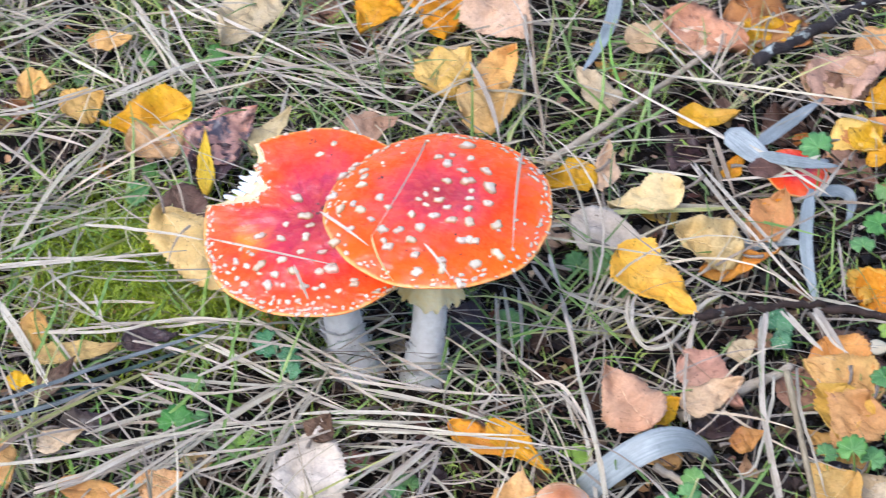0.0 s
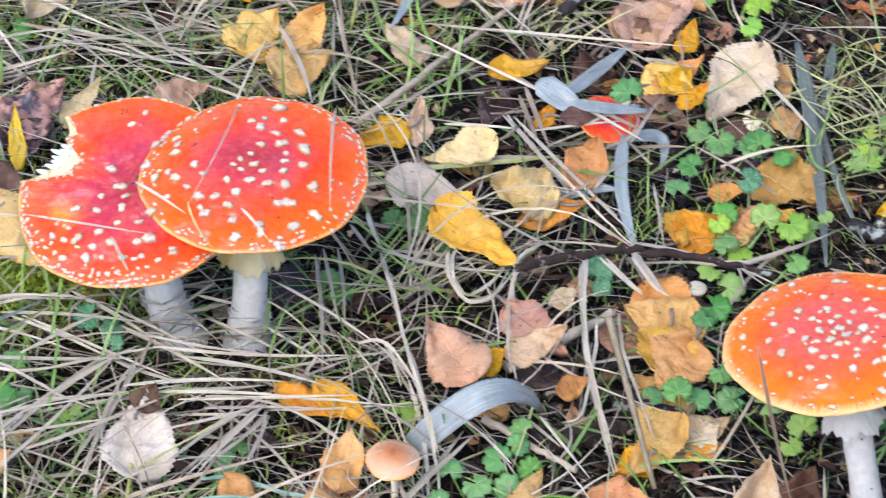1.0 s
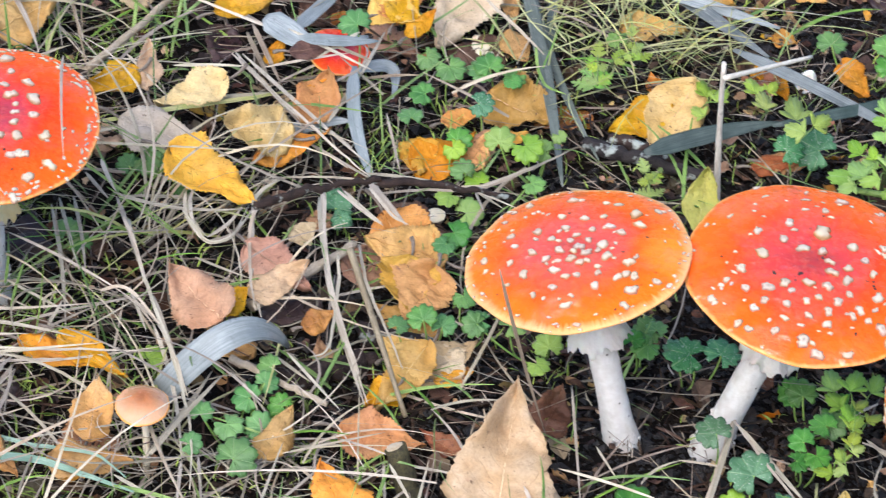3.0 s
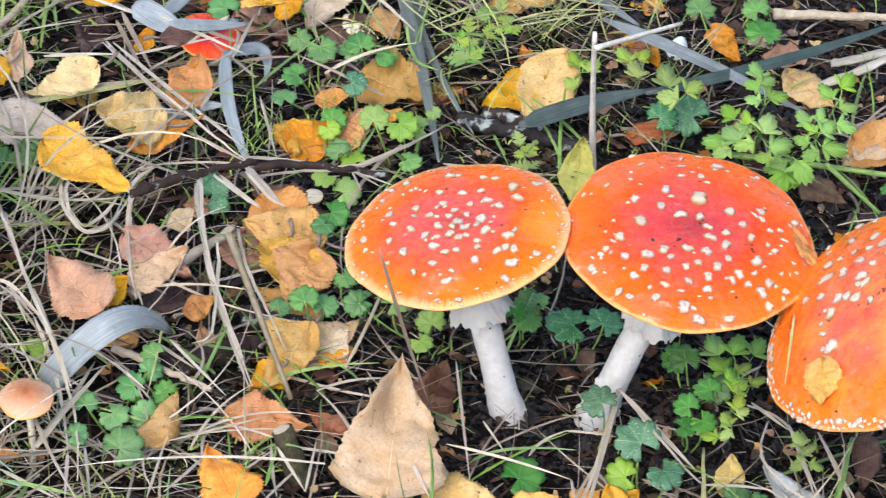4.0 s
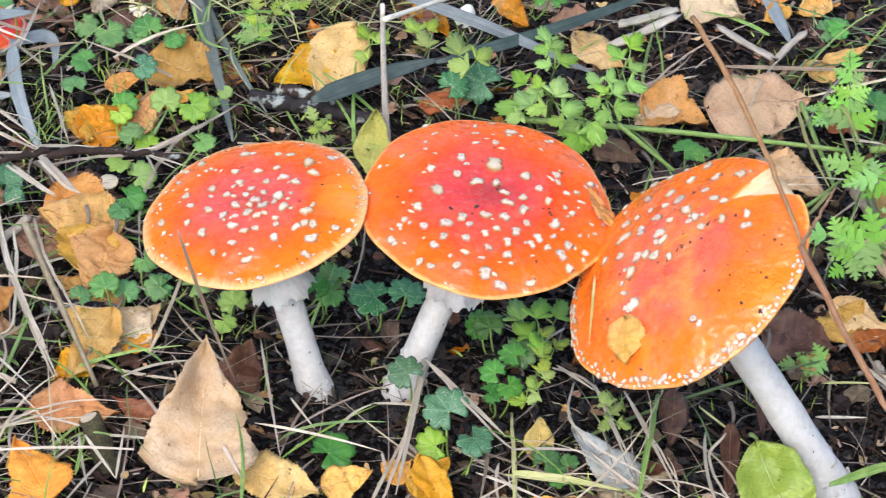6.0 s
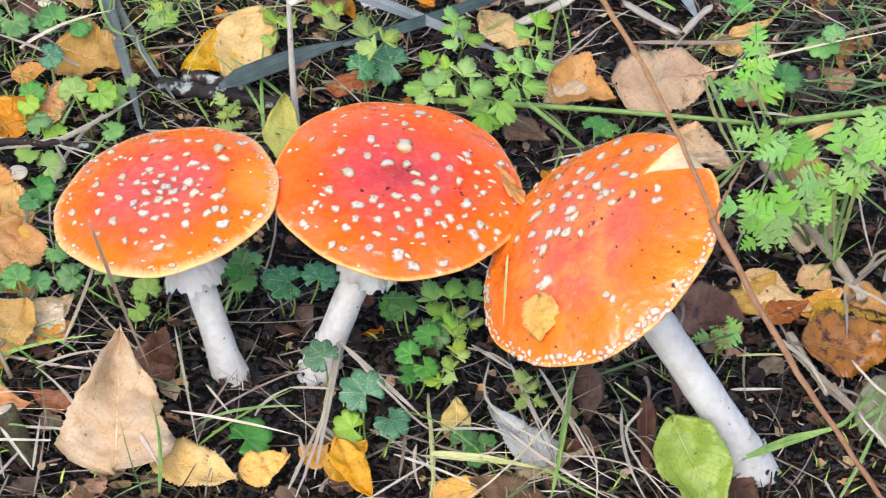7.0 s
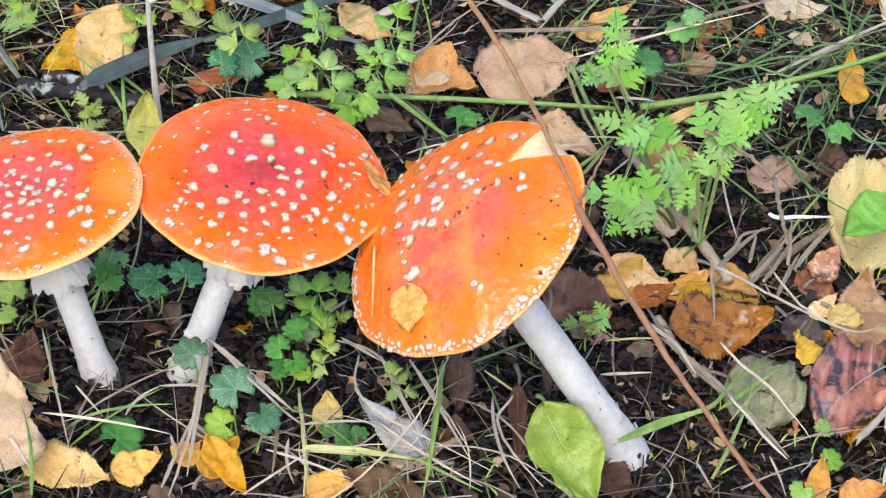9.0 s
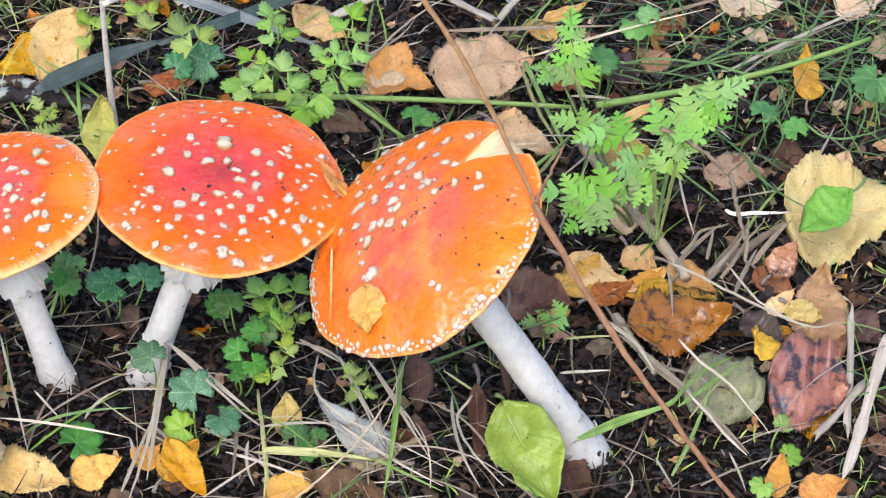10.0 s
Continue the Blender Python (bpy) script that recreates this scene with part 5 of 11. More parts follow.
toadstool((-0.0082, -0.1178, 0), (-0.0464, -0.1166, 0.1038), (-0.241, -0.056, 0.969), 0, dict(
    radius=0.0524, dome=0.0075, power=3.2, seed=8, skin=SKIN["third"], stem=0.0072, ring_at=0.72, ring_width=0.0155, ring_drop=0.0125, crowd=[(0.0, 0.4, 10, 1.4, 2.2, 1.3), (0.55, 0.92, 24, 1.2, 2.2, 1.5), (0.9, 1.0, 60, 0.8, 1.8, 2)],
    crown=[(114, 0.47, 4.0), (86, 0.41, 3.6), (65, 0.47, 3.2), (45, 0.38, 3.9), (26, 0.43, 4.0), (64, 0.26, 3.4), (117, 0.29, 4.0), (130, 0.28, 2.2), (96, 0.16, 3.0), (150, 0.44, 4.2), (163, 0.40, 2.2), (155, 0.26, 3.6), (130, 0.10, 3.4), (349, 0.03, 3.9), (38, 0.13, 3.0), (5, 0.23, 5.1), (344, 0.21, 2.9), (334, 0.32, 4.6), (320, 0.14, 4.0), (256, 0.07, 2.9), (198, 0.15, 4.0), (262, 0.17, 4.0), (286, 0.24, 4.0), (302, 0.24, 3.0), (190, 0.39, 4.0), (214, 0.30, 3.9), (234, 0.24, 2.9), (244, 0.36, 4.4), (279, 0.39, 3.4), (264, 0.41, 3.6), (310, 0.36, 3.2), (304, 0.44, 3.2), (336, 0.53, 4.8)],
    outer=[(100, 0.73, 4.2), (94, 0.73, 2.6), (74, 0.68, 3.4), (64, 0.70, 3.4), (128, 0.87, 3.6), (128, 0.69, 2.0), (132, 0.69, 2.2), (138, 0.71, 2.0), (138, 0.88, 2.6), (148, 0.86, 2.4), (44, 0.66, 5.8), (40, 0.86, 3.4), (30, 0.62, 4.6), (163, 0.65, 4.0), (176, 0.56, 2.9), (198, 0.59, 3.4), (186, 0.82, 4.0), (197, 0.81, 2.6), (219, 0.56, 4.4), (255, 0.56, 3.6), (243, 0.69, 3.0), (295, 0.57, 4.4), (270, 0.74, 4.0), (212, 0.93, 2.0), (277, 0.94, 2.6), (346, 0.56, 2.6), (316, 0.59, 3.6), (324, 0.60, 4.0), (326, 0.67, 4.0), (332, 0.84, 4.0), (316, 0.78, 5.1), (334, 0.94, 2.6), (306, 0.88, 3.4)],
    specks=[]),
    "fly agaric with a flat red and orange cap, straight white stem")
toadstool((0.0259, -0.1078, 0), (0.0614, -0.109, 0.1119), (0.018, -0.083, 0.996), 0, dict(
    radius=0.0599, dome=0.0080, power=3.2, seed=11, skin=SKIN["fourth"], stem=0.0072, ring_at=0.69, ring_width=0.0155, ring_drop=0.011, ring_lop=0.25, ring_side=2.6, crowd=[(0.55, 0.97, 60, 1.2, 2.5, 1.6)],
    crown=[(119, 0.45, 4.0), (119, 0.36, 2.5), (83, 0.34, 6.8), (40, 0.37, 5.0), (142, 0.31, 4.3), (152, 0.53, 3.9), (181, 0.40, 5.7), (128, 0.15, 4.5), (63, 0.13, 4.3), (8, 0.13, 3.4), (328, 0.18, 4.3), (356, 0.28, 3.9), (330, 0.32, 4.5), (266, 0.25, 4.5), (297, 0.29, 4.0), (315, 0.43, 3.6), (357, 0.48, 3.6), (16, 0.42, 3.9), (237, 0.36, 4.3), (249, 0.39, 3.2), (229, 0.49, 5.0), (253, 0.53, 4.0), (268, 0.44, 3.2), (281, 0.39, 3.6), (299, 0.46, 4.0), (287, 0.54, 3.9)],
    outer=[(120, 1.00, 3.2), (159, 0.56, 2.0), (333, 0.59, 4.8), (30, 0.63, 4.0), (22, 0.61, 3.2), (10, 0.64, 2.5), (354, 0.62, 2.5), (350, 0.68, 3.2), (201, 0.58, 4.5), (271, 0.58, 3.6), (284, 0.66, 4.0), (220, 0.64, 3.9), (208, 0.72, 3.4), (237, 0.61, 3.4), (216, 0.91, 4.0), (236, 0.90, 3.9), (242, 0.89, 3.4), (236, 0.72, 3.9), (254, 0.80, 4.0), (256, 0.67, 3.2), (270, 0.81, 5.2), (277, 0.91, 5.0), (292, 0.93, 3.9), (304, 0.62, 3.4), (312, 0.71, 3.4), (312, 0.60, 3.9), (324, 0.79, 4.3), (316, 0.82, 4.5), (314, 0.94, 4.3), (328, 0.91, 3.6), (20, 0.89, 3.9), (78, 0.82, 4.5), (86, 0.63, 3.9)],
    specks=[(216, 0.36, 2.2), (344, 0.49, 5.5), (242, 0.19, 2.7), (40, 0.09, 4.4), (300, 0.77, 1.7), (86, 0.56, 1.5)]),
    "fly agaric with a flat red cap fading to orange, leaning stem")
toadstool((0.2498, -0.1658, 0), (0.1515, -0.166, 0.1264), (-0.626, -0.167, 0.762), 0, dict(
    radius=0.0616, dome=0.0138, power=2.4, seed=14, oval=1.011, skin=SKIN["fifth"], stem=0.0086, bend=0.0, ring=False, scales=26, scale_zone=(0.06, 0.32), scale_size=(0.0018, 0.004), shag=1.2, splash=60, slit=(0.66, 0.07, 0.34, 0.42), grime=14, wart_height=0.6, swell=0.0016, crowd=[(0.94, 1.0, 120, 1.2, 2.8, 1.8)], bare=[(60, 75, 0.9, 1.0)],
    crown=[(50, 0.54, 4.0), (107, 0.46, 4.3), (92, 0.36, 3.4), (72, 0.41, 5.5), (54, 0.35, 4.3), (60, 0.31, 3.1), (34, 0.46, 4.0), (125, 0.48, 3.6), (128, 0.43, 3.4), (111, 0.28, 4.8), (110, 0.19, 4.3), (124, 0.22, 3.4), (156, 0.49, 4.3), (158, 0.31, 4.8), (154, 0.24, 4.3), (158, 0.15, 5.3), (196, 0.01, 3.4), (180, 0.34, 5.1), (202, 0.43, 2.9), (188, 0.43, 2.2), (221, 0.45, 5.3), (220, 0.50, 2.9)],
    outer=[(89, 1.00, 2.7), (76, 0.92, 4.3), (97, 0.98, 4.0), (82, 0.79, 4.0), (64, 0.76, 4.3), (50, 0.82, 5.1), (40, 0.72, 3.6), (106, 1.00, 4.8), (112, 1.00, 2.4), (94, 0.70, 4.3), (110, 0.79, 3.9), (85, 0.57, 5.3), (98, 0.56, 3.4), (64, 0.61, 3.4), (122, 1.00, 2.9), (110, 0.60, 3.4), (121, 0.65, 3.6), (124, 0.88, 3.1), (24, 0.55, 3.9), (17, 0.63, 3.6), (7, 0.59, 3.9), (129, 0.70, 4.8), (138, 0.58, 5.3), (156, 0.68, 3.9), (284, 0.62, 3.6), (286, 0.68, 2.9), (300, 0.94, 4.0)],
    specks=[(29, 0.53, 6.5), (69, 0.74, 2.1), (61, 0.78, 1.6), (74, 0.60, 2.6), (88, 0.47, 1.8), (22, 0.15, 5.8), (12, 0.26, 1.8), (63, 0.22, 1.0), (26, 0.29, 1.0), (230, 0.06, 4.4), (187, 0.11, 1.8), (318, 0.37, 1.8), (190, 0.36, 1.6), (331, 0.51, 1.3), (324, 0.57, 1.6), (344, 0.61, 1.2), (330, 0.81, 2.6), (310, 0.58, 1.6), (312, 0.78, 2.4), (314, 0.92, 2.9), (208, 0.64, 2.1), (226, 0.87, 1.8), (238, 0.79, 1.6), (352, 0.79, 2.1), (356, 0.71, 1.3), (349, 0.84, 1.3)]),
    "leaning fly agaric with a split orange cap, long stem")

# fallen leaves, west
fallen_leaf((-0.5288, 0.1610, 0.0309), (-0.5366, 0.1133, 0.0172), 0.0364, -9, "cream")
fallen_leaf((-0.4642, 0.1932, 0.0267), (-0.4707, 0.1592, 0.0170), 0.0284, -9, "orange")
fallen_leaf((-0.4464, 0.2164, 0.0291), (-0.4249, 0.1818, 0.0164), 0.0391, 5, "gold")
fallen_leaf((-0.4208, 0.2189, 0.0289), (-0.3791, 0.1992, 0.0192), 0.0448, 13, "tan")
fallen_leaf((-0.6054, 0.0842, 0.0190), (-0.5835, 0.0948, 0.0192), 0.0141, 18, "ochre")
fallen_leaf((-0.6214, 0.0270, 0.0190), (-0.6031, 0.0336, 0.0184), 0.0204, 18, "ochre")
fallen_leaf((-0.5859, 0.0130, 0.0187), (-0.5733, 0.0355, 0.0237), 0.0250, 14, "ochre")
fallen_leaf((-0.5244, 0.0357, 0.0273), (-0.5618, 0.0045, 0.0224), 0.0306, -17, "yellow")
fallen_leaf((-0.5407, -0.0035, 0.0190), (-0.5146, 0.0248, 0.0241), 0.0331, 16, "blush")
fallen_leaf((-0.4892, -0.0197, 0.0183), (-0.5054, 0.0154, 0.0308), 0.0098, -1, "lemon")
fallen_leaf((-0.4809, 0.0256, 0.0185), (-0.4727, 0.0601, 0.0280), 0.0161, 10, "cream")
fallen_leaf((-0.5083, 0.0059, 0.0184), (-0.4891, 0.0492, 0.0292), 0.0339, 13, "bruised")
fallen_leaf((-0.4949, -0.0640, 0.0334), (-0.4413, -0.0946, 0.0176), 0.0367, 11, "butter")
fallen_leaf((-0.4181, 0.1272, 0.0185), (-0.4033, 0.1599, 0.0273), 0.0350, 12, "peach")
fallen_leaf((-0.3879, 0.1388, 0.0184), (-0.3805, 0.1731, 0.0286), 0.0235, 8, "orange")
fallen_leaf((-0.3884, 0.1084, 0.0186), (-0.3630, 0.1380, 0.0256), 0.0323, 15, "pale")
fallen_leaf((-0.4410, 0.0614, 0.0188), (-0.4174, 0.0835, 0.0231), 0.0217, 16, "pink")
fallen_leaf((-0.3159, 0.1581, 0.0186), (-0.3430, 0.1727, 0.0252), 0.0234, -14, "tan")
fallen_leaf((-0.3257, 0.2194, 0.0186), (-0.3076, 0.2455, 0.0256), 0.0219, 13, "tan")
fallen_leaf((-0.3109, 0.2498, 0.0254), (-0.2605, 0.2416, 0.0196), 0.0384, 17, "pink")
fallen_leaf((-0.2803, 0.2804, 0.0290), (-0.2273, 0.2645, 0.0208), 0.0551, 16, "rust")
fallen_leaf((-0.2967, 0.0773, 0.0184), (-0.3042, 0.1073, 0.0286), 0.0149, -1, "tan")
fallen_leaf((-0.3052, 0.0842, 0.0230), (-0.3274, 0.0631, 0.0179), 0.0231, -15, "ochre")
fallen_leaf((-0.2575, 0.0878, 0.0247), (-0.2888, 0.0606, 0.0179), 0.0243, -15, "butter")
fallen_leaf((-0.3019, 0.0390, 0.0228), (-0.2557, 0.0361, 0.0187), 0.0275, 17, "bleached")
fallen_leaf((-0.2675, 0.0063, 0.0315), (-0.2198, -0.0120, 0.0225), 0.0359, 15, "bright")
fallen_leaf((-0.2123, 0.0462, 0.0249), (-0.2484, 0.0448, 0.0264), 0.0373, -18, "butter")
fallen_leaf((-0.2276, 0.0311, 0.0186), (-0.1940, 0.0566, 0.0250), 0.0154, 16, "gold")
fallen_leaf((-0.2083, 0.0696, 0.0184), (-0.2035, 0.1036, 0.0291), 0.0267, 5, "orange", shape="oval")
fallen_leaf((-0.2770, 0.1581, 0.0188), (-0.2484, 0.1754, 0.0226), 0.0190, 17, "gold")
fallen_leaf((-0.2388, 0.1182, 0.0186), (-0.2340, 0.1400, 0.0254), 0.0112, 7, "gold")
fallen_leaf((-0.2147, 0.2193, 0.0183), (-0.1846, 0.2630, 0.0309), 0.0404, 12, "pink")
fallen_leaf((-0.1936, 0.1885, 0.0226), (-0.1637, 0.1793, 0.0184), 0.0269, 16, "ochre")
fallen_leaf((-0.154, 0.0674, 0.006), (-0.1373, 0.0787, 0.009), 0.0266, 16, "ochre")
fallen_leaf((-0.2155, -0.1107, 0.0245), (-0.2466, -0.0884, 0.0335), 0.0332, -12, "blush")
fallen_leaf((-0.2196, -0.0986, 0.0188), (-0.2082, -0.0826, 0.0231), 0.0169, 13, "gold")
fallen_leaf((-0.2058, -0.0828, 0.0186), (-0.1825, -0.0568, 0.0256), 0.0198, 14, "tan")
fallen_leaf((-0.1949, -0.0331, 0.0188), (-0.1855, -0.0200, 0.0225), 0.0131, 13, "tan")
fallen_leaf((-0.1181, -0.0207, 0.014), (-0.1601, -0.0168, 0.0166), 0.0326, -18, "orange")
fallen_leaf((-0.1353, -0.0249, 0.0136), (-0.1304, -0.0564, 0.0032), 0.0327, 1, "ochre")
fallen_leaf((-0.3057, -0.1474, 0.0213), (-0.2713, -0.1498, 0.0176), 0.0177, 17, "gold")
fallen_leaf((-0.2874, -0.1416, 0.0242), (-0.2523, -0.1551, 0.0171), 0.0170, 15, "ochre")
fallen_leaf((-0.3512, -0.2229, 0.014), (-0.3596, -0.1865, 0.0354), 0.0376, 3, "bleached")
fallen_leaf((-0.3585, -0.1974, 0.0326), (-0.3557, -0.1850, 0.0401), 0.0156, 18, "brown")
fallen_leaf((-0.2576, -0.2041, 0.0184), (-0.2618, -0.1730, 0.0286), 0.0235, 2, "peach", shape="oval")
fallen_leaf((-0.4589, -0.2646, 0.0193), (-0.4273, -0.2565, 0.0175), 0.0147, 18, "orange")
fallen_leaf((-0.4228, -0.2531, 0.0188), (-0.4097, -0.2347, 0.0226), 0.0212, 15, "peach")
fallen_leaf((-0.5250, -0.1579, 0.0241), (-0.5105, -0.1793, 0.0157), 0.0149, 3, "yellow")
fallen_leaf((-0.5099, -0.1832, 0.0189), (-0.4775, -0.1598, 0.0212), 0.0160, 18, "ochre")
fallen_leaf((-0.5155, -0.2045, 0.0190), (-0.5027, -0.2006, 0.0184), 0.0105, 18, "lemon")
fallen_leaf((-0.4969, -0.2536, 0.0240), (-0.4819, -0.2740, 0.0158), 0.0160, 3, "ochre")
fallen_leaf((-0.4797, -0.2441, 0.0188), (-0.4647, -0.2257, 0.0222), 0.0128, 16, "tan")
fallen_leaf((-0.4764, -0.2262, 0.0189), (-0.4562, -0.2114, 0.0205), 0.0176, 18, "dark")
fallen_leaf((-0.4762, -0.1547, 0.0189), (-0.4539, -0.1387, 0.0208), 0.0162, 18, "dark")
fallen_leaf((-0.4977, -0.2109, 0.0186), (-0.4898, -0.1838, 0.0255), 0.0137, 12, "brown")
fallen_leaf((-0.2149, 0.2191, 0.0185), (-0.1814, 0.2583, 0.0296), 0.0384, 13, "pink")
fallen_leaf((-0.2014, 0.2880, 0.0248), (-0.1749, 0.2699, 0.0178), 0.0277, 13, "orange")
fallen_leaf((-0.1778, 0.2202, 0.0186), (-0.1777, 0.2439, 0.0262), 0.0157, 2, "ochre")
fallen_leaf((-0.1827, 0.2016, 0.0207), (-0.1679, 0.1914, 0.0168), 0.0128, 13, "ochre")
fallen_leaf((-0.2985, 0.2304, 0.0186), (-0.2678, 0.2586, 0.0257), 0.0277, 15, "tan")
fallen_leaf((-0.2663, 0.2516, 0.0186), (-0.2381, 0.2764, 0.0250), 0.0279, 15, "ochre")
fallen_leaf((-0.2135, 0.2342, 0.0220), (-0.1982, 0.2205, 0.0169), 0.0168, 11, "brown")
fallen_leaf((-0.5000, -0.0392, 0.0282), (-0.4661, -0.0633, 0.0169), 0.0255, 9, "brown")
fallen_leaf((-0.5027, 0.0021, 0.0220), (-0.4881, 0.0421, 0.0300), 0.0300, 12, "bruised", curl=0.05)
# dark leaf that stands in for a shaded hole beside the torn cap
fallen_leaf((-0.4999, -0.0080, 0.0186), (-0.4855, 0.0202, 0.0255), 0.0237, 13, "dark")

# fallen leaves, middle
fallen_leaf((-0.1373, 0.2375, 0.0231), (-0.1543, 0.179, 0.0047), 0.0379, -7, "cream")
fallen_leaf((-0.1871, 0.1824, 0.0186), (-0.1651, 0.2083, 0.0260), 0.0212, 13, "gold")
fallen_leaf((-0.1695, 0.1650, 0.0187), (-0.1571, 0.1848, 0.0246), 0.0121, 11, "gold")
fallen_leaf((-0.0534, 0.2244, 0.006), (-0.0174, 0.2328, 0.0083), 0.0237, 18, "peach")
fallen_leaf((-0.0074, 0.1508, 0.0271), (-0.0243, 0.1102, 0.0056), 0.0351, -11, "peach", stalk=0.00, shape="oval")
fallen_leaf((-0.0177, 0.1386, 0.0171), (-0.0493, 0.1204, 0.0077), 0.0285, -24, "yellow", stalk=0.00)
fallen_leaf((-0.117, 0.1306, 0.0118), (-0.0766, 0.1229, 0.0082), 0.0440, 17, "peach")
fallen_leaf((-0.1458, 0.0595, 0.006), (-0.1198, 0.0884, 0.0144), 0.0287, 13, "orange")
fallen_leaf((-0.1391, 0.1069, 0.006), (-0.1204, 0.1166, 0.0085), 0.0133, 17, "gold")
fallen_leaf((-0.1215, 0.0765, 0.006), (-0.1072, 0.0998, 0.0131), 0.0196, 11, "rust")
fallen_leaf((-0.1537, 0.0015, 0.0169), (-0.1154, -0.0278, 0.006), 0.0337, 13, "orange")
fallen_leaf((-0.1216, -0.0334, 0.0143), (-0.1294, -0.0651, 0.0043), 0.0327, -6, "ochre")
fallen_leaf((-0.1149, -0.0952, 0.0171), (-0.1323, -0.1361, 0.0045), 0.0245, -9, "pale")
fallen_leaf((-0.1177, -0.106, 0.006), (-0.0914, -0.0794, 0.0137), 0.0230, 14, "tan")
fallen_leaf((-0.1079, -0.1069, 0.006), (-0.0907, -0.0988, 0.0081), 0.0102, 17, "orange")
fallen_leaf((-0.1452, -0.1608, 0.012), (-0.1057, -0.1608, 0.0103), 0.0263, 18, "orange")
fallen_leaf((-0.1757, -0.1966, 0.0185), (-0.1681, -0.1681, 0.0273), 0.0176, 7, "ochre")
fallen_leaf((-0.0635, -0.2034, 0.012), (-0.0653, -0.1487, 0.0489), 0.0541, 1, "cream", curl=0.08, stalk=0.00, shape="heart", seed=84)
fallen_leaf((-0.0516, -0.136, 0.006), (-0.0458, -0.1079, 0.015), 0.0235, 4, "brown")
fallen_leaf((-0.1286, -0.2274, 0.014), (-0.1485, -0.1997, 0.0237), 0.0316, -8, "bright")
fallen_leaf((0.0367, -0.1959, 0.006), (0.0529, -0.1773, 0.0122), 0.0168, 11, "ochre")
fallen_leaf((-0.3089, -0.2188, 0.0239), (-0.2839, -0.2342, 0.0168), 0.0168, 12, "orange")
fallen_leaf((-0.2709, -0.2238, 0.0190), (-0.2340, -0.2144, 0.0190), 0.0215, 18, "ochre")
fallen_leaf((-0.1760, -0.0984, 0.0188), (-0.1626, -0.0861, 0.0222), 0.0130, 15, "rust")
fallen_leaf((-0.2150, -0.0503, 0.0250), (-0.1792, -0.0660, 0.0180), 0.0262, 15, "pink")
fallen_leaf((0.1809, 0.2384, 0.0101), (0.2152, 0.2227, 0.0064), 0.0286, 17, "sand")
fallen_leaf((0.073, 0.2184, 0.0109), (0.09, 0.1984, 0.0047), 0.0200, 12, "orange")
fallen_leaf((0.0265, 0.2041, 0.0102), (0.042, 0.1862, 0.0045), 0.0180, 12, "ochre")
fallen_leaf((0.265, 0.2417, 0.0083), (0.247, 0.2349, 0.0051), 0.0199, -15, "peach")
fallen_leaf((0.2398, 0.2322, 0.0083), (0.2267, 0.2218, 0.0042), 0.0147, -12, "orange")
fallen_leaf((0.2181, 0.2499, 0.006), (0.2443, 0.2453, 0.0057), 0.0168, 18, "orange")
fallen_leaf((0.1646, 0.1119, 0.006), (0.1535, 0.1332, 0.0124), 0.0266, -10, "cream")
fallen_leaf((0.0375, 0.118, 0.006), (0.0651, 0.1241, 0.0082), 0.0152, 17, "peach")
fallen_leaf((0.127, 0.0868, 0.0074), (0.1516, 0.0777, 0.0052), 0.0185, 17, "brown")
fallen_leaf((0.2184, 0.082, 0.0088), (0.2456, 0.069, 0.0061), 0.0259, 17, "pale")
fallen_leaf((-0.2037, 0.0990, 0.0232), (-0.2078, 0.0779, 0.0165), 0.0250, -6, "orange", shape="oval")
fallen_leaf((-0.1093, 0.0977, 0.006), (-0.0918, 0.107, 0.0086), 0.0146, 16, "gold")
fallen_leaf((-0.1211, 0.0651, 0.006), (-0.1119, 0.0912, 0.0142), 0.0172, 7, "orange")
fallen_leaf((-0.1348, -0.0963, 0.006), (-0.1221, -0.0853, 0.0091), 0.0187, 15, "pale")
fallen_leaf((-0.1123, -0.0863, 0.0109), (-0.095, -0.1031, 0.0049), 0.0240, 12, "cream")
fallen_leaf((-0.1264, -0.1198, 0.0086), (-0.1385, -0.1335, 0.0046), 0.0180, -13, "yellow")
fallen_leaf((-0.1018, -0.1051, 0.006), (-0.093, -0.0963, 0.0086), 0.0122, 14, "gold")
fallen_leaf((0.037, 0.3001, 0.0101), (0.0604, 0.2854, 0.0056), 0.0242, 15, "gold")
fallen_leaf((-0.0209, 0.2777, 0.0086), (0.0079, 0.2688, 0.0055), 0.0216, 17, "peach")
fallen_leaf((0.0326, 0.2422, 0.006), (0.0467, 0.2395, 0.0052), 0.0123, 18, "gold")
fallen_leaf((0.0309, 0.2033, 0.0113), (0.0452, 0.181, 0.0042), 0.0172, 10, "gold")
fallen_leaf((-0.124, 0.24, 0.0115), (-0.1144, 0.2159, 0.0035), 0.0134, 5, "orange")
fallen_leaf((-0.1158, 0.1983, 0.011), (-0.1022, 0.1779, 0.004), 0.0171, 9, "ochre")
fallen_leaf((-0.0035, 0.1473, 0.0115), (-0.0123, 0.1229, 0.0035), 0.0128, -6, "brown")
fallen_leaf((-0.1788, 0.1768, 0.0187), (-0.1701, 0.1971, 0.0248), 0.0197, 9, "ochre")
fallen_leaf((-0.142, 0.1627, 0.006), (-0.1273, 0.1701, 0.0079), 0.0155, 17, "brown")

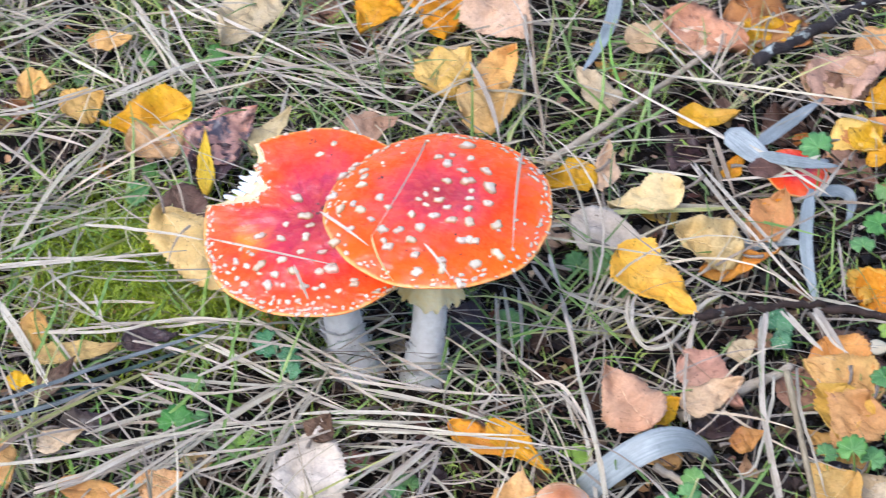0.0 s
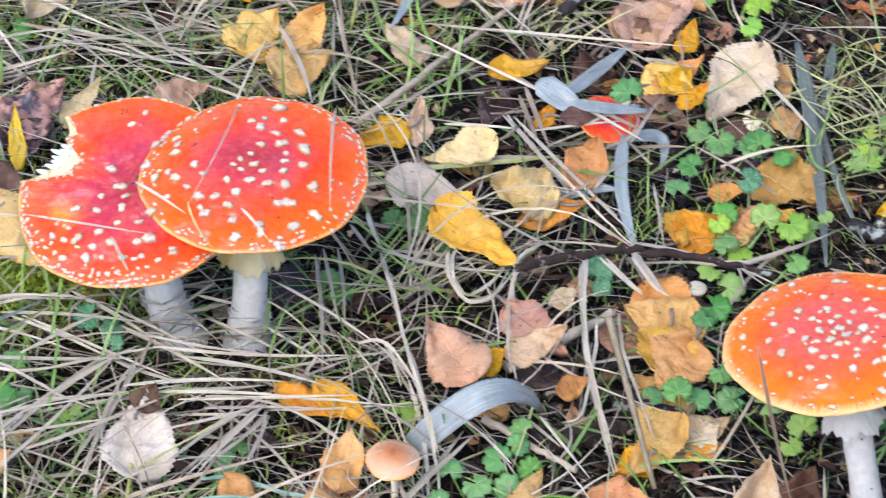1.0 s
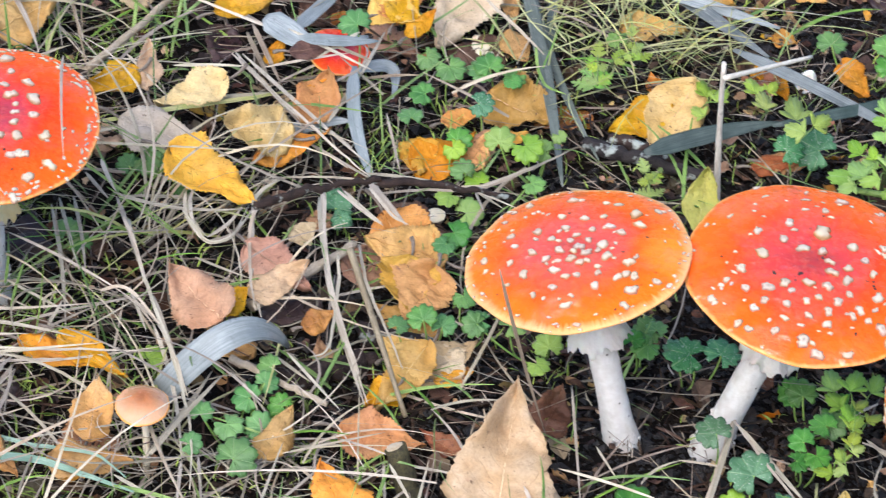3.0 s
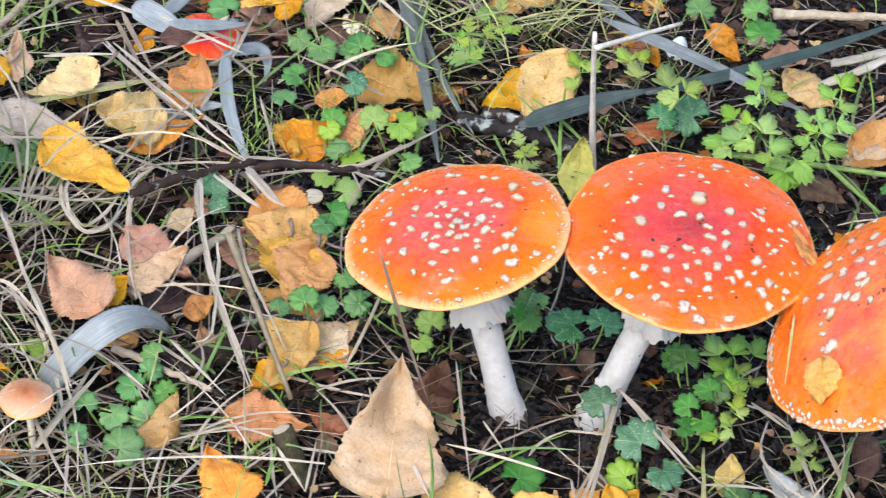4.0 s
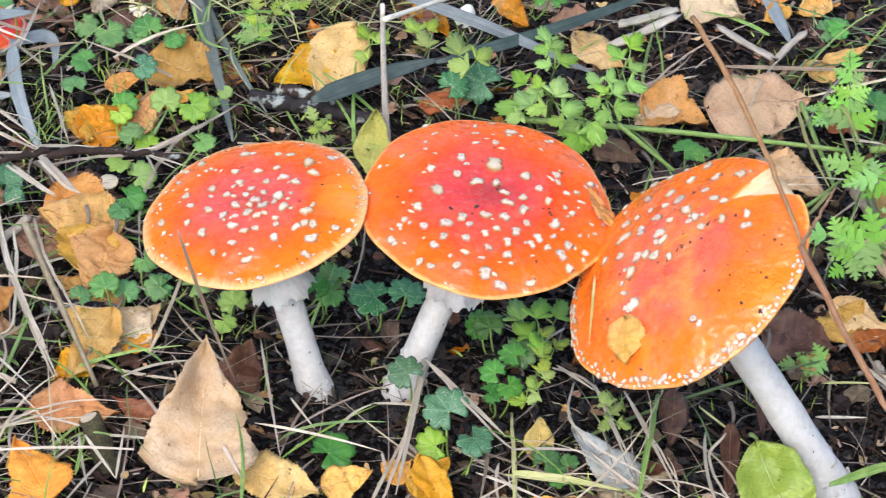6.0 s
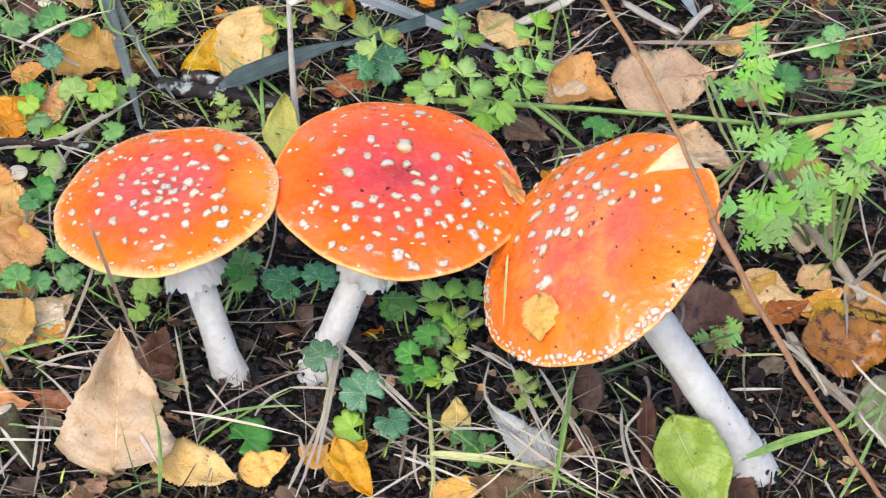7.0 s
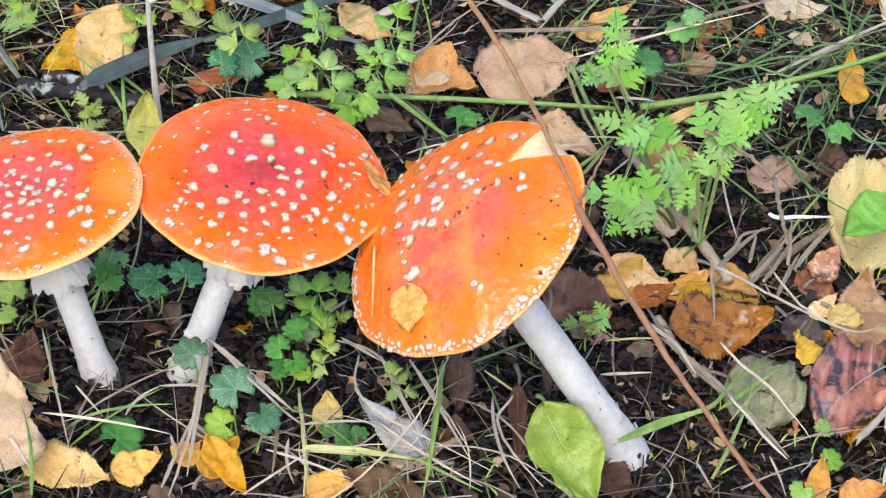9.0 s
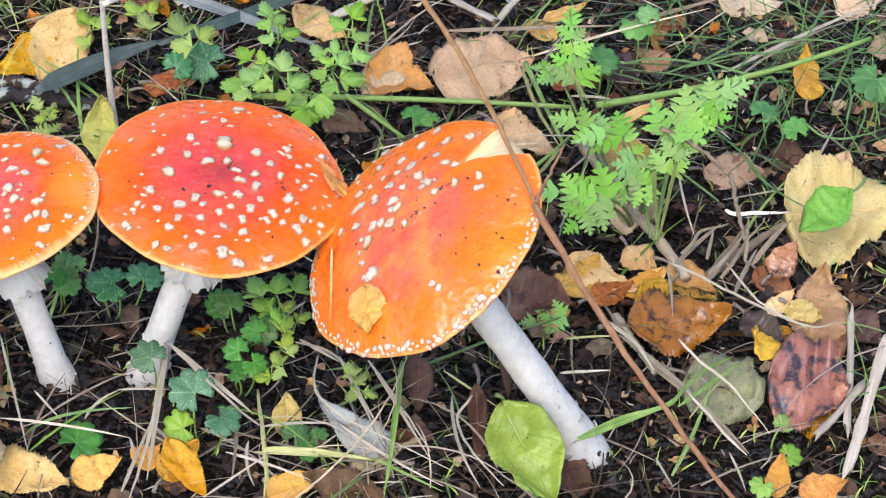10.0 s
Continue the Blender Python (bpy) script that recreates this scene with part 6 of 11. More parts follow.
# fallen leaves, east
fallen_leaf((0.1902, 0.127, 0.0079), (0.2461, 0.1363, 0.0134), 0.0414, 17, "pink", curl=0.08, shape="round")
fallen_leaf((0.1545, 0.1276, 0.0109), (0.1885, 0.1119, 0.0071), 0.0350, 17, "peach", bite=0.4)
fallen_leaf((0.2235, 0.0761, 0.0103), (0.2491, 0.0569, 0.0055), 0.0224, 16, "tan")
fallen_leaf((0.2553, 0.1247, 0.006), (0.2787, 0.1227, 0.0067), 0.0175, 18, "rust")
fallen_leaf((0.1166, 0.1845, 0.0112), (0.1433, 0.1647, 0.0055), 0.0235, 15, "peach")
fallen_leaf((0.2586, 0.1839, 0.006), (0.283, 0.1943, 0.0107), 0.0099, 15, "orange")
fallen_leaf((0.0314, 0.1128, 0.006), (0.0572, 0.1219, 0.0091), 0.0134, 17, "rust")
fallen_leaf((0.0071, 0.03, 0.02), (0.0073, 0.0538, 0.0438), 0.0194, 0, "yellowgreen", stalk=0.00, shape="oval")
fallen_leaf((0.2102, -0.0606, 0.0084), (0.2455, -0.0718, 0.0068), 0.0313, 18, "brown")
fallen_leaf((0.2461, -0.0396, 0.01), (0.2785, -0.0596, 0.0057), 0.0223, 17, "pale")
fallen_leaf((0.2727, -0.0594, 0.006), (0.2929, -0.0467, 0.0114), 0.0126, 13, "gold")
fallen_leaf((0.2988, -0.0397, 0.009), (0.3204, -0.0586, 0.0047), 0.0151, 16, "ochre")
fallen_leaf((0.2715, -0.0906, 0.01), (0.3211, -0.0885, 0.0143), 0.0423, 17, "wet", curl=0.06)
fallen_leaf((0.2950, -0.1308, 0.0120), (0.3286, -0.1490, 0.0120), 0.043, 18, "mouldy", curl=0.05, shape="round")
fallen_leaf((0.3336, -0.1375, 0.0180), (0.3703, -0.1465, 0.0180), 0.053, 18, "bruised", curl=0.04, stalk=0.0, shape="round")
fallen_leaf((0.3631, -0.1062, 0.0140), (0.3700, -0.0668, 0.0300), 0.031, 8, "russet")
fallen_leaf((0.3494, -0.0917, 0.0260), (0.3630, -0.1054, 0.0280), 0.0165, 18, "butter")
fallen_leaf((0.3383, -0.1216, 0.0160), (0.3288, -0.1055, 0.0220), 0.021, 17, "lemon")
fallen_leaf((0.3661, -0.0015, 0.0135), (0.4209, -0.0037, 0.0197), 0.0642, 24, "butter", curl=0.05, stalk=0.0, shape="round")
fallen_leaf((0.3912, -0.0178, 0.04), (0.3639, -0.0361, 0.0281), 0.0229, -15, "green", curl=0.08, shape="oval", where="on a larger yellow leaf")
fallen_leaf((0.3484, -0.0554, 0.0160), (0.3611, -0.0434, 0.0280), 0.0165, 9, "wet")
fallen_leaf((0.3964, 0.1041, 0.0120), (0.3983, 0.1376, 0.0220), 0.0175, 5, "gold")
fallen_leaf((0.3634, 0.2072, 0.006), (0.3973, 0.2013, 0.0068), 0.0217, 18, "cream")
fallen_leaf((0.3243, -0.21, 0.006), (0.3312, -0.1869, 0.0138), 0.0120, -0, "orange")
fallen_leaf((0.3379, -0.21, 0.006), (0.3604, -0.203, 0.0104), 0.0176, 15, "orange")
fallen_leaf((0.4304, 0.1987, 0.006), (0.4608, 0.2085, 0.0118), 0.0235, 15, "tan")
fallen_leaf((0.1959, -0.177, 0.033), (0.2181, -0.2168, 0.0084), 0.0368, 21, "lime", curl=0.22, stalk=0.12, shape="oval", seed=147)
fallen_leaf((0.0962, -0.1682, 0.006), (0.0957, -0.1454, 0.0134), 0.0152, -2, "butter", shape="oval")
fallen_leaf((0.1410, -0.1862, 0.0120), (0.1098, -0.1601, 0.0200), 0.0200, -16, "ashen", curl=0.06)
fallen_leaf((0.162, -0.1174, 0.0131), (0.1598, -0.148, 0.0031), 0.0166, 1, "brown")
fallen_leaf((0.1876, -0.1439, 0.0157), (0.1861, -0.1829, 0.0032), 0.0098, 2, "brown")
fallen_leaf((-0.046, -0.1904, 0.0107), (-0.0073, -0.2029, 0.0061), 0.0267, 17, "pale")
fallen_leaf((-0.005, -0.1969, 0.006), (0.0171, -0.186, 0.0095), 0.0183, 16, "orange")
fallen_leaf((0.0239, -0.1877, 0.006), (0.0348, -0.1786, 0.009), 0.0144, 14, "yellow")
fallen_leaf((0.0846, -0.2098, 0.006), (0.1142, -0.1973, 0.0108), 0.0161, 16, "gold")
fallen_leaf((0.0394, -0.1809, 0.0131), (0.0559, -0.2094, 0.0041), 0.0166, 9, "ochre")
fallen_leaf((0.2257, -0.0842, 0.006), (0.2416, -0.078, 0.0089), 0.0128, 15, "peach")
fallen_leaf((0.2416, -0.0597, 0.006), (0.2606, -0.041, 0.0132), 0.0244, 10, "ochre")
fallen_leaf((0.2801, -0.0548, 0.006), (0.2955, -0.0458, 0.01), 0.0127, 13, "yellow")
fallen_leaf((0.2731, 0.0055, 0.0062), (0.3035, 0.0108, 0.01), 0.0282, 17, "tan")
fallen_leaf((0.2736, 0.0594, 0.0083), (0.309, 0.0453, 0.0062), 0.0261, 18, "peach")
fallen_leaf((0.3312, -0.0807, 0.0093), (0.3477, -0.0987, 0.0051), 0.0202, 15, "dark")
fallen_leaf((0.3582, -0.1117, 0.006), (0.3796, -0.1006, 0.0115), 0.0222, 13, "rust")
fallen_leaf((0.2556, -0.0641, 0.006), (0.2766, -0.0554, 0.0102), 0.0162, 15, "rust")
fallen_leaf((0.3434, -0.0431, 0.0082), (0.3592, -0.0575, 0.0051), 0.0186, 16, "rust")
fallen_leaf((0.3838, -0.0804, 0.0093), (0.3986, -0.0978, 0.0054), 0.0229, 15, "brown")
fallen_leaf((0.2942, -0.055, 0.01), (0.2755, -0.0686, 0.0042), 0.0156, -12, "ochre")
fallen_leaf((0.2056, -0.0913, 0.0173), (0.2053, -0.1353, 0.0032), 0.0113, 3, "brown")
fallen_leaf((0.2778, -0.0256, 0.0084), (0.2911, -0.0397, 0.0049), 0.0183, 15, "pale")
fallen_leaf((0.2686, 0.0196, 0.0084), (0.2793, 0.0052, 0.0046), 0.0167, 13, "tan")
fallen_leaf((0.3610, -0.1230, 0.0040), (0.3508, -0.1639, 0.0040), 0.0300, 2, "gold", stalk=0.0)
fallen_leaf((0.3393, -0.0940, 0.0220), (0.3530, -0.0810, 0.0260), 0.0110, 12, "pale", stalk=0.0)

# long blades, sedge and straws
grass_blade((-0.3532, 0.2901, 0.01), (-0.3381, 0.1668, 0.03), 0.0082, "grey", side=-0.0046, label="broad grey-green dead sedge blade across the litter")
grass_blade((-0.2341, -0.1558, 0.012), (-0.1816, -0.1067, 0.012), 0.0148, "grey", arch=0.0300, side=0.0084, label="broad grey dead sedge blade, arched", taper=(0.9, 0.15))
grass_blade((-0.2474, 0.1458, 0.03), (-0.2135, 0.1221, 0.03), 0.0145, "grey", label="broad grey-green dead sedge blade across the litter")
grass_blade((-0.2225, 0.1283, 0.025), (-0.1904, 0.1578, 0.02), 0.0081, "grey", label="broad grey-green dead sedge blade across the litter")
grass_blade((-0.2314, 0.1525, 0.02), (-0.2083, 0.2165, 0.02), 0.0082, "grey", label="broad grey-green dead sedge blade across the litter")
grass_blade((-0.1905, 0.1131, 0.03), (-0.1609, 0.0273, 0.014), 0.0074, "grey", side=0.0056, label="broad grey-green dead sedge blade across the litter")
grass_blade((-0.2184, 0.0599, 0.015), (-0.1843, 0.0763, 0.02), 0.0079, "grey", side=-0.0049, label="broad grey-green dead sedge blade across the litter")
grass_blade((-0.1898, 0.1229, 0.02), (-0.169, 0.1164, 0.01), 0.0075, "grey", side=-0.0191, label="broad grey-green dead sedge blade across the litter")
grass_blade((-0.1185, 0.2551, 0.02), (-0.0672, 0.06, 0.012), 0.0079, "olive", side=-0.0025, label="dark green sedge blade in the litter")
grass_blade((-0.1091, 0.2414, 0.015), (-0.0514, 0.0913, 0.01), 0.0052, "olive", side=0.0048, label="dark green sedge blade in the litter")
grass_blade((-0.0988, 0.2776, 0.01), (-0.0889, 0.1556, 0.01), 0.0060, "olive", label="dark green sedge blade in the litter")
grass_blade((0.0106, 0.1876, 0.03), (0.1257, 0.1203, 0.03), 0.0070, "slate", side=-0.0031, label="long grey sedge blade")
grass_blade((-0.0275, 0.0907, 0.02), (0.0409, 0.1246, 0.03), 0.0103, "darkgreen", side=-0.0029, label="dark green sedge blade in the litter")
grass_blade((0.0379, 0.1209, 0.03), (0.1804, 0.2238, 0.03), 0.0068, "darkgreen", side=0.0047, label="dark green sedge blade in the litter")
grass_blade((0.2268, 0.2488, 0.01), (0.2398, 0.1931, 0.01), 0.0079, "grey", label="broad grey-green dead sedge blade across the litter")
grass_blade((-0.0548, 0.2767, 0.02), (0.0312, 0.2004, 0.02), 0.0093, "slate", label="broad grey-green dead sedge blade across the litter")
grass_blade((0.0154, 0.064, 0.01), (0.0062, 0.0397, 0.12), 0.0039, "white", side=0.0007, label="dry pale straw standing in the litter", flat=False)
grass_blade((0.0073, 0.0335, 0.115), (0.0504, 0.0877, 0.1), 0.0031, "white", label="bent dry straw in the grass", flat=False)
grass_blade((0.0854, 0.0743, 0.03), (0.2576, 0.0682, 0.03), 0.0036, "stem", side=-0.0021, label="long green herb stem lying across the litter", flat=False)
grass_blade((0.271, 0.0704, 0.03), (0.43, 0.1227, 0.04), 0.0040, "stem", side=0.0069, label="long green herb stem lying across the litter", flat=False)
grass_blade((0.1348, 0.0631, 0.04), (0.1667, 0.0522, 0.02), 0.0030, "stem", label="green herb stem in the grass", flat=False)
grass_blade((-0.0778, -0.1801, 0.14), (-0.0483, -0.1495, 0.02), 0.0017, "oldstraw", side=-0.0018, label="dark dry stalk leaning before a toadstool")
grass_blade((-0.1588, -0.0825, 0.06), (-0.1171, -0.1413, 0.01), 0.0039, "oldstraw", label="grey-green dry stalk in the grass", flat=False)
grass_blade((0.0393, -0.1258, 0.03), (0.0281, -0.2233, 0.03), 0.0024, "straw")
grass_blade((0.0394, -0.1279, 0.03), (0.0797, -0.1558, 0.01), 0.0027, "straw")
grass_blade((0.1119, -0.1529, 0.1103), (0.1101, -0.1862, 0.0978), 0.0011, "yellowgreen", label="thin yellow straw leaning on an orange cap")
grass_blade((0.1101, -0.1862, 0.0978), (0.1189, -0.1488, 0.0412), 0.0011, "yellowgreen", label="thin yellow straw leaning on an orange cap")
grass_blade((-0.0517, 0.2483, 0.025), (0.0352, 0.2314, 0.02), 0.0079, "grey", label="pale grey-green dead sedge blade on the litter")
grass_blade((-0.1299, 0.0331, 0.02), (-0.1121, 0.0276, 0.025), 0.0012, "straw", label="thin white branching rootlet on dark soil")
grass_blade((-0.1126, 0.0343, 0.02), (-0.0936, 0.0152, 0.025), 0.0012, "straw", label="thin white branching rootlet on dark soil")
grass_blade((-0.1201, 0.034, 0.02), (-0.1039, 0.0331, 0.025), 0.0012, "straw", label="thin white branching rootlet on dark soil")
grass_blade((-0.1109, 0.0328, 0.02), (-0.1033, 0.0103, 0.025), 0.0012, "straw", label="thin white branching rootlet on dark soil")
grass_blade((-0.104, 0.0278, 0.02), (-0.0937, 0.0252, 0.025), 0.0012, "straw", label="thin white branching rootlet on dark soil")

# twigs
twig((0.1544, -0.0254, 0.17), (0.1968, -0.1918, 0.165), 0.0027, "red", arch=0.0000, side=-0.0041, label="long red-brown bramble twig before the toadstool", wob=0.0005)
twig((0.1962, -0.1902, 0.165), (0.2764, -0.312, 0.1), 0.0030, "red", arch=0.0000, side=0.0042, label="long red-brown bramble twig before the toadstool", wob=0.0005)
twig((0.1964, -0.1902, 0.165), (0.2151, -0.146, 0.165), 0.0017, "red", arch=0.0000, side=0.0000, label="side shoot of a bramble twig", wob=0.0006)
twig((-0.2155, -0.0360, 0.0400), (-0.1574, 0.0034, 0.0400), 0.0048, "rot", side=-0.0027, label="dark twig with grey lichen", knots=0.2)
twig((-0.2059, -0.0802, 0.012), (-0.165, -0.0178, 0.012), 0.0062, "pale", arch=0.0000, side=-0.0000, label="short pale broken stick")
twig((-0.3322, 0.0848, 0.02), (-0.2798, 0.2341, 0.02), 0.0042, "pale", arch=0.0000, side=0.0000, label="pale dry stalk on the leaf litter")
twig((-0.2477, 0.2004, 0.0430), (-0.1960, 0.2972, 0.0480), 0.0068, "dark", arch=0.0000, side=0.0000, label="dark wet twig on the leaf litter")
twig((-0.2598, 0.2656, 0.008), (-0.2475, 0.2323, 0.008), 0.0054, "dark", arch=0.0000, side=0.0000, label="dark wet twig on the leaf litter")
twig((-0.0616, 0.1063, 0.008), (0.0097, 0.0951, 0.008), 0.0080, "dark", arch=0.0000, side=0.0000, label="dark wet twig on the leaf litter")
splinter((0.3569, -0.2054, 0.0120), (0.3980, -0.1114, 0.0300), 0.0062, "broad pale splinter of dry wood on the litter")
twig((0.2659, 0.0606, 0.01), (0.3044, -0.0537, 0.012), 0.0073, "pale", arch=0.0000, side=-0.0000, label="pale dry stick on the leaf litter")
twig((0.3161, -0.0478, 0.008), (0.3691, 0.0022, 0.008), 0.0047, "grey", arch=0.0000, side=0.0000, label="grey dry stick on the leaf litter")
twig((0.2973, 0.0226, 0.05), (0.335, 0.0072, 0.03), 0.0027, "grey", arch=0.0000, side=-0.0047, label="grey bent twig on the leaf litter")
twig((0.265, -0.0798, 0.008), (0.2791, -0.123, 0.008), 0.0046, "pale", arch=0.0000, side=0.0000, label="pale dry stick on the leaf litter")
bent_straw([(0.3274, -0.0202, 0.0300), (0.3322, -0.0234, 0.0300), (0.3466, -0.0223, 0.0300), (0.3644, -0.0144, 0.0240)], 0.0020, "white", "white stalk of a large pale yellow leaf")
splinter((0.3495, -0.1736, 0.0120), (0.3797, -0.1429, 0.0200), 0.0044, "narrow tan splinter of dry wood on the litter")
splinter((0.3810, -0.0912, 0.0240), (0.3649, -0.1758, 0.0140), 0.0036, "narrow tan splinter of dry wood on the litter")
twig((0.3338, 0.0070, 0.0320), (0.3335, -0.0449, 0.0300), 0.0026, "grey", label="grey bent twig on the leaf litter")

# single straws, picked out of the tangle
grass_blade((-0.5614, -0.047, 0.0173), (-0.5567, 0.03, 0.0163), 0.0025, "straw", label="dry pale straw lying across the grass")
grass_blade((-0.5732, 0.0361, 0.0225), (-0.5301, 0.1023, 0.019), 0.0018, "straw", side=0.0008, label="dry pale straw lying across the grass")
grass_blade((-0.5326, 0.109, 0.0142), (-0.4052, 0.1199, 0.0123), 0.0016, "straw", side=0.0044, label="dry pale straw lying across the grass")
grass_blade((-0.5264, 0.1186, 0.0173), (-0.4083, 0.1275, 0.017), 0.0016, "straw", side=0.0060, label="dry pale straw lying across the grass")
grass_blade((-0.57, 0.138, 0.0257), (-0.4789, 0.1106, 0.0268), 0.0019, "straw", label="dry pale straw lying across the grass")
grass_blade((-0.6018, 0.1384, 0.0161), (-0.5439, 0.0781, 0.0191), 0.0024, "straw", label="dry pale straw lying across the grass")
grass_blade((-0.5794, 0.1275, 0.0213), (-0.5469, 0.0706, 0.0227), 0.0021, "straw", side=0.0005, label="dry pale straw lying across the grass")
grass_blade((-0.5361, 0.134, 0.0149), (-0.4679, 0.0845, 0.0156), 0.0016, "straw", side=0.0012, label="dry pale straw lying across the grass")
grass_blade((-0.5421, 0.0741, 0.0182), (-0.5101, 0.0545, 0.0211), 0.0016, "straw", side=-0.0010, label="dry pale straw lying across the grass")
grass_blade((-0.6628, 0.0861, 0.0206), (-0.5936, 0.0581, 0.0236), 0.0016, "straw", side=0.0011, label="dry pale straw lying across the grass")
grass_blade((-0.6428, 0.0453, 0.024), (-0.6213, 0.1029, 0.0232), 0.0016, "straw", side=0.0018, label="dry pale straw lying across the grass")
grass_blade((-0.6467, 0.0604, 0.0252), (-0.6113, 0.1117, 0.0287), 0.0016, "straw", label="dry pale straw lying across the grass")
grass_blade((-0.4745, 0.0489, 0.0263), (-0.485, 0.0881, 0.0234), 0.0020, "straw", side=-0.0005, label="dry pale straw lying across the grass")
grass_blade((-0.4795, 0.1138, 0.017), (-0.4488, 0.1049, 0.0165), 0.0016, "straw", side=0.0012, label="dry pale straw lying across the grass")
grass_blade((-0.4799, 0.1492, 0.0228), (-0.443, 0.0976, 0.0228), 0.0016, "straw", side=-0.0005, label="dry pale straw lying across the grass")
grass_blade((-0.4553, 0.1674, 0.0194), (-0.4667, 0.2074, 0.0201), 0.0021, "straw", label="dry pale straw lying across the grass")
grass_blade((-0.4931, 0.1834, 0.0222), (-0.4559, 0.1404, 0.0236), 0.0016, "straw", side=0.0010, label="dry pale straw lying across the grass")
grass_blade((-0.6144, -0.0129, 0.027), (-0.5744, 0.0309, 0.0309), 0.0015, "straw", side=0.0021, label="dry pale straw lying across the grass")
grass_blade((-0.5906, -0.048, 0.0234), (-0.5868, 0.014, 0.0263), 0.0015, "straw", side=-0.0011, label="dry pale straw lying across the grass")
grass_blade((-0.5845, -0.0738, 0.0275), (-0.5753, -0.0246, 0.0281), 0.0012, "straw", side=0.0012, label="dry pale straw lying across the grass")
grass_blade((-0.5496, -0.106, 0.024), (-0.5209, -0.0717, 0.0266), 0.0019, "straw", side=-0.0011, label="dry pale straw lying across the grass")
grass_blade((-0.5621, -0.1198, 0.022), (-0.5385, -0.0819, 0.0185), 0.0017, "straw", side=-0.0008, label="dry pale straw lying across the grass")
grass_blade((-0.3954, 0.2336, 0.026), (-0.3744, 0.1819, 0.0227), 0.0027, "straw", side=0.0010, label="dry pale straw lying across the grass")
grass_blade((-0.3738, 0.1792, 0.0252), (-0.3403, 0.1068, 0.0224), 0.0024, "straw", label="dry pale straw lying across the grass")
grass_blade((-0.3777, 0.1891, 0.0181), (-0.3498, 0.0981, 0.0211), 0.0016, "straw", side=0.0008, label="dry pale straw lying across the grass")
grass_blade((-0.4141, 0.1443, 0.0146), (-0.3491, 0.1926, 0.011), 0.0016, "straw", side=0.0009, label="dry pale straw lying across the grass")
grass_blade((-0.3249, 0.1864, 0.0241), (-0.1988, 0.2004, 0.0271), 0.0013, "straw", side=-0.0023, label="dry pale straw lying across the grass")
grass_blade((-0.289, 0.1888, 0.0277), (-0.1727, 0.2091, 0.0317), 0.0016, "straw", label="dry pale straw lying across the grass")
grass_blade((-0.2727, 0.1714, 0.0183), (-0.241, 0.1766, 0.0191), 0.0016, "straw", side=-0.0015, label="dry pale straw lying across the grass")
grass_blade((-0.3145, 0.0473, 0.0144), (-0.2345, 0.096, 0.0137), 0.0027, "straw", side=-0.0027, label="dry pale straw lying across the grass")
grass_blade((-0.2593, 0.1169, 0.0225), (-0.2071, 0.0624, 0.0189), 0.0020, "straw", side=-0.0015, label="dry pale straw lying across the grass")
grass_blade((-0.2865, 0.0921, 0.0261), (-0.2468, 0.0973, 0.0298), 0.0018, "straw", side=-0.0008, label="dry pale straw lying across the grass")
grass_blade((-0.2384, 0.1035, 0.0266), (-0.1945, 0.1314, 0.0262), 0.0015, "straw", side=-0.0006, label="dry pale straw lying across the grass")
grass_blade((-0.3153, 0.103, 0.0213), (-0.2857, 0.0699, 0.022), 0.0015, "straw", label="dry pale straw lying across the grass")
grass_blade((-0.1967, 0.0687, 0.0218), (-0.1867, 0.1134, 0.0254), 0.0022, "straw", label="dry pale straw lying across the grass")
grass_blade((-0.1875, 0.1194, 0.0211), (-0.1819, 0.1606, 0.0229), 0.0020, "straw", label="dry pale straw lying across the grass")
grass_blade((-0.2556, 0.2067, 0.0173), (-0.2323, 0.2313, 0.0211), 0.0016, "straw", side=-0.0006, label="dry pale straw lying across the grass")
grass_blade((-0.5583, -0.1274, 0.0213), (-0.4717, -0.0666, 0.0174), 0.0017, "straw", label="dry pale straw lying across the grass")
grass_blade((-0.5449, -0.1549, 0.0198), (-0.4987, -0.1964, 0.016), 0.0021, "straw", label="dry pale straw lying across the grass")
grass_blade((-0.5097, -0.1669, 0.0226), (-0.4859, -0.1849, 0.0191), 0.0019, "straw", label="dry pale straw lying across the grass")
grass_blade((-0.5184, -0.1713, 0.0228), (-0.4541, -0.13, 0.0242), 0.0014, "straw", label="dry pale straw lying across the grass")
grass_blade((-0.4565, -0.1239, 0.0189), (-0.418, -0.1131, 0.0208), 0.0012, "straw", side=0.0008, label="dry pale straw lying across the grass")
grass_blade((-0.4949, -0.2571, 0.0143), (-0.4413, -0.2202, 0.0157), 0.0016, "straw", side=-0.0026, label="dry pale straw lying across the grass")
grass_blade((-0.436, -0.2327, 0.0275), (-0.4128, -0.1985, 0.0271), 0.0013, "straw", side=-0.0008, label="dry pale straw lying across the grass")
grass_blade((-0.4585, -0.2721, 0.0223), (-0.4169, -0.2158, 0.0212), 0.0017, "straw", side=-0.0010, label="dry pale straw lying across the grass")
grass_blade((-0.4324, -0.2595, 0.0184), (-0.4137, -0.2025, 0.0191), 0.0018, "straw", label="dry pale straw lying across the grass")
grass_blade((-0.4141, -0.2015, 0.0182), (-0.3843, -0.1286, 0.0204), 0.0020, "straw", side=-0.0006, label="dry pale straw lying across the grass")
grass_blade((-0.4687, -0.1656, 0.0144), (-0.4127, -0.1622, 0.0163), 0.0014, "straw", label="dry pale straw lying across the grass")
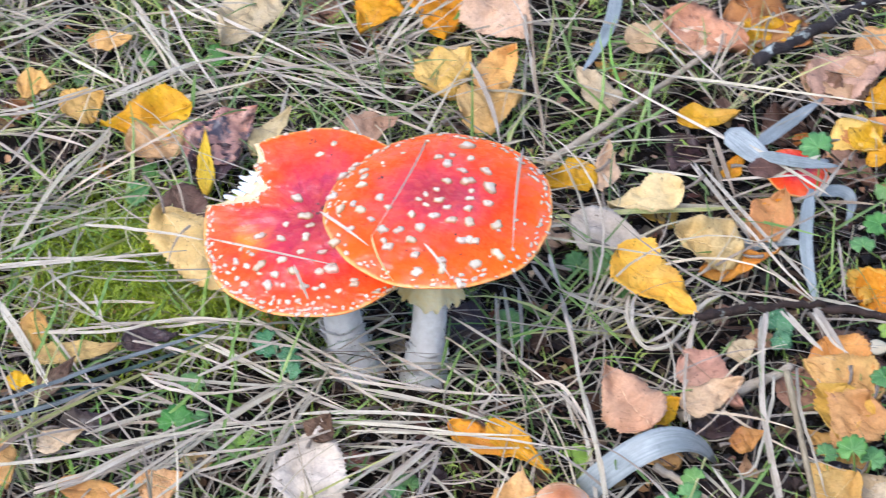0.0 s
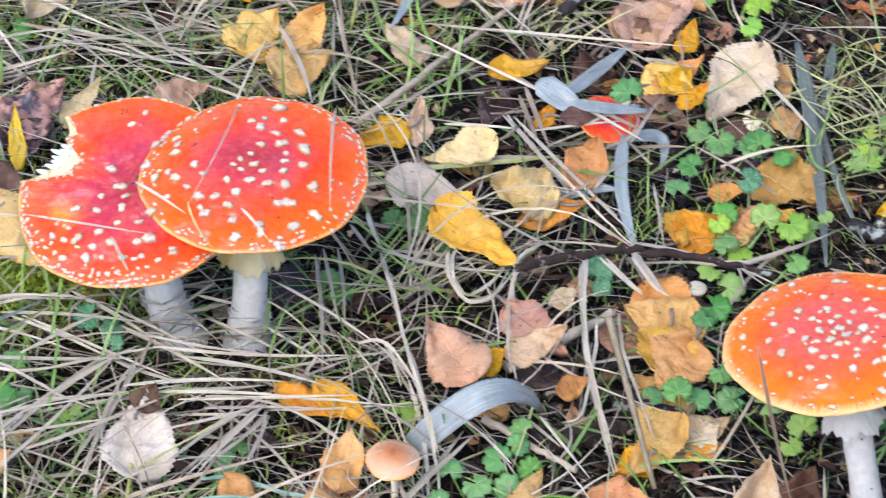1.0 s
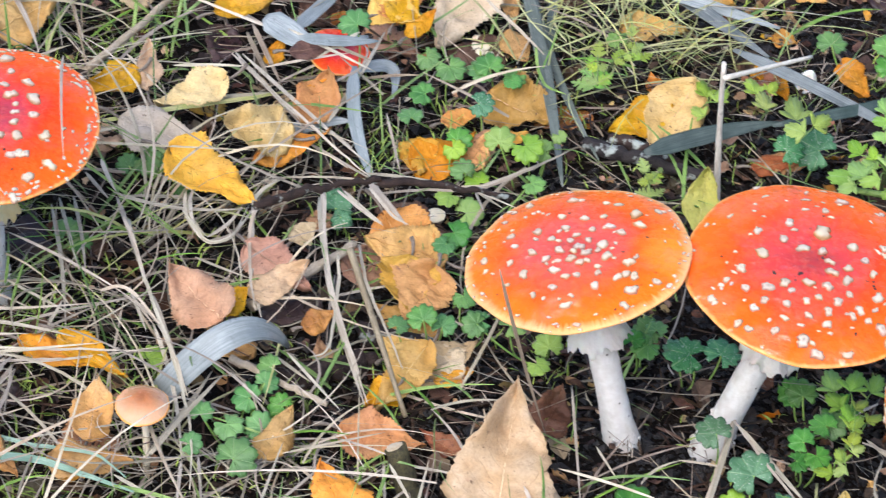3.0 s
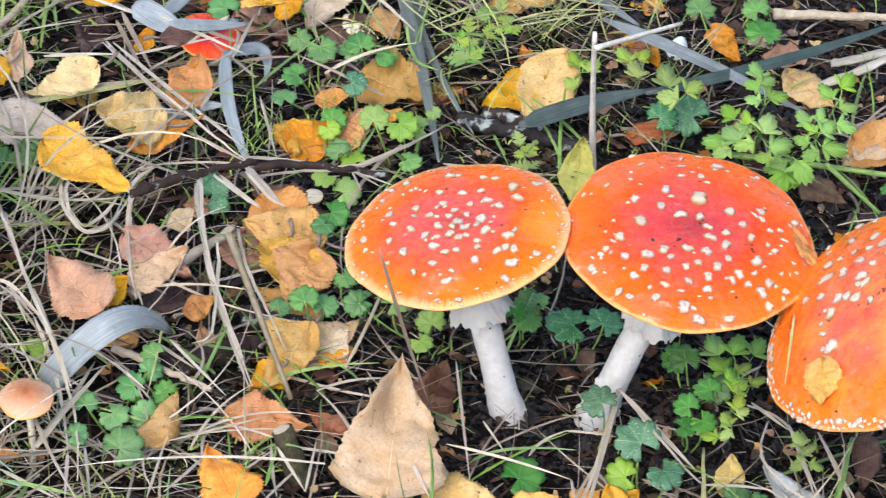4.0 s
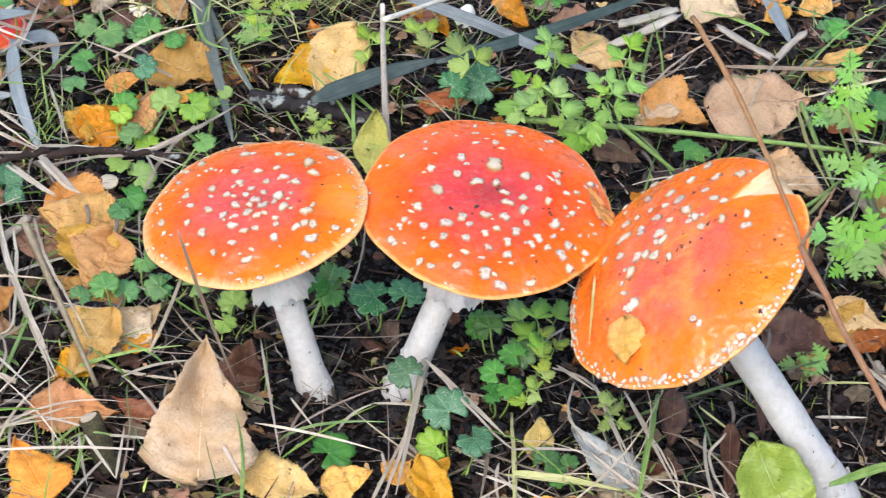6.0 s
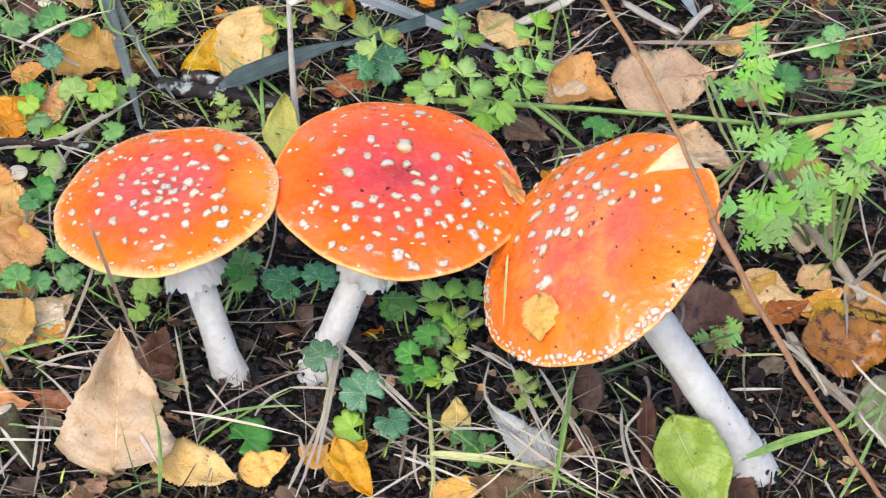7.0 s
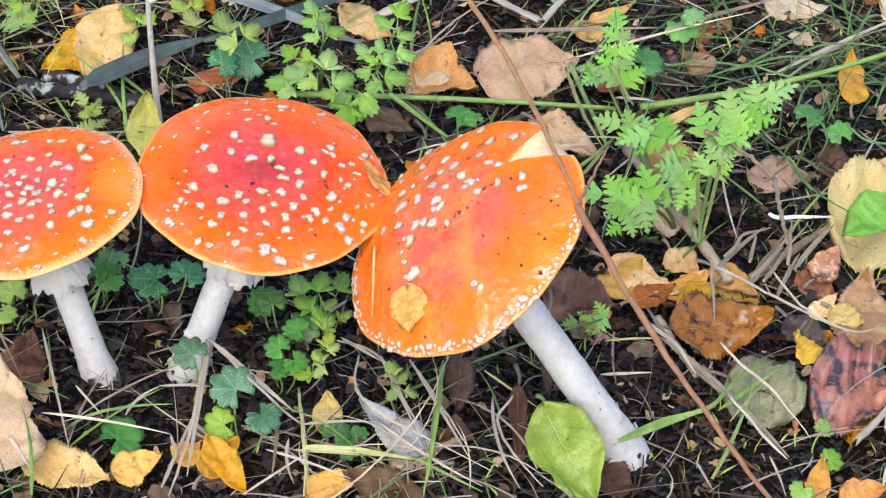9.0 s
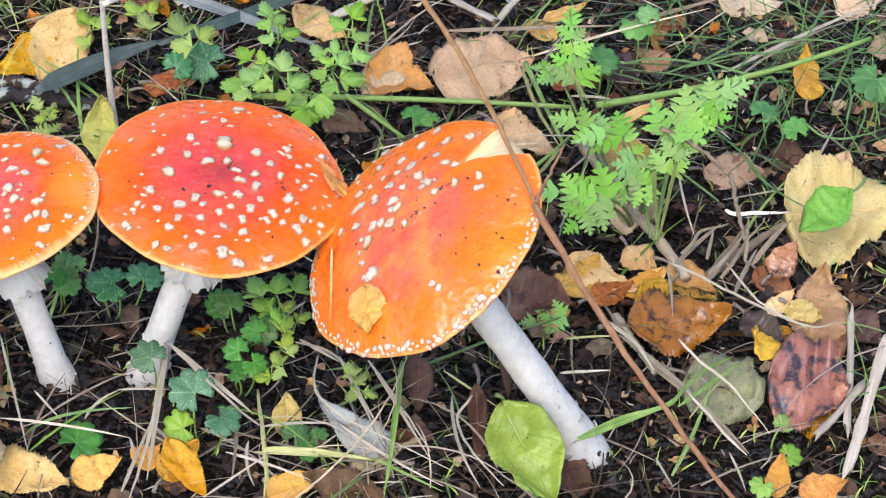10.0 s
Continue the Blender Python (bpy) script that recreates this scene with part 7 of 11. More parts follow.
grass_blade((-0.4118, -0.1646, 0.0183), (-0.3599, -0.1297, 0.0208), 0.0014, "straw", side=-0.0016, label="dry pale straw lying across the grass")
grass_blade((-0.4659, -0.1922, 0.0173), (-0.4047, -0.1814, 0.0168), 0.0011, "straw", side=-0.0018, label="dry pale straw lying across the grass")
grass_blade((-0.4455, -0.1427, 0.0238), (-0.3856, -0.156, 0.0223), 0.0016, "straw", side=-0.0019, label="dry pale straw lying across the grass")
grass_blade((-0.3871, -0.1518, 0.0187), (-0.35, -0.155, 0.0182), 0.0018, "straw", side=0.0011, label="dry pale straw lying across the grass")
grass_blade((-0.3719, -0.2406, 0.026), (-0.3731, -0.1579, 0.0247), 0.0017, "straw", side=-0.0012, label="dry pale straw lying across the grass")
grass_blade((-0.3737, -0.1561, 0.0231), (-0.3758, -0.1277, 0.0227), 0.0014, "straw", label="dry pale straw lying across the grass")
grass_blade((-0.426, -0.2149, 0.0172), (-0.3914, -0.1851, 0.0174), 0.0016, "straw", side=-0.0015, label="dry pale straw lying across the grass")
grass_blade((-0.3916, -0.1844, 0.0167), (-0.3489, -0.1584, 0.0194), 0.0018, "straw", side=0.0014, label="dry pale straw lying across the grass")
grass_blade((-0.407, -0.1095, 0.0166), (-0.3399, -0.1348, 0.019), 0.0014, "straw", side=-0.0011, label="dry pale straw lying across the grass")
grass_blade((-0.3468, -0.1644, 0.023), (-0.3112, -0.146, 0.0217), 0.0016, "straw", side=0.0011, label="dry pale straw lying across the grass")
grass_blade((-0.3476, -0.1764, 0.0158), (-0.3046, -0.1638, 0.0182), 0.0013, "straw", side=-0.0009, label="dry pale straw lying across the grass")
grass_blade((-0.3103, -0.1475, 0.0178), (-0.3393, -0.2058, 0.0171), 0.0018, "straw", side=-0.0006, label="dry pale straw lying across the grass")
grass_blade((-0.3075, -0.1558, 0.0199), (-0.3271, -0.2164, 0.0232), 0.0018, "straw", label="dry pale straw lying across the grass")
grass_blade((-0.3066, -0.1576, 0.0162), (-0.3175, -0.2032, 0.0197), 0.0018, "straw", side=-0.0011, label="dry pale straw lying across the grass")
grass_blade((-0.3212, -0.2175, 0.0263), (-0.3022, -0.1723, 0.0258), 0.0015, "straw", side=0.0014, label="dry pale straw lying across the grass")
grass_blade((-0.3015, -0.2095, 0.0273), (-0.3024, -0.1715, 0.0251), 0.0017, "straw", side=0.0006, label="dry pale straw lying across the grass")
grass_blade((-0.3378, -0.2185, 0.0244), (-0.3174, -0.1656, 0.0257), 0.0015, "straw", side=0.0012, label="dry pale straw lying across the grass")
grass_blade((-0.5411, -0.1038, 0.0213), (-0.5233, -0.1346, 0.02), 0.0014, "straw", label="dry pale straw lying across the grass")
grass_blade((-0.5069, -0.1227, 0.0172), (-0.4863, -0.1542, 0.0179), 0.0012, "straw", side=-0.0006, label="dry pale straw lying across the grass")
grass_blade((-0.3696, -0.1036, 0.018), (-0.35, -0.0817, 0.0144), 0.0019, "straw", side=0.0007, label="dry pale straw lying across the grass")
grass_blade((-0.3589, -0.0852, 0.0267), (-0.3736, -0.1268, 0.03), 0.0014, "straw", label="dry pale straw lying across the grass")
grass_blade((-0.3819, -0.1358, 0.0266), (-0.3174, -0.13, 0.0272), 0.0014, "straw", side=0.0024, label="dry pale straw lying across the grass")
grass_blade((-0.3635, -0.1347, 0.0142), (-0.3188, -0.1222, 0.0116), 0.0011, "straw", side=0.0011, label="dry pale straw lying across the grass")
grass_blade((-0.311, -0.0033, 0.0182), (-0.2941, -0.0219, 0.0184), 0.0019, "straw", label="dry pale straw lying across the grass")
grass_blade((-0.3055, 0.0079, 0.0198), (-0.2909, -0.0183, 0.0207), 0.0022, "straw", side=0.0005, label="dry pale straw lying across the grass")
grass_blade((-0.29, -0.0205, 0.0188), (-0.2609, -0.0839, 0.0217), 0.0024, "straw", side=-0.0007, label="dry pale straw lying across the grass")
grass_blade((-0.2087, -0.07, 0.0207), (-0.2214, -0.0093, 0.0195), 0.0021, "straw", side=0.0006, label="dry pale straw lying across the grass")
grass_blade((-0.205, 0.0556, 0.0168), (-0.1645, 0.0287, 0.0193), 0.0017, "straw", label="dry pale straw lying across the grass")
grass_blade((-0.1964, 0.0707, 0.0164), (-0.1798, 0.0526, 0.0198), 0.0015, "straw", label="dry pale straw lying across the grass")
grass_blade((-0.188, -0.0013, 0.0253), (-0.1732, -0.055, 0.0213), 0.0022, "straw", side=0.0007, label="dry pale straw lying across the grass")
grass_blade((-0.1731, -0.0559, 0.0228), (-0.1435, -0.1282, 0.0192), 0.0023, "straw", side=0.0013, label="dry pale straw lying across the grass")
grass_blade((-0.1676, -0.0516, 0.0178), (-0.1609, -0.11, 0.018), 0.0019, "straw", side=-0.0005, label="dry pale straw lying across the grass")
grass_blade((-0.3178, -0.0302, 0.0199), (-0.2927, -0.0874, 0.0221), 0.0019, "straw", label="dry pale straw lying across the grass")
grass_blade((-0.3222, -0.0293, 0.014), (-0.2909, -0.1202, 0.011), 0.0022, "straw", side=-0.0017, label="dry pale straw lying across the grass")
grass_blade((-0.3125, -0.0217, 0.0157), (-0.2894, -0.0873, 0.0195), 0.0019, "straw", side=-0.0011, label="dry pale straw lying across the grass")
grass_blade((-0.3331, -0.0719, 0.026), (-0.2615, -0.1068, 0.026), 0.0014, "straw", side=-0.0024, label="dry pale straw lying across the grass")
grass_blade((-0.3159, -0.1321, 0.0184), (-0.249, -0.087, 0.0172), 0.0014, "straw", side=-0.0013, label="dry pale straw lying across the grass")
grass_blade((-0.252, -0.0985, 0.0231), (-0.2191, -0.1668, 0.0219), 0.0023, "straw", label="dry pale straw lying across the grass")
grass_blade((-0.2594, -0.1635, 0.0167), (-0.2687, -0.0892, 0.0137), 0.0013, "straw", label="dry pale straw lying across the grass")
grass_blade((-0.3048, -0.1639, 0.0218), (-0.2385, -0.1315, 0.0208), 0.0011, "straw", side=0.0014, label="dry pale straw lying across the grass")
grass_blade((-0.3112, -0.1445, 0.0151), (-0.275, -0.0976, 0.0141), 0.0014, "straw", side=-0.0014, label="dry pale straw lying across the grass")
grass_blade((-0.2651, -0.0942, 0.0225), (-0.2497, -0.1238, 0.0215), 0.0016, "straw", label="dry pale straw lying across the grass")
grass_blade((-0.2937, -0.1162, 0.0252), (-0.2967, -0.1499, 0.0247), 0.0014, "straw", label="dry pale straw lying across the grass")
grass_blade((-0.3274, -0.1, 0.0192), (-0.2857, -0.121, 0.0208), 0.0014, "straw", label="dry pale straw lying across the grass")
grass_blade((-0.24, -0.0593, 0.0199), (-0.2089, -0.0686, 0.0196), 0.0012, "straw", side=0.0005, label="dry pale straw lying across the grass")
grass_blade((-0.2094, -0.066, 0.0174), (-0.198, -0.0962, 0.019), 0.0019, "straw", label="dry pale straw lying across the grass")
grass_blade((-0.1868, -0.1184, 0.015), (-0.1656, -0.1327, 0.0144), 0.0016, "straw", label="dry pale straw lying across the grass")
grass_blade((-0.4435, -0.1299, 0.0785), (-0.3792, -0.1207, 0.077), 0.0011, "straw", arch=0.0032, side=0.0041, label="dry straw fallen across a toadstool cap")
grass_blade((-0.3981, -0.1306, 0.0778), (-0.3844, -0.1409, 0.065), 0.0015, "straw", arch=0.0003, side=0.0002, label="dry straw fallen across a toadstool cap")
grass_blade((-0.367, -0.0321, 0.1005), (-0.3617, -0.1252, 0.1031), 0.0009, "straw", arch=0.0126, side=-0.0059, label="dry straw fallen across a toadstool cap")
grass_blade((-0.3623, -0.1238, 0.1037), (-0.343, -0.1426, 0.0948), 0.0009, "yellowgreen", arch=0.0000, side=0.0019, label="dry straw fallen across a toadstool cap")
grass_blade((-0.3968, -0.1008, 0.0905), (-0.3616, -0.129, 0.1007), 0.0016, "straw", arch=0.0025, side=0.0018, label="dry straw fallen across a toadstool cap")
grass_blade((-0.317, -0.0277, 0.1075), (-0.2955, -0.1097, 0.1078), 0.0014, "straw", arch=0.0085, side=0.0012, label="dry straw fallen across a toadstool cap")
grass_blade((-0.3348, -0.1259, 0.1088), (-0.3177, -0.1343, 0.0997), 0.0013, "straw", arch=0.0012, side=0.0001, label="dry straw fallen across a toadstool cap")
twig((-0.1603, 0.0036, 0.0380), (-0.0900, 0.0183, 0.0300), 0.0040, "rot", side=-0.0039, label="dark lichen-covered stick in the litter", knots=0.2)
twig((-0.0477, 0.1139, 0.01), (-0.0003, 0.0961, 0.006), 0.0074, "rot", arch=0.0000, side=-0.0040, label="dark rotten branch behind a toadstool", knots=0.2)
grass_blade((-0.4002, 0.1512, 0.0263), (-0.3581, 0.0792, 0.0298), 0.0029, "straw", side=-0.0027, label="dry pale straw lying across the grass")
grass_blade((-0.2926, -0.0171, 0.0192), (-0.2227, -0.0166, 0.0224), 0.0019, "straw", side=0.0066, label="dry pale straw lying across the grass")
grass_blade((-0.2551, -0.0136, 0.0251), (-0.2372, -0.0499, 0.0232), 0.0019, "straw", side=0.0042, label="dry pale straw lying across the grass")
grass_blade((-0.2379, -0.0466, 0.0205), (-0.2226, -0.02, 0.0175), 0.0016, "straw", side=0.0044, label="dry pale straw lying across the grass")
grass_blade((-0.2201, -0.0168, 0.0254), (-0.2088, 0.0075, 0.0267), 0.0021, "straw", side=-0.0029, label="dry pale straw lying across the grass")
grass_blade((-0.2674, -0.1013, 0.0233), (-0.2349, -0.1354, 0.0252), 0.0016, "straw", side=-0.0039, label="dry pale straw lying across the grass")
grass_blade((-0.613, 0.0263, 0.0219), (-0.5996, 0.1018, 0.0226), 0.0013, "green", side=-0.0017, label="fresh green grass blade in the litter")
grass_blade((-0.5358, 0.0288, 0.0141), (-0.5426, 0.0834, 0.0163), 0.0013, "green", side=-0.0008, label="fresh green grass blade in the litter")
grass_blade((-0.4785, 0.1837, 0.0146), (-0.4173, 0.1543, 0.0114), 0.0019, "yellowgreen", side=-0.0021, label="yellowing grass blade in the litter")
grass_blade((-0.5238, -0.0366, 0.0263), (-0.5449, 0.0109, 0.0225), 0.0017, "yellowgreen", side=-0.0005, label="yellowing grass blade in the litter")
grass_blade((-0.5208, 0.0357, 0.0258), (-0.5341, 0.0705, 0.0285), 0.0023, "green", side=-0.0005, label="fresh green grass blade in the litter")
grass_blade((-0.3541, 0.1664, 0.0234), (-0.3265, 0.1367, 0.027), 0.0021, "green", side=0.0006, label="fresh green grass blade in the litter")
grass_blade((-0.3782, -0.2388, 0.0221), (-0.386, -0.1839, 0.0184), 0.0013, "green", side=0.0006, label="fresh green grass blade in the litter")
grass_blade((-0.4597, -0.0693, 0.0247), (-0.406, -0.1758, 0.0265), 0.0014, "green", label="fresh green grass blade in the litter")
grass_blade((-0.5121, -0.2219, 0.0155), (-0.4299, -0.1212, 0.019), 0.0023, "darkgreen", side=0.0027, label="dark green sedge blade in the grass")
grass_blade((-0.5082, -0.23, 0.0149), (-0.4711, -0.1873, 0.0154), 0.0027, "darkgreen", side=-0.0008, label="dark green sedge blade in the grass")
grass_blade((-0.4928, -0.2614, 0.0256), (-0.4848, -0.2226, 0.023), 0.0027, "oldstraw", side=-0.0006, label="weathered brown straw in the litter")
grass_blade((-0.2573, 0.1466, 0.0175), (-0.2324, 0.0969, 0.0195), 0.0026, "oldstraw", label="weathered brown straw in the litter")
grass_blade((-0.3192, 0.0066, 0.0195), (-0.2509, -0.0428, 0.0187), 0.0015, "green", side=-0.0007, label="fresh green grass blade in the litter")
grass_blade((-0.2969, -0.0134, 0.0189), (-0.2437, -0.0452, 0.0156), 0.0012, "green", label="fresh green grass blade in the litter")
grass_blade((-0.3253, -0.1063, 0.021), (-0.3351, -0.065, 0.0203), 0.0016, "green", side=0.0007, label="fresh green grass blade in the litter")
grass_blade((-0.3168, -0.1262, 0.0245), (-0.3193, -0.0854, 0.026), 0.0014, "green", side=-0.0006, label="fresh green grass blade in the litter")
grass_blade((-0.3016, -0.0751, 0.0246), (-0.2797, -0.0497, 0.0247), 0.0014, "green", label="fresh green grass blade in the litter")
grass_blade((-0.2243, -0.0823, 0.0208), (-0.2041, -0.0721, 0.024), 0.0014, "green", label="fresh green grass blade in the litter")
grass_blade((-0.3443, 0.2192, 0.0161), (-0.2936, 0.233, 0.0181), 0.0024, "stem", side=-0.0023, label="green herb stalk in the litter", flat=False)
grass_blade((-0.527, -0.1661, 0.0268), (-0.5375, -0.1247, 0.0264), 0.0012, "green", label="fresh green grass blade in the litter")
grass_blade((-0.4883, -0.1831, 0.0241), (-0.5017, -0.1375, 0.0222), 0.0011, "green", side=-0.0006, label="fresh green grass blade in the litter")
grass_blade((-0.363, -0.1673, 0.0168), (-0.3466, -0.1558, 0.0153), 0.0027, "yellowgreen", label="yellowing grass blade in the litter")
grass_blade((-0.4475, -0.1447, 0.0173), (-0.4395, -0.1843, 0.0209), 0.0012, "green", label="fresh green grass blade in the litter")
grass_blade((-0.3512, -0.2126, 0.0181), (-0.3377, -0.1875, 0.0174), 0.0011, "green", label="fresh green grass blade in the litter")
grass_blade((-0.2527, 0.1131, 0.026), (-0.1656, 0.0328, 0.0241), 0.0020, "straw", side=0.0006, label="dry pale straw lying across the grass")
grass_blade((-0.3024, 0.0547, 0.017), (-0.2188, 0.0982, 0.0169), 0.0030, "straw", side=-0.0044, label="dry pale straw lying across the grass")
grass_blade((-0.2862, -0.0191, 0.0194), (-0.2239, -0.0072, 0.0182), 0.0017, "straw", side=-0.0021, label="dry pale straw lying across the grass")
grass_blade((-0.2204, -0.0019, 0.0185), (-0.2144, -0.0495, 0.0157), 0.0022, "straw", side=0.0005, label="dry pale straw lying across the grass")
grass_blade((-0.1171, 0.0292, 0.0206), (-0.0675, 0.0767, 0.0231), 0.0017, "straw", side=0.0017, label="dry pale straw lying across the grass")
grass_blade((-0.1115, 0.0312, 0.0218), (-0.0863, 0.0191, 0.0236), 0.0010, "straw", label="dry pale straw lying across the grass")
grass_blade((-0.1666, 0.02, 0.026), (-0.1402, -0.0152, 0.0279), 0.0034, "straw", label="dry pale straw lying across the grass")
grass_blade((-0.1667, 0.0784, 0.0274), (-0.15, 0.0284, 0.0253), 0.0015, "straw", label="dry pale straw lying across the grass")
grass_blade((-0.1895, 0.016, 0.0173), (-0.1762, -0.0456, 0.0187), 0.0019, "straw", label="dry pale straw lying across the grass")
grass_blade((-0.1761, 0.0052, 0.0274), (-0.1525, -0.0139, 0.0254), 0.0017, "straw", side=0.0007, label="dry pale straw lying across the grass")
grass_blade((-0.268, -0.0891, 0.0167), (-0.2496, -0.1091, 0.0142), 0.0016, "straw", label="dry pale straw lying across the grass")
grass_blade((-0.2117, -0.2131, 0.0239), (-0.2061, -0.2473, 0.0271), 0.0017, "straw", label="dry pale straw lying across the grass")
grass_blade((-0.2299, -0.2088, 0.0176), (-0.2134, -0.139, 0.0161), 0.0028, "straw", side=0.0012, label="dry pale straw lying across the grass")
grass_blade((-0.1759, -0.0476, 0.0199), (-0.1371, -0.145, 0.0166), 0.0028, "straw", side=0.0010, label="dry pale straw lying across the grass")
grass_blade((-0.1697, -0.0493, 0.0153), (-0.1634, -0.1046, 0.0136), 0.0014, "straw", side=0.0007, label="dry pale straw lying across the grass")
grass_blade((-0.1807, -0.1188, 0.019), (-0.1469, -0.1563, 0.0204), 0.0014, "straw", label="dry pale straw lying across the grass")
grass_blade((-0.1858, -0.1812, 0.0141), (-0.1447, -0.1686, 0.0136), 0.0011, "straw", side=-0.0006, label="dry pale straw lying across the grass")
grass_blade((-0.1436, -0.1766, 0.0208), (-0.1156, -0.1841, 0.0215), 0.0011, "straw", side=-0.0007, label="dry pale straw lying across the grass")
grass_blade((-0.1665, -0.2005, 0.0274), (-0.1227, -0.1744, 0.0277), 0.0011, "straw", label="dry pale straw lying across the grass")
grass_blade((-0.1157, -0.1816, 0.0157), (-0.078, -0.1839, 0.017), 0.0013, "straw", side=-0.0007, label="dry pale straw lying across the grass")
grass_blade((-0.149, -0.2233, 0.0156), (-0.118, -0.1856, 0.0188), 0.0013, "straw", side=0.0013, label="dry pale straw lying across the grass")
grass_blade((-0.121, -0.1823, 0.0154), (-0.1134, -0.2152, 0.0144), 0.0015, "straw", side=0.0006, label="dry pale straw lying across the grass")
grass_blade((-0.1173, -0.1922, 0.0248), (-0.1002, -0.2185, 0.0232), 0.0015, "straw", label="dry pale straw lying across the grass")
grass_blade((-0.1706, -0.2359, 0.0235), (-0.1681, -0.1912, 0.0259), 0.0013, "straw", label="dry pale straw lying across the grass")
grass_blade((-0.1646, -0.2247, 0.0177), (-0.1422, -0.1851, 0.0214), 0.0013, "straw", side=0.0007, label="dry pale straw lying across the grass")
grass_blade((-0.1001, -0.2187, 0.0234), (-0.1001, -0.1799, 0.0203), 0.0013, "straw", label="dry pale straw lying across the grass")
grass_blade((-0.2404, -0.2271, 0.0209), (-0.2108, -0.2434, 0.0227), 0.0017, "straw", label="dry pale straw lying across the grass")
grass_blade((-0.2049, -0.2075, 0.0235), (-0.1961, -0.2388, 0.021), 0.0015, "straw", label="dry pale straw lying across the grass")
grass_blade((-0.0536, -0.19, 0.023), (-0.0434, -0.2087, 0.0205), 0.0017, "straw", label="dry pale straw lying across the grass")
grass_blade((-0.2028, -0.1492, 0.0265), (-0.1839, -0.1629, 0.0234), 0.0011, "straw", label="dry pale straw lying across the grass")
grass_blade((-0.2522, -0.0199, 0.027), (-0.2366, -0.0472, 0.0242), 0.0019, "straw", side=0.0031, label="dry pale straw lying across the grass")
grass_blade((-0.2379, -0.0403, 0.0186), (-0.2257, -0.0055, 0.0204), 0.0017, "straw", side=0.0034, label="dry pale straw lying across the grass")
grass_blade((-0.1708, 0.0281, 0.0231), (-0.1107, 0.0291, 0.0227), 0.0017, "straw", side=-0.0025, label="dry pale straw lying across the grass")
grass_blade((-0.2485, -0.1141, 0.0184), (-0.2135, -0.2044, 0.0158), 0.0021, "straw", side=-0.0033, label="dry pale straw lying across the grass")
grass_blade((-0.0781, -0.1817, 0.015), (-0.1055, -0.1398, 0.0167), 0.0015, "straw", side=0.0036, label="dry pale straw lying across the grass")
grass_blade((-0.1045, -0.1496, 0.0246), (-0.0705, -0.1341, 0.0249), 0.0013, "straw", side=-0.0032, label="dry pale straw lying across the grass")
grass_blade((-0.2542, 0.1458, 0.0244), (-0.2279, 0.0963, 0.0225), 0.0028, "oldstraw", label="weathered brown straw in the litter")
grass_blade((-0.0643, 0.0493, 0.0194), (0.0002, 0.0576, 0.0157), 0.0024, "oldstraw", side=0.0024, label="weathered brown straw in the litter")
grass_blade((-0.1859, -0.1049, 0.0211), (-0.1832, -0.1666, 0.0232), 0.0011, "yellowgreen", side=-0.0006, label="yellowing grass blade in the litter")
grass_blade((-0.206, -0.1743, 0.019), (-0.1609, -0.1851, 0.0182), 0.0011, "green", side=-0.0006, label="fresh green grass blade in the litter")
grass_blade((-0.1188, -0.2164, 0.0216), (-0.1178, -0.1873, 0.0204), 0.0017, "green", label="fresh green grass blade in the litter")
grass_blade((-0.2376, -0.2397, 0.0259), (-0.198, -0.2424, 0.024), 0.0019, "green", side=-0.0013, label="fresh green grass blade in the litter")
grass_blade((-0.1857, 0.1238, 0.0154), (-0.1557, 0.1326, 0.0176), 0.0018, "oldstraw", side=-0.0012, label="weathered brown straw in the litter")
grass_blade((-0.0394, -0.175, 0.0242), (0.0208, -0.1859, 0.0217), 0.0013, "straw", side=-0.0017, label="dry pale straw lying across the grass")
grass_blade((0.0208, -0.1838, 0.0198), (0.0233, -0.2002, 0.0224), 0.0013, "straw", label="dry pale straw lying across the grass")
grass_blade((-0.041, -0.1145, 0.0245), (-0.026, -0.1956, 0.0217), 0.0013, "straw", label="dry pale straw lying across the grass")
grass_blade((-0.0242, -0.1499, 0.0196), (-0.0107, -0.1721, 0.0198), 0.0011, "straw", label="dry pale straw lying across the grass")
grass_blade((0.0156, -0.1524, 0.022), (0.0397, -0.1501, 0.02), 0.0011, "straw", side=-0.0007, label="dry pale straw lying across the grass")
grass_blade((0.0812, -0.1816, 0.0249), (0.1182, -0.1822, 0.0274), 0.0013, "straw", side=-0.0016, label="dry pale straw lying across the grass")
grass_blade((0.1183, -0.1812, 0.0265), (0.1639, -0.2228, 0.0255), 0.0013, "straw", side=0.0020, label="dry pale straw lying across the grass")
grass_blade((0.1031, -0.1145, 0.0217), (0.1213, -0.1324, 0.0228), 0.0016, "straw", label="dry pale straw lying across the grass")
grass_blade((0.121, -0.1339, 0.0277), (0.1343, -0.1807, 0.0261), 0.0018, "straw", label="dry pale straw lying across the grass")
grass_blade((0.1359, -0.1361, 0.026), (0.1589, -0.2051, 0.0269), 0.0016, "straw", label="dry pale straw lying across the grass")
grass_blade((0.1078, -0.1546, 0.0242), (0.1158, -0.1771, 0.0263), 0.0011, "straw", side=-0.0005, label="dry pale straw lying across the grass")
grass_blade((0.0538, -0.2277, 0.0233), (0.0859, -0.1975, 0.0235), 0.0011, "straw", label="dry pale straw lying across the grass")
grass_blade((0.0652, -0.1942, 0.0204), (0.1036, -0.2137, 0.0207), 0.0013, "straw", side=-0.0011, label="dry pale straw lying across the grass")
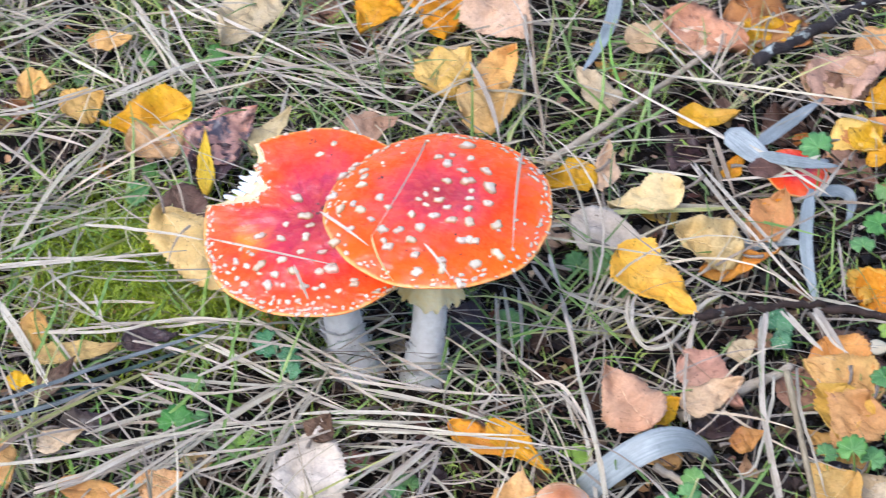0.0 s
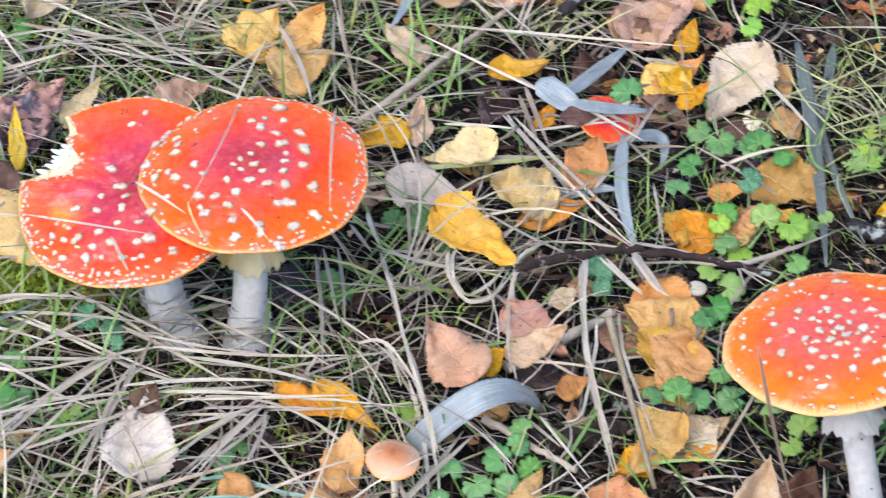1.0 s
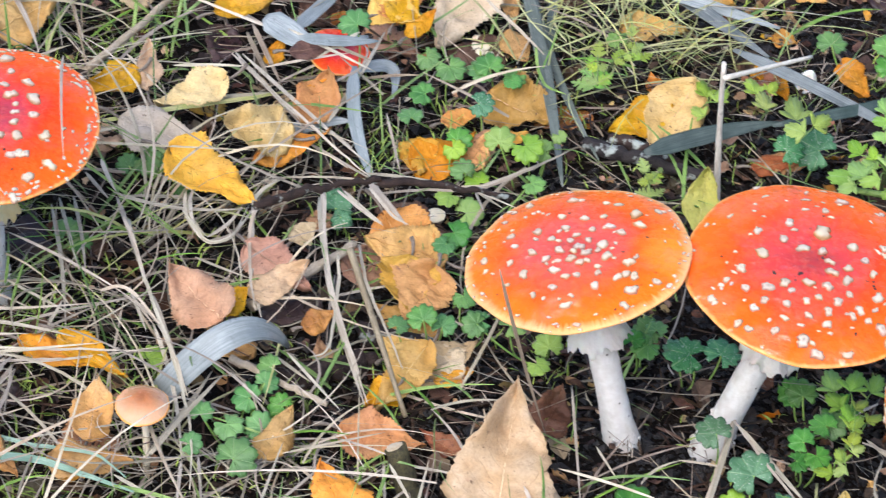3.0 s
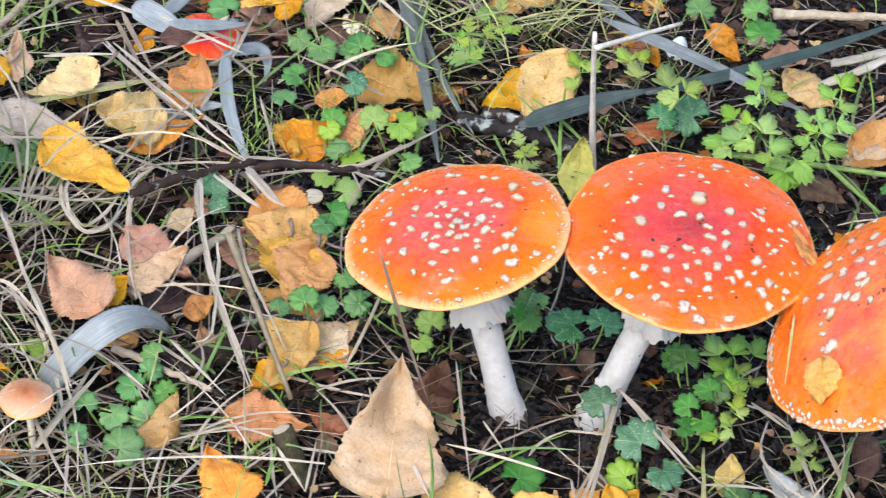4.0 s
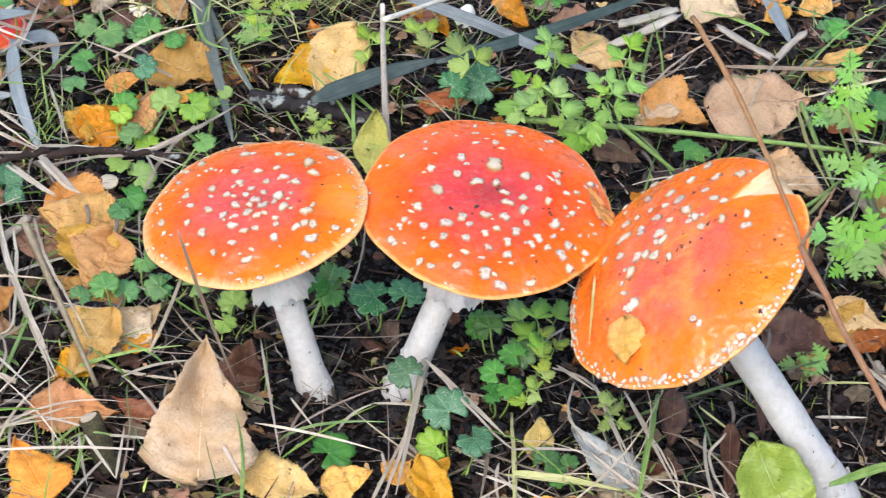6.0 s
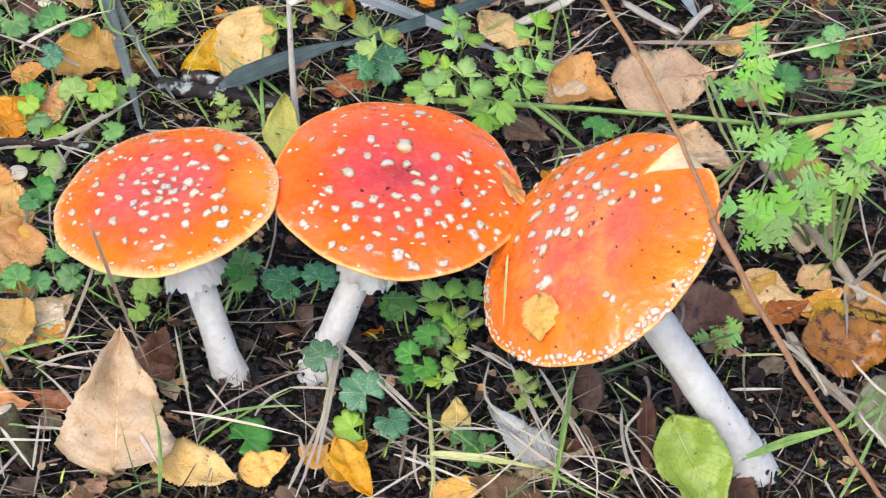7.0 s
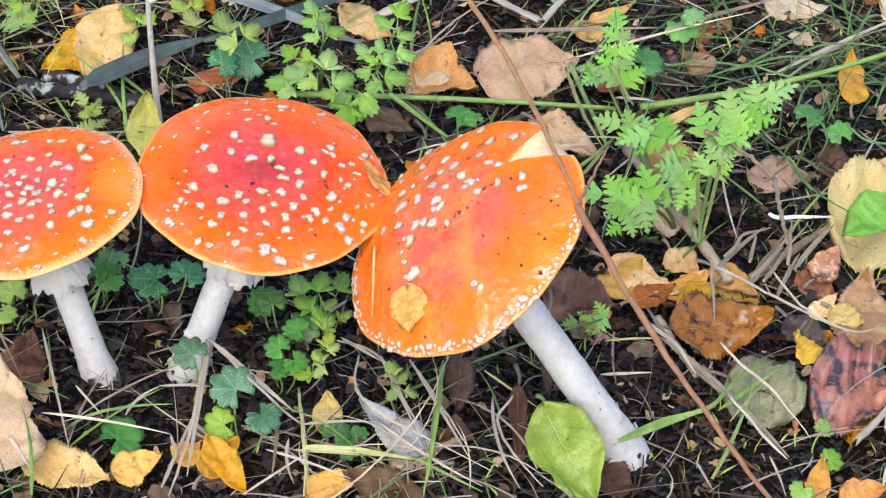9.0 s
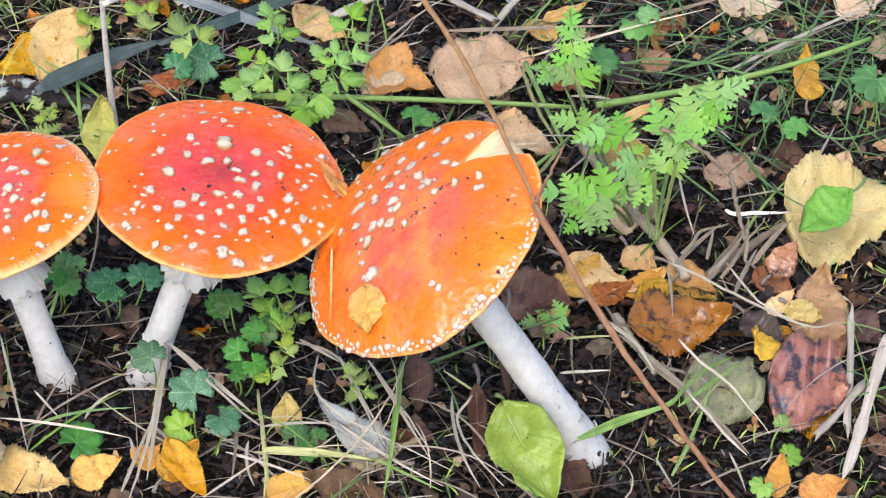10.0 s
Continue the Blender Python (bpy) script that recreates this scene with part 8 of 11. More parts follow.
grass_blade((0.0168, -0.2146, 0.0145), (0.0316, -0.1654, 0.0157), 0.0017, "straw", label="dry pale straw lying across the grass")
grass_blade((0.2284, -0.1372, 0.0202), (0.2527, -0.1392, 0.0239), 0.0014, "straw", label="dry pale straw lying across the grass")
grass_blade((0.2655, -0.2047, 0.0265), (0.2702, -0.2265, 0.0288), 0.0011, "straw", label="dry pale straw lying across the grass")
grass_blade((0.3023, -0.1966, 0.0227), (0.3064, -0.2227, 0.0216), 0.0011, "straw", side=-0.0006, label="dry pale straw lying across the grass")
grass_blade((0.294, -0.0502, 0.0173), (0.291, -0.091, 0.0176), 0.0012, "straw", side=-0.0007, label="dry pale straw lying across the grass")
grass_blade((0.3499, 0.1083, 0.027), (0.4502, 0.1757, 0.03), 0.0020, "straw", side=-0.0014, label="dry pale straw lying across the grass")
grass_blade((0.2599, 0.087, 0.0237), (0.2805, 0.0809, 0.0266), 0.0015, "straw", side=-0.0008, label="dry pale straw lying across the grass")
grass_blade((0.3099, 0.024, 0.0224), (0.3099, -0.0356, 0.0241), 0.0012, "straw", side=0.0010, label="dry pale straw lying across the grass")
grass_blade((0.3737, 0.0079, 0.0244), (0.4012, 0.0601, 0.0268), 0.0015, "straw", label="dry pale straw lying across the grass")
grass_blade((-0.0002, -0.1789, 0.027), (0.016, -0.1615, 0.0299), 0.0013, "straw", side=-0.0026, label="dry pale straw lying across the grass")
grass_blade((0.1745, -0.1538, 0.0201), (0.1817, -0.22, 0.0222), 0.0016, "straw", side=0.0039, label="dry pale straw lying across the grass")
grass_blade((0.0759, -0.1868, 0.0208), (0.0777, -0.2143, 0.0177), 0.0015, "straw", side=0.0021, label="dry pale straw lying across the grass")
grass_blade((0.0816, -0.1479, 0.0146), (0.0843, -0.2161, 0.0122), 0.0016, "yellowgreen", side=-0.0012, label="yellowing grass blade in the litter")
grass_blade((0.0786, -0.1896, 0.0163), (0.1338, -0.1953, 0.0178), 0.0015, "yellowgreen", label="yellowing grass blade in the litter")
grass_blade((0.1333, -0.1993, 0.0215), (0.164, -0.2236, 0.0227), 0.0013, "green", label="fresh green grass blade in the litter")
grass_blade((0.1521, -0.127, 0.0183), (0.1369, -0.2248, 0.0203), 0.0020, "green", label="fresh green grass blade in the litter")
grass_blade((0.0715, -0.1617, 0.0196), (0.067, -0.216, 0.0228), 0.0018, "oldstraw", side=-0.0007, label="weathered brown straw in the litter")
grass_blade((0.2305, -0.1903, 0.0241), (0.2814, -0.1625, 0.023), 0.0022, "green", side=-0.0005, label="fresh green grass blade in the litter")
grass_blade((0.2829, -0.1631, 0.0214), (0.32, -0.1272, 0.0192), 0.0020, "green", label="fresh green grass blade in the litter")
grass_blade((0.2894, -0.163, 0.014), (0.3134, -0.1323, 0.0163), 0.0009, "yellowgreen", side=-0.0006, label="yellowing grass blade in the litter")
grass_blade((0.1724, -0.1306, 0.016), (0.1969, -0.1546, 0.0136), 0.0011, "yellowgreen", label="yellowing grass blade in the litter")
grass_blade((0.2349, -0.108, 0.0169), (0.2636, -0.1047, 0.0162), 0.0011, "yellowgreen", side=-0.0008, label="yellowing grass blade in the litter")
grass_blade((0.2623, -0.1037, 0.0164), (0.3147, -0.1871, 0.0132), 0.0028, "oldstraw", side=-0.0032, label="weathered brown straw in the litter")
grass_blade((0.1968, 0.1574, 0.0164), (0.2999, 0.1709, 0.0128), 0.0023, "oldstraw", label="weathered brown straw in the litter")
grass_blade((0.2995, 0.1688, 0.0143), (0.3701, 0.2032, 0.0136), 0.0024, "oldstraw", label="weathered brown straw in the litter")
grass_blade((0.3234, -0.0805, 0.0238), (0.3413, -0.0431, 0.0231), 0.0023, "oldstraw", side=-0.0007, label="weathered brown straw in the litter")
grass_blade((0.3373, -0.0526, 0.0196), (0.363, -0.0197, 0.0233), 0.0029, "oldstraw", side=-0.0010, label="weathered brown straw in the litter")
grass_blade((0.3125, -0.0634, 0.0171), (0.3353, -0.0308, 0.0169), 0.0031, "oldstraw", side=-0.0007, label="weathered brown straw in the litter")
grass_blade((0.2401, 0.1276, 0.0163), (0.2532, 0.0536, 0.0151), 0.0031, "stem", label="green herb stalk in the litter", flat=False)
grass_blade((0.2619, 0.1246, 0.0157), (0.2707, 0.0895, 0.0176), 0.0023, "stem", side=-0.0007, label="green herb stalk in the litter", flat=False)
grass_blade((0.3059, 0.0299, 0.0179), (0.2909, -0.0299, 0.0176), 0.0030, "stem", side=0.0006, label="green herb stalk in the litter", flat=False)
grass_blade((0.2877, -0.0018, 0.0271), (0.286, -0.0379, 0.0251), 0.0019, "stem", label="green herb stalk in the litter", flat=False)
grass_blade((0.2326, 0.0288, 0.0177), (0.2569, 0.0578, 0.0188), 0.0024, "stem", side=0.0006, label="green herb stalk in the litter", flat=False)
grass_blade((0.3675, -0.065, 0.0188), (0.3898, -0.039, 0.0203), 0.0014, "yellowgreen", side=-0.0007, label="yellowing grass blade in the litter")
splinter((0.1968, 0.2004, 0.014), (0.2298, 0.1773, 0.01), 0.0052, "pale flat split piece of wood on the leaf litter")
splinter((0.2299, 0.1784, 0.01), (0.2484, 0.2022, 0.014), 0.0045, "pale flat split piece of wood on the leaf litter")
twig((0.1085, 0.2473, 0.008), (0.1773, 0.2583, 0.008), 0.0059, "pale", arch=0.0000, side=0.0000, label="pale dry stick on the leaf litter")
splinter((0.1415, 0.2041, 0.008), (0.177, 0.2232, 0.008), 0.0065, "pale flat split piece of wood on the leaf litter")
splinter((0.1348, 0.1746, 0.012), (0.1759, 0.2085, 0.014), 0.0057, "pale flat split piece of wood on the leaf litter")
twig((-0.2069, -0.1269, 0.016), (-0.1548, -0.1485, 0.016), 0.0039, "pale", arch=0.0000, side=0.0000, label="thin brown stick on the leaf litter")
twig((-0.1797, -0.1222, 0.002), (-0.1393, -0.0948, 0.004), 0.0128, "rot", arch=0.0000, side=0.0000, label="dark rotten piece of wood in the soil", knots=0.25)
twig((-0.1512, -0.0723, 0), (-0.0957, -0.0816, 0.002), 0.0102, "rot", arch=0.0000, side=-0.0000, label="dark rotten piece of wood in the soil", knots=0.25)
cut_stub((-0.1049, -0.1895, 0.0), (-0.1163, -0.1814, 0.026), 0.0105, "cut stub of a mossy stem with a pale end")
grass_blade((-0.49, -0.1672, 0.0355), (-0.4213, -0.1228, 0.0315), 0.0014, "straw", side=0.0007, label="dry pale straw lying across the grass")
grass_blade((-0.4261, -0.1098, 0.0205), (-0.3735, -0.1297, 0.0178), 0.0021, "straw", side=-0.0017, label="dry pale straw lying across the grass")
grass_blade((-0.4216, -0.1213, 0.0206), (-0.323, -0.1547, 0.0218), 0.0019, "straw", side=-0.0034, label="dry pale straw lying across the grass")
grass_blade((-0.4515, -0.2546, 0.0344), (-0.3814, -0.2, 0.0382), 0.0015, "straw", side=-0.0023, label="dry pale straw lying across the grass")
grass_blade((-0.3856, -0.1884, 0.0276), (-0.3652, -0.1593, 0.031), 0.0013, "straw", side=0.0008, label="dry pale straw lying across the grass")
grass_blade((-0.4437, -0.2722, 0.035), (-0.4074, -0.2081, 0.0335), 0.0019, "straw", side=-0.0025, label="dry pale straw lying across the grass")
grass_blade((-0.4118, -0.267, 0.0297), (-0.3848, -0.149, 0.0264), 0.0017, "straw", side=0.0029, label="dry pale straw lying across the grass")
grass_blade((-0.3716, -0.1412, 0.0247), (-0.278, -0.109, 0.0216), 0.0016, "straw", side=0.0032, label="dry pale straw lying across the grass")
grass_blade((-0.3101, -0.1703, 0.0262), (-0.3265, -0.2334, 0.0277), 0.0013, "straw", side=-0.0006, label="dry pale straw lying across the grass")
grass_blade((-0.3112, -0.1803, 0.0349), (-0.3335, -0.22, 0.0368), 0.0020, "straw", side=-0.0010, label="dry pale straw lying across the grass")
grass_blade((-0.3059, -0.1786, 0.0317), (-0.3195, -0.2317, 0.0322), 0.0018, "straw", side=0.0010, label="dry pale straw lying across the grass")
grass_blade((-0.3091, -0.1806, 0.0348), (-0.3465, -0.2104, 0.0341), 0.0015, "straw", side=-0.0006, label="dry pale straw lying across the grass")
grass_blade((-0.3049, -0.1681, 0.0237), (-0.2993, -0.2013, 0.0235), 0.0013, "straw", label="dry pale straw lying across the grass")
grass_blade((-0.4618, -0.2313, 0.0243), (-0.4209, -0.1889, 0.0261), 0.0020, "straw", side=-0.0017, label="dry pale straw lying across the grass")
grass_blade((-0.4522, -0.1851, 0.0297), (-0.3739, -0.1569, 0.0288), 0.0018, "straw", side=0.0016, label="dry pale straw lying across the grass")
grass_blade((-0.4501, -0.1466, 0.0278), (-0.3759, -0.1303, 0.0295), 0.0016, "straw", side=-0.0025, label="dry pale straw lying across the grass")
grass_blade((-0.4422, -0.1362, 0.0204), (-0.3532, -0.159, 0.0224), 0.0014, "straw", label="dry pale straw lying across the grass")
grass_blade((-0.3728, -0.1812, 0.0308), (-0.3019, -0.1487, 0.0287), 0.0020, "straw", side=-0.0029, label="dry pale straw lying across the grass")
grass_blade((-0.3989, -0.2432, 0.0335), (-0.3453, -0.1828, 0.0365), 0.0017, "straw", side=0.0009, label="dry pale straw lying across the grass")
grass_blade((-0.3442, -0.1854, 0.034), (-0.2647, -0.1561, 0.0371), 0.0016, "straw", label="dry pale straw lying across the grass")
grass_blade((-0.4616, -0.2317, 0.0317), (-0.4361, -0.1856, 0.0307), 0.0013, "straw", side=-0.0006, label="dry pale straw lying across the grass")
grass_blade((-0.3801, -0.232, 0.0212), (-0.3722, -0.151, 0.0248), 0.0020, "straw", label="dry pale straw lying across the grass")
grass_blade((-0.3767, -0.1488, 0.0217), (-0.375, -0.2149, 0.0186), 0.0018, "straw", label="dry pale straw lying across the grass")
grass_blade((-0.3653, -0.0914, 0.0213), (-0.3416, -0.0889, 0.0192), 0.0016, "straw", label="dry pale straw lying across the grass")
grass_blade((-0.3556, -0.1067, 0.0208), (-0.3063, -0.1228, 0.0219), 0.0014, "straw", side=-0.0014, label="dry pale straw lying across the grass")
grass_blade((-0.3531, -0.1489, 0.0294), (-0.2801, -0.1436, 0.0272), 0.0020, "straw", side=-0.0033, label="dry pale straw lying across the grass")
grass_blade((-0.3556, -0.1858, 0.0355), (-0.2929, -0.1664, 0.036), 0.0018, "straw", side=-0.0017, label="dry pale straw lying across the grass")
grass_blade((-0.4103, -0.2007, 0.0267), (-0.3469, -0.1661, 0.0275), 0.0016, "straw", side=0.0019, label="dry pale straw lying across the grass")
grass_blade((-0.4148, -0.237, 0.0326), (-0.3651, -0.2013, 0.0301), 0.0013, "straw", label="dry pale straw lying across the grass")

# long bent straws and blades on top of the tangle
bent_straw([(-0.252, -0.012, 0.026), (-0.249, -0.032, 0.030), (-0.244, -0.043, 0.025), (-0.236, -0.048, 0.022), (-0.226, -0.051, 0.028), (-0.221, -0.039, 0.029), (-0.217, -0.003, 0.023)], 0.0016, "straw", "pale dry straw, curved, lying on the litter")
bent_straw([(-0.213, -0.022, 0.034), (-0.216, -0.034, 0.032), (-0.214, -0.051, 0.027), (-0.206, -0.085, 0.030), (-0.199, -0.109, 0.034)], 0.0018, "straw", "pale dry straw, curved, lying on the litter")
bent_straw([(-0.187, 0.006, 0.024), (-0.184, -0.010, 0.018), (-0.175, -0.041, 0.017), (-0.161, -0.090, 0.023), (-0.144, -0.129, 0.022), (-0.136, -0.144, 0.017)], 0.0018, "straw", "pale dry straw, curved, lying on the litter")
bent_straw([(-0.169, -0.051, 0.030), (-0.165, -0.067, 0.025), (-0.161, -0.104, 0.030), (-0.160, -0.130, 0.033), (-0.167, -0.130, 0.028)], 0.0014, "straw", "pale dry straw, curved, lying on the litter")
bent_straw([(-0.278, -0.043, 0.024), (-0.262, -0.082, 0.025), (-0.245, -0.121, 0.031), (-0.231, -0.148, 0.029), (-0.220, -0.170, 0.023), (-0.209, -0.204, 0.027), (-0.202, -0.239, 0.031)], 0.0018, "straw", "pale dry straw, curved, lying on the litter")
bent_straw([(-0.303, -0.116, 0.017), (-0.303, -0.113, 0.022), (-0.299, -0.109, 0.024), (-0.294, -0.103, 0.018), (-0.284, -0.114, 0.018)], 0.0012, "straw", "pale dry straw, curved, lying on the litter")
bent_straw([(-0.276, -0.111, 0.031), (-0.265, -0.111, 0.036), (-0.254, -0.115, 0.032), (-0.243, -0.125, 0.028)], 0.0016, "straw", "pale dry straw, curved, lying on the litter")
bent_straw([(-0.323, -0.246, 0.026), (-0.300, -0.235, 0.026), (-0.278, -0.225, 0.020), (-0.255, -0.231, 0.022), (-0.227, -0.243, 0.027)], 0.0036, "bluegreen", "long blue-green grass blade bent over the straw")
bent_straw([(-0.318, -0.227, 0.027), (-0.305, -0.216, 0.022), (-0.281, -0.216, 0.020), (-0.252, -0.220, 0.025), (-0.233, -0.234, 0.027)], 0.0019, "bluegreen", "long green grass blade bent over the litter")
bent_straw([(-0.333, -0.177, 0.033), (-0.284, -0.155, 0.028), (-0.241, -0.149, 0.031)], 0.0012, "straw", "pale dry straw, curved, lying on the litter")
bent_straw([(-0.335, -0.170, 0.019), (-0.308, -0.158, 0.018), (-0.283, -0.157, 0.024)], 0.0014, "straw", "pale dry straw, curved, lying on the litter")
bent_straw([(-0.227, -0.212, 0.023), (-0.216, -0.184, 0.028), (-0.205, -0.158, 0.031)], 0.0024, "straw", "pale dry straw, curved, lying on the litter")
bent_straw([(-0.256, 0.110, 0.028), (-0.228, 0.073, 0.033), (-0.205, 0.054, 0.031), (-0.184, 0.039, 0.026), (-0.163, 0.015, 0.030)], 0.0016, "straw", "pale dry straw, curved, lying on the litter")
bent_straw([(-0.164, 0.025, 0.022), (-0.186, 0.020, 0.023), (-0.210, 0.021, 0.017), (-0.228, 0.006, 0.017)], 0.0012, "straw", "pale dry straw, curved, lying on the litter")
bent_straw([(-0.131, 0.193, 0.034), (-0.111, 0.176, 0.030), (-0.092, 0.159, 0.026)], 0.0019, "straw", "pale dry straw, curved, lying on the litter")
bent_straw([(-0.097, 0.160, 0.029), (-0.093, 0.147, 0.023), (-0.086, 0.130, 0.025), (-0.075, 0.119, 0.030)], 0.0016, "green", "long green grass blade bent over the litter")
bent_straw([(-0.158, 0.018, 0.020), (-0.136, 0.030, 0.018), (-0.112, 0.029, 0.023), (-0.088, 0.050, 0.024), (-0.068, 0.083, 0.018)], 0.0014, "straw", "pale dry straw, curved, lying on the litter")
bent_straw([(-0.199, 0.098, 0.028), (-0.187, 0.111, 0.031), (-0.185, 0.119, 0.036), (-0.190, 0.135, 0.031)], 0.0014, "straw", "pale dry straw, curved, lying on the litter")
bent_straw([(-0.559, -0.110, 0.020), (-0.560, -0.051, 0.026), (-0.556, -0.010, 0.025), (-0.559, 0.033, 0.019)], 0.0024, "straw", "pale dry straw, curved, lying on the litter")
bent_straw([(-0.568, 0.030, 0.025), (-0.555, 0.051, 0.028), (-0.537, 0.089, 0.023), (-0.506, 0.114, 0.021)], 0.0018, "straw", "pale dry straw, curved, lying on the litter")
bent_straw([(-0.570, 0.115, 0.035), (-0.546, 0.086, 0.033), (-0.514, 0.057, 0.027)], 0.0018, "straw", "pale dry straw, curved, lying on the litter")
bent_straw([(-0.598, 0.127, 0.024), (-0.564, 0.096, 0.018), (-0.538, 0.071, 0.018)], 0.0016, "straw", "pale dry straw, curved, lying on the litter")
bent_straw([(-0.543, -0.160, 0.028), (-0.519, -0.178, 0.024), (-0.488, -0.213, 0.029)], 0.0022, "straw", "pale dry straw, curved, lying on the litter")
bent_straw([(-0.555, -0.135, 0.026), (-0.518, -0.111, 0.027), (-0.471, -0.088, 0.033)], 0.0014, "straw", "pale dry straw, curved, lying on the litter")
bent_straw([(-0.499, -0.247, 0.017), (-0.484, -0.225, 0.022), (-0.469, -0.186, 0.023)], 0.0029, "oldstraw", "weathered brown straw lying on the litter")
bent_straw([(-0.486, -0.274, 0.030), (-0.451, -0.256, 0.035), (-0.426, -0.227, 0.030), (-0.413, -0.210, 0.027)], 0.0018, "straw", "pale dry straw, curved, lying on the litter")
bent_straw([(-0.464, -0.283, 0.028), (-0.442, -0.256, 0.028), (-0.426, -0.218, 0.022)], 0.0019, "straw", "pale dry straw, curved, lying on the litter")
bent_straw([(-0.429, -0.271, 0.026), (-0.419, -0.229, 0.020), (-0.407, -0.189, 0.019), (-0.389, -0.160, 0.025), (-0.378, -0.142, 0.025)], 0.0019, "straw", "pale dry straw, curved, lying on the litter")
bent_straw([(-0.367, -0.249, 0.033), (-0.374, -0.213, 0.028), (-0.375, -0.182, 0.032), (-0.371, -0.161, 0.036)], 0.0018, "straw", "pale dry straw, curved, lying on the litter")
bent_straw([(-0.468, -0.138, 0.019), (-0.454, -0.127, 0.019), (-0.430, -0.120, 0.025), (-0.400, -0.117, 0.024)], 0.0014, "straw", "pale dry straw, curved, lying on the litter")
bent_straw([(-0.393, 0.239, 0.021), (-0.365, 0.162, 0.026), (-0.345, 0.112, 0.029), (-0.324, 0.060, 0.023)], 0.0016, "oldstraw", "weathered brown straw lying on the litter")
bent_straw([(-0.252, 0.104, 0.029), (-0.226, 0.069, 0.035), (-0.209, 0.053, 0.032)], 0.0016, "straw", "pale dry straw, curved, lying on the litter")
bent_straw([(-0.312, 0.038, 0.022), (-0.281, 0.056, 0.023), (-0.247, 0.084, 0.017), (-0.222, 0.098, 0.018)], 0.0027, "yellowgreen", "yellowing grass blade bent over the litter")
bent_straw([(-0.195, 0.185, 0.033), (-0.180, 0.194, 0.028), (-0.168, 0.199, 0.025)], 0.0019, "straw", "pale dry straw, curved, lying on the litter")
bent_straw([(0.293, -0.067, 0.030), (0.310, -0.041, 0.024), (0.324, -0.028, 0.027)], 0.0023, "oldstraw", "weathered brown straw lying on the litter")
bent_straw([(0.315, -0.057, 0.019), (0.328, -0.036, 0.017), (0.339, -0.023, 0.023)], 0.0020, "oldstraw", "weathered brown straw lying on the litter")
bent_straw([(0.322, -0.059, 0.027), (0.332, -0.094, 0.031), (0.352, -0.121, 0.035)], 0.0010, "straw", "pale dry straw, curved, lying on the litter")
bent_straw([(0.252, -0.095, 0.022), (0.266, -0.123, 0.028), (0.274, -0.142, 0.026)], 0.0019, "straw", "pale dry straw, curved, lying on the litter")
bent_straw([(0.256, -0.090, 0.024), (0.272, -0.136, 0.026), (0.292, -0.159, 0.021), (0.311, -0.194, 0.020)], 0.0016, "oldstraw", "weathered brown straw lying on the litter")
bent_straw([(0.038, -0.133, 0.036), (0.055, -0.154, 0.032), (0.076, -0.179, 0.028), (0.083, -0.189, 0.032)], 0.0012, "straw", "pale dry straw, curved, lying on the litter")
bent_straw([(0.038, -0.120, 0.024), (0.033, -0.160, 0.018), (0.026, -0.200, 0.019), (0.020, -0.231, 0.025)], 0.0018, "straw", "pale dry straw, curved, lying on the litter")
bent_straw([(0.101, -0.122, 0.026), (0.116, -0.123, 0.022), (0.124, -0.144, 0.028), (0.134, -0.181, 0.030), (0.145, -0.200, 0.024)], 0.0012, "straw", "pale dry straw, curved, lying on the litter")
bent_straw([(0.111, -0.133, 0.027), (0.108, -0.160, 0.029), (0.118, -0.183, 0.034), (0.138, -0.194, 0.030), (0.169, -0.213, 0.026)], 0.0010, "straw", "pale dry straw, curved, lying on the litter")
bent_straw([(0.082, -0.146, 0.017), (0.082, -0.181, 0.023), (0.083, -0.208, 0.023), (0.082, -0.222, 0.017)], 0.0014, "yellowgreen", "yellowing grass blade bent over the litter")
bent_straw([(0.151, -0.140, 0.030), (0.145, -0.181, 0.034), (0.140, -0.211, 0.029), (0.136, -0.228, 0.026)], 0.0019, "green", "long green grass blade bent over the litter")
bent_straw([(0.082, -0.203, 0.030), (0.106, -0.203, 0.029), (0.134, -0.202, 0.023)], 0.0027, "yellowgreen", "yellowing grass blade bent over the litter")
bent_straw([(0.135, -0.134, 0.025), (0.147, -0.154, 0.019), (0.161, -0.191, 0.018)], 0.0012, "straw", "pale dry straw, curved, lying on the litter")
bent_straw([(0.182, -0.167, 0.032), (0.174, -0.180, 0.028), (0.179, -0.207, 0.032), (0.190, -0.234, 0.036)], 0.0012, "straw", "pale dry straw, curved, lying on the litter")
bent_straw([(0.232, -0.184, 0.020), (0.254, -0.171, 0.021), (0.276, -0.168, 0.027), (0.297, -0.142, 0.025), (0.317, -0.123, 0.019)], 0.0022, "green", "long green grass blade bent over the litter")
bent_straw([(0.2726, 0.0308, 0.0450), (0.2880, 0.0431, 0.0450), (0.3043, 0.0556, 0.0450)], 0.0056, "amber", "thick amber stalk under a feathery herb")
bent_straw([(0.3238, 0.0991, 0.0350), (0.3526, 0.1126, 0.0350), (0.3784, 0.1154, 0.0350), (0.4105, 0.1347, 0.0350)], 0.0012, "deepgreen", "thin curved dark green grass blade over soil")
bent_straw([(0.3499, 0.0955, 0.0350), (0.3727, 0.1228, 0.0350), (0.4029, 0.1280, 0.0350), (0.4267, 0.1188, 0.0350)], 0.0012, "deepgreen", "thin curved dark green grass blade over soil")
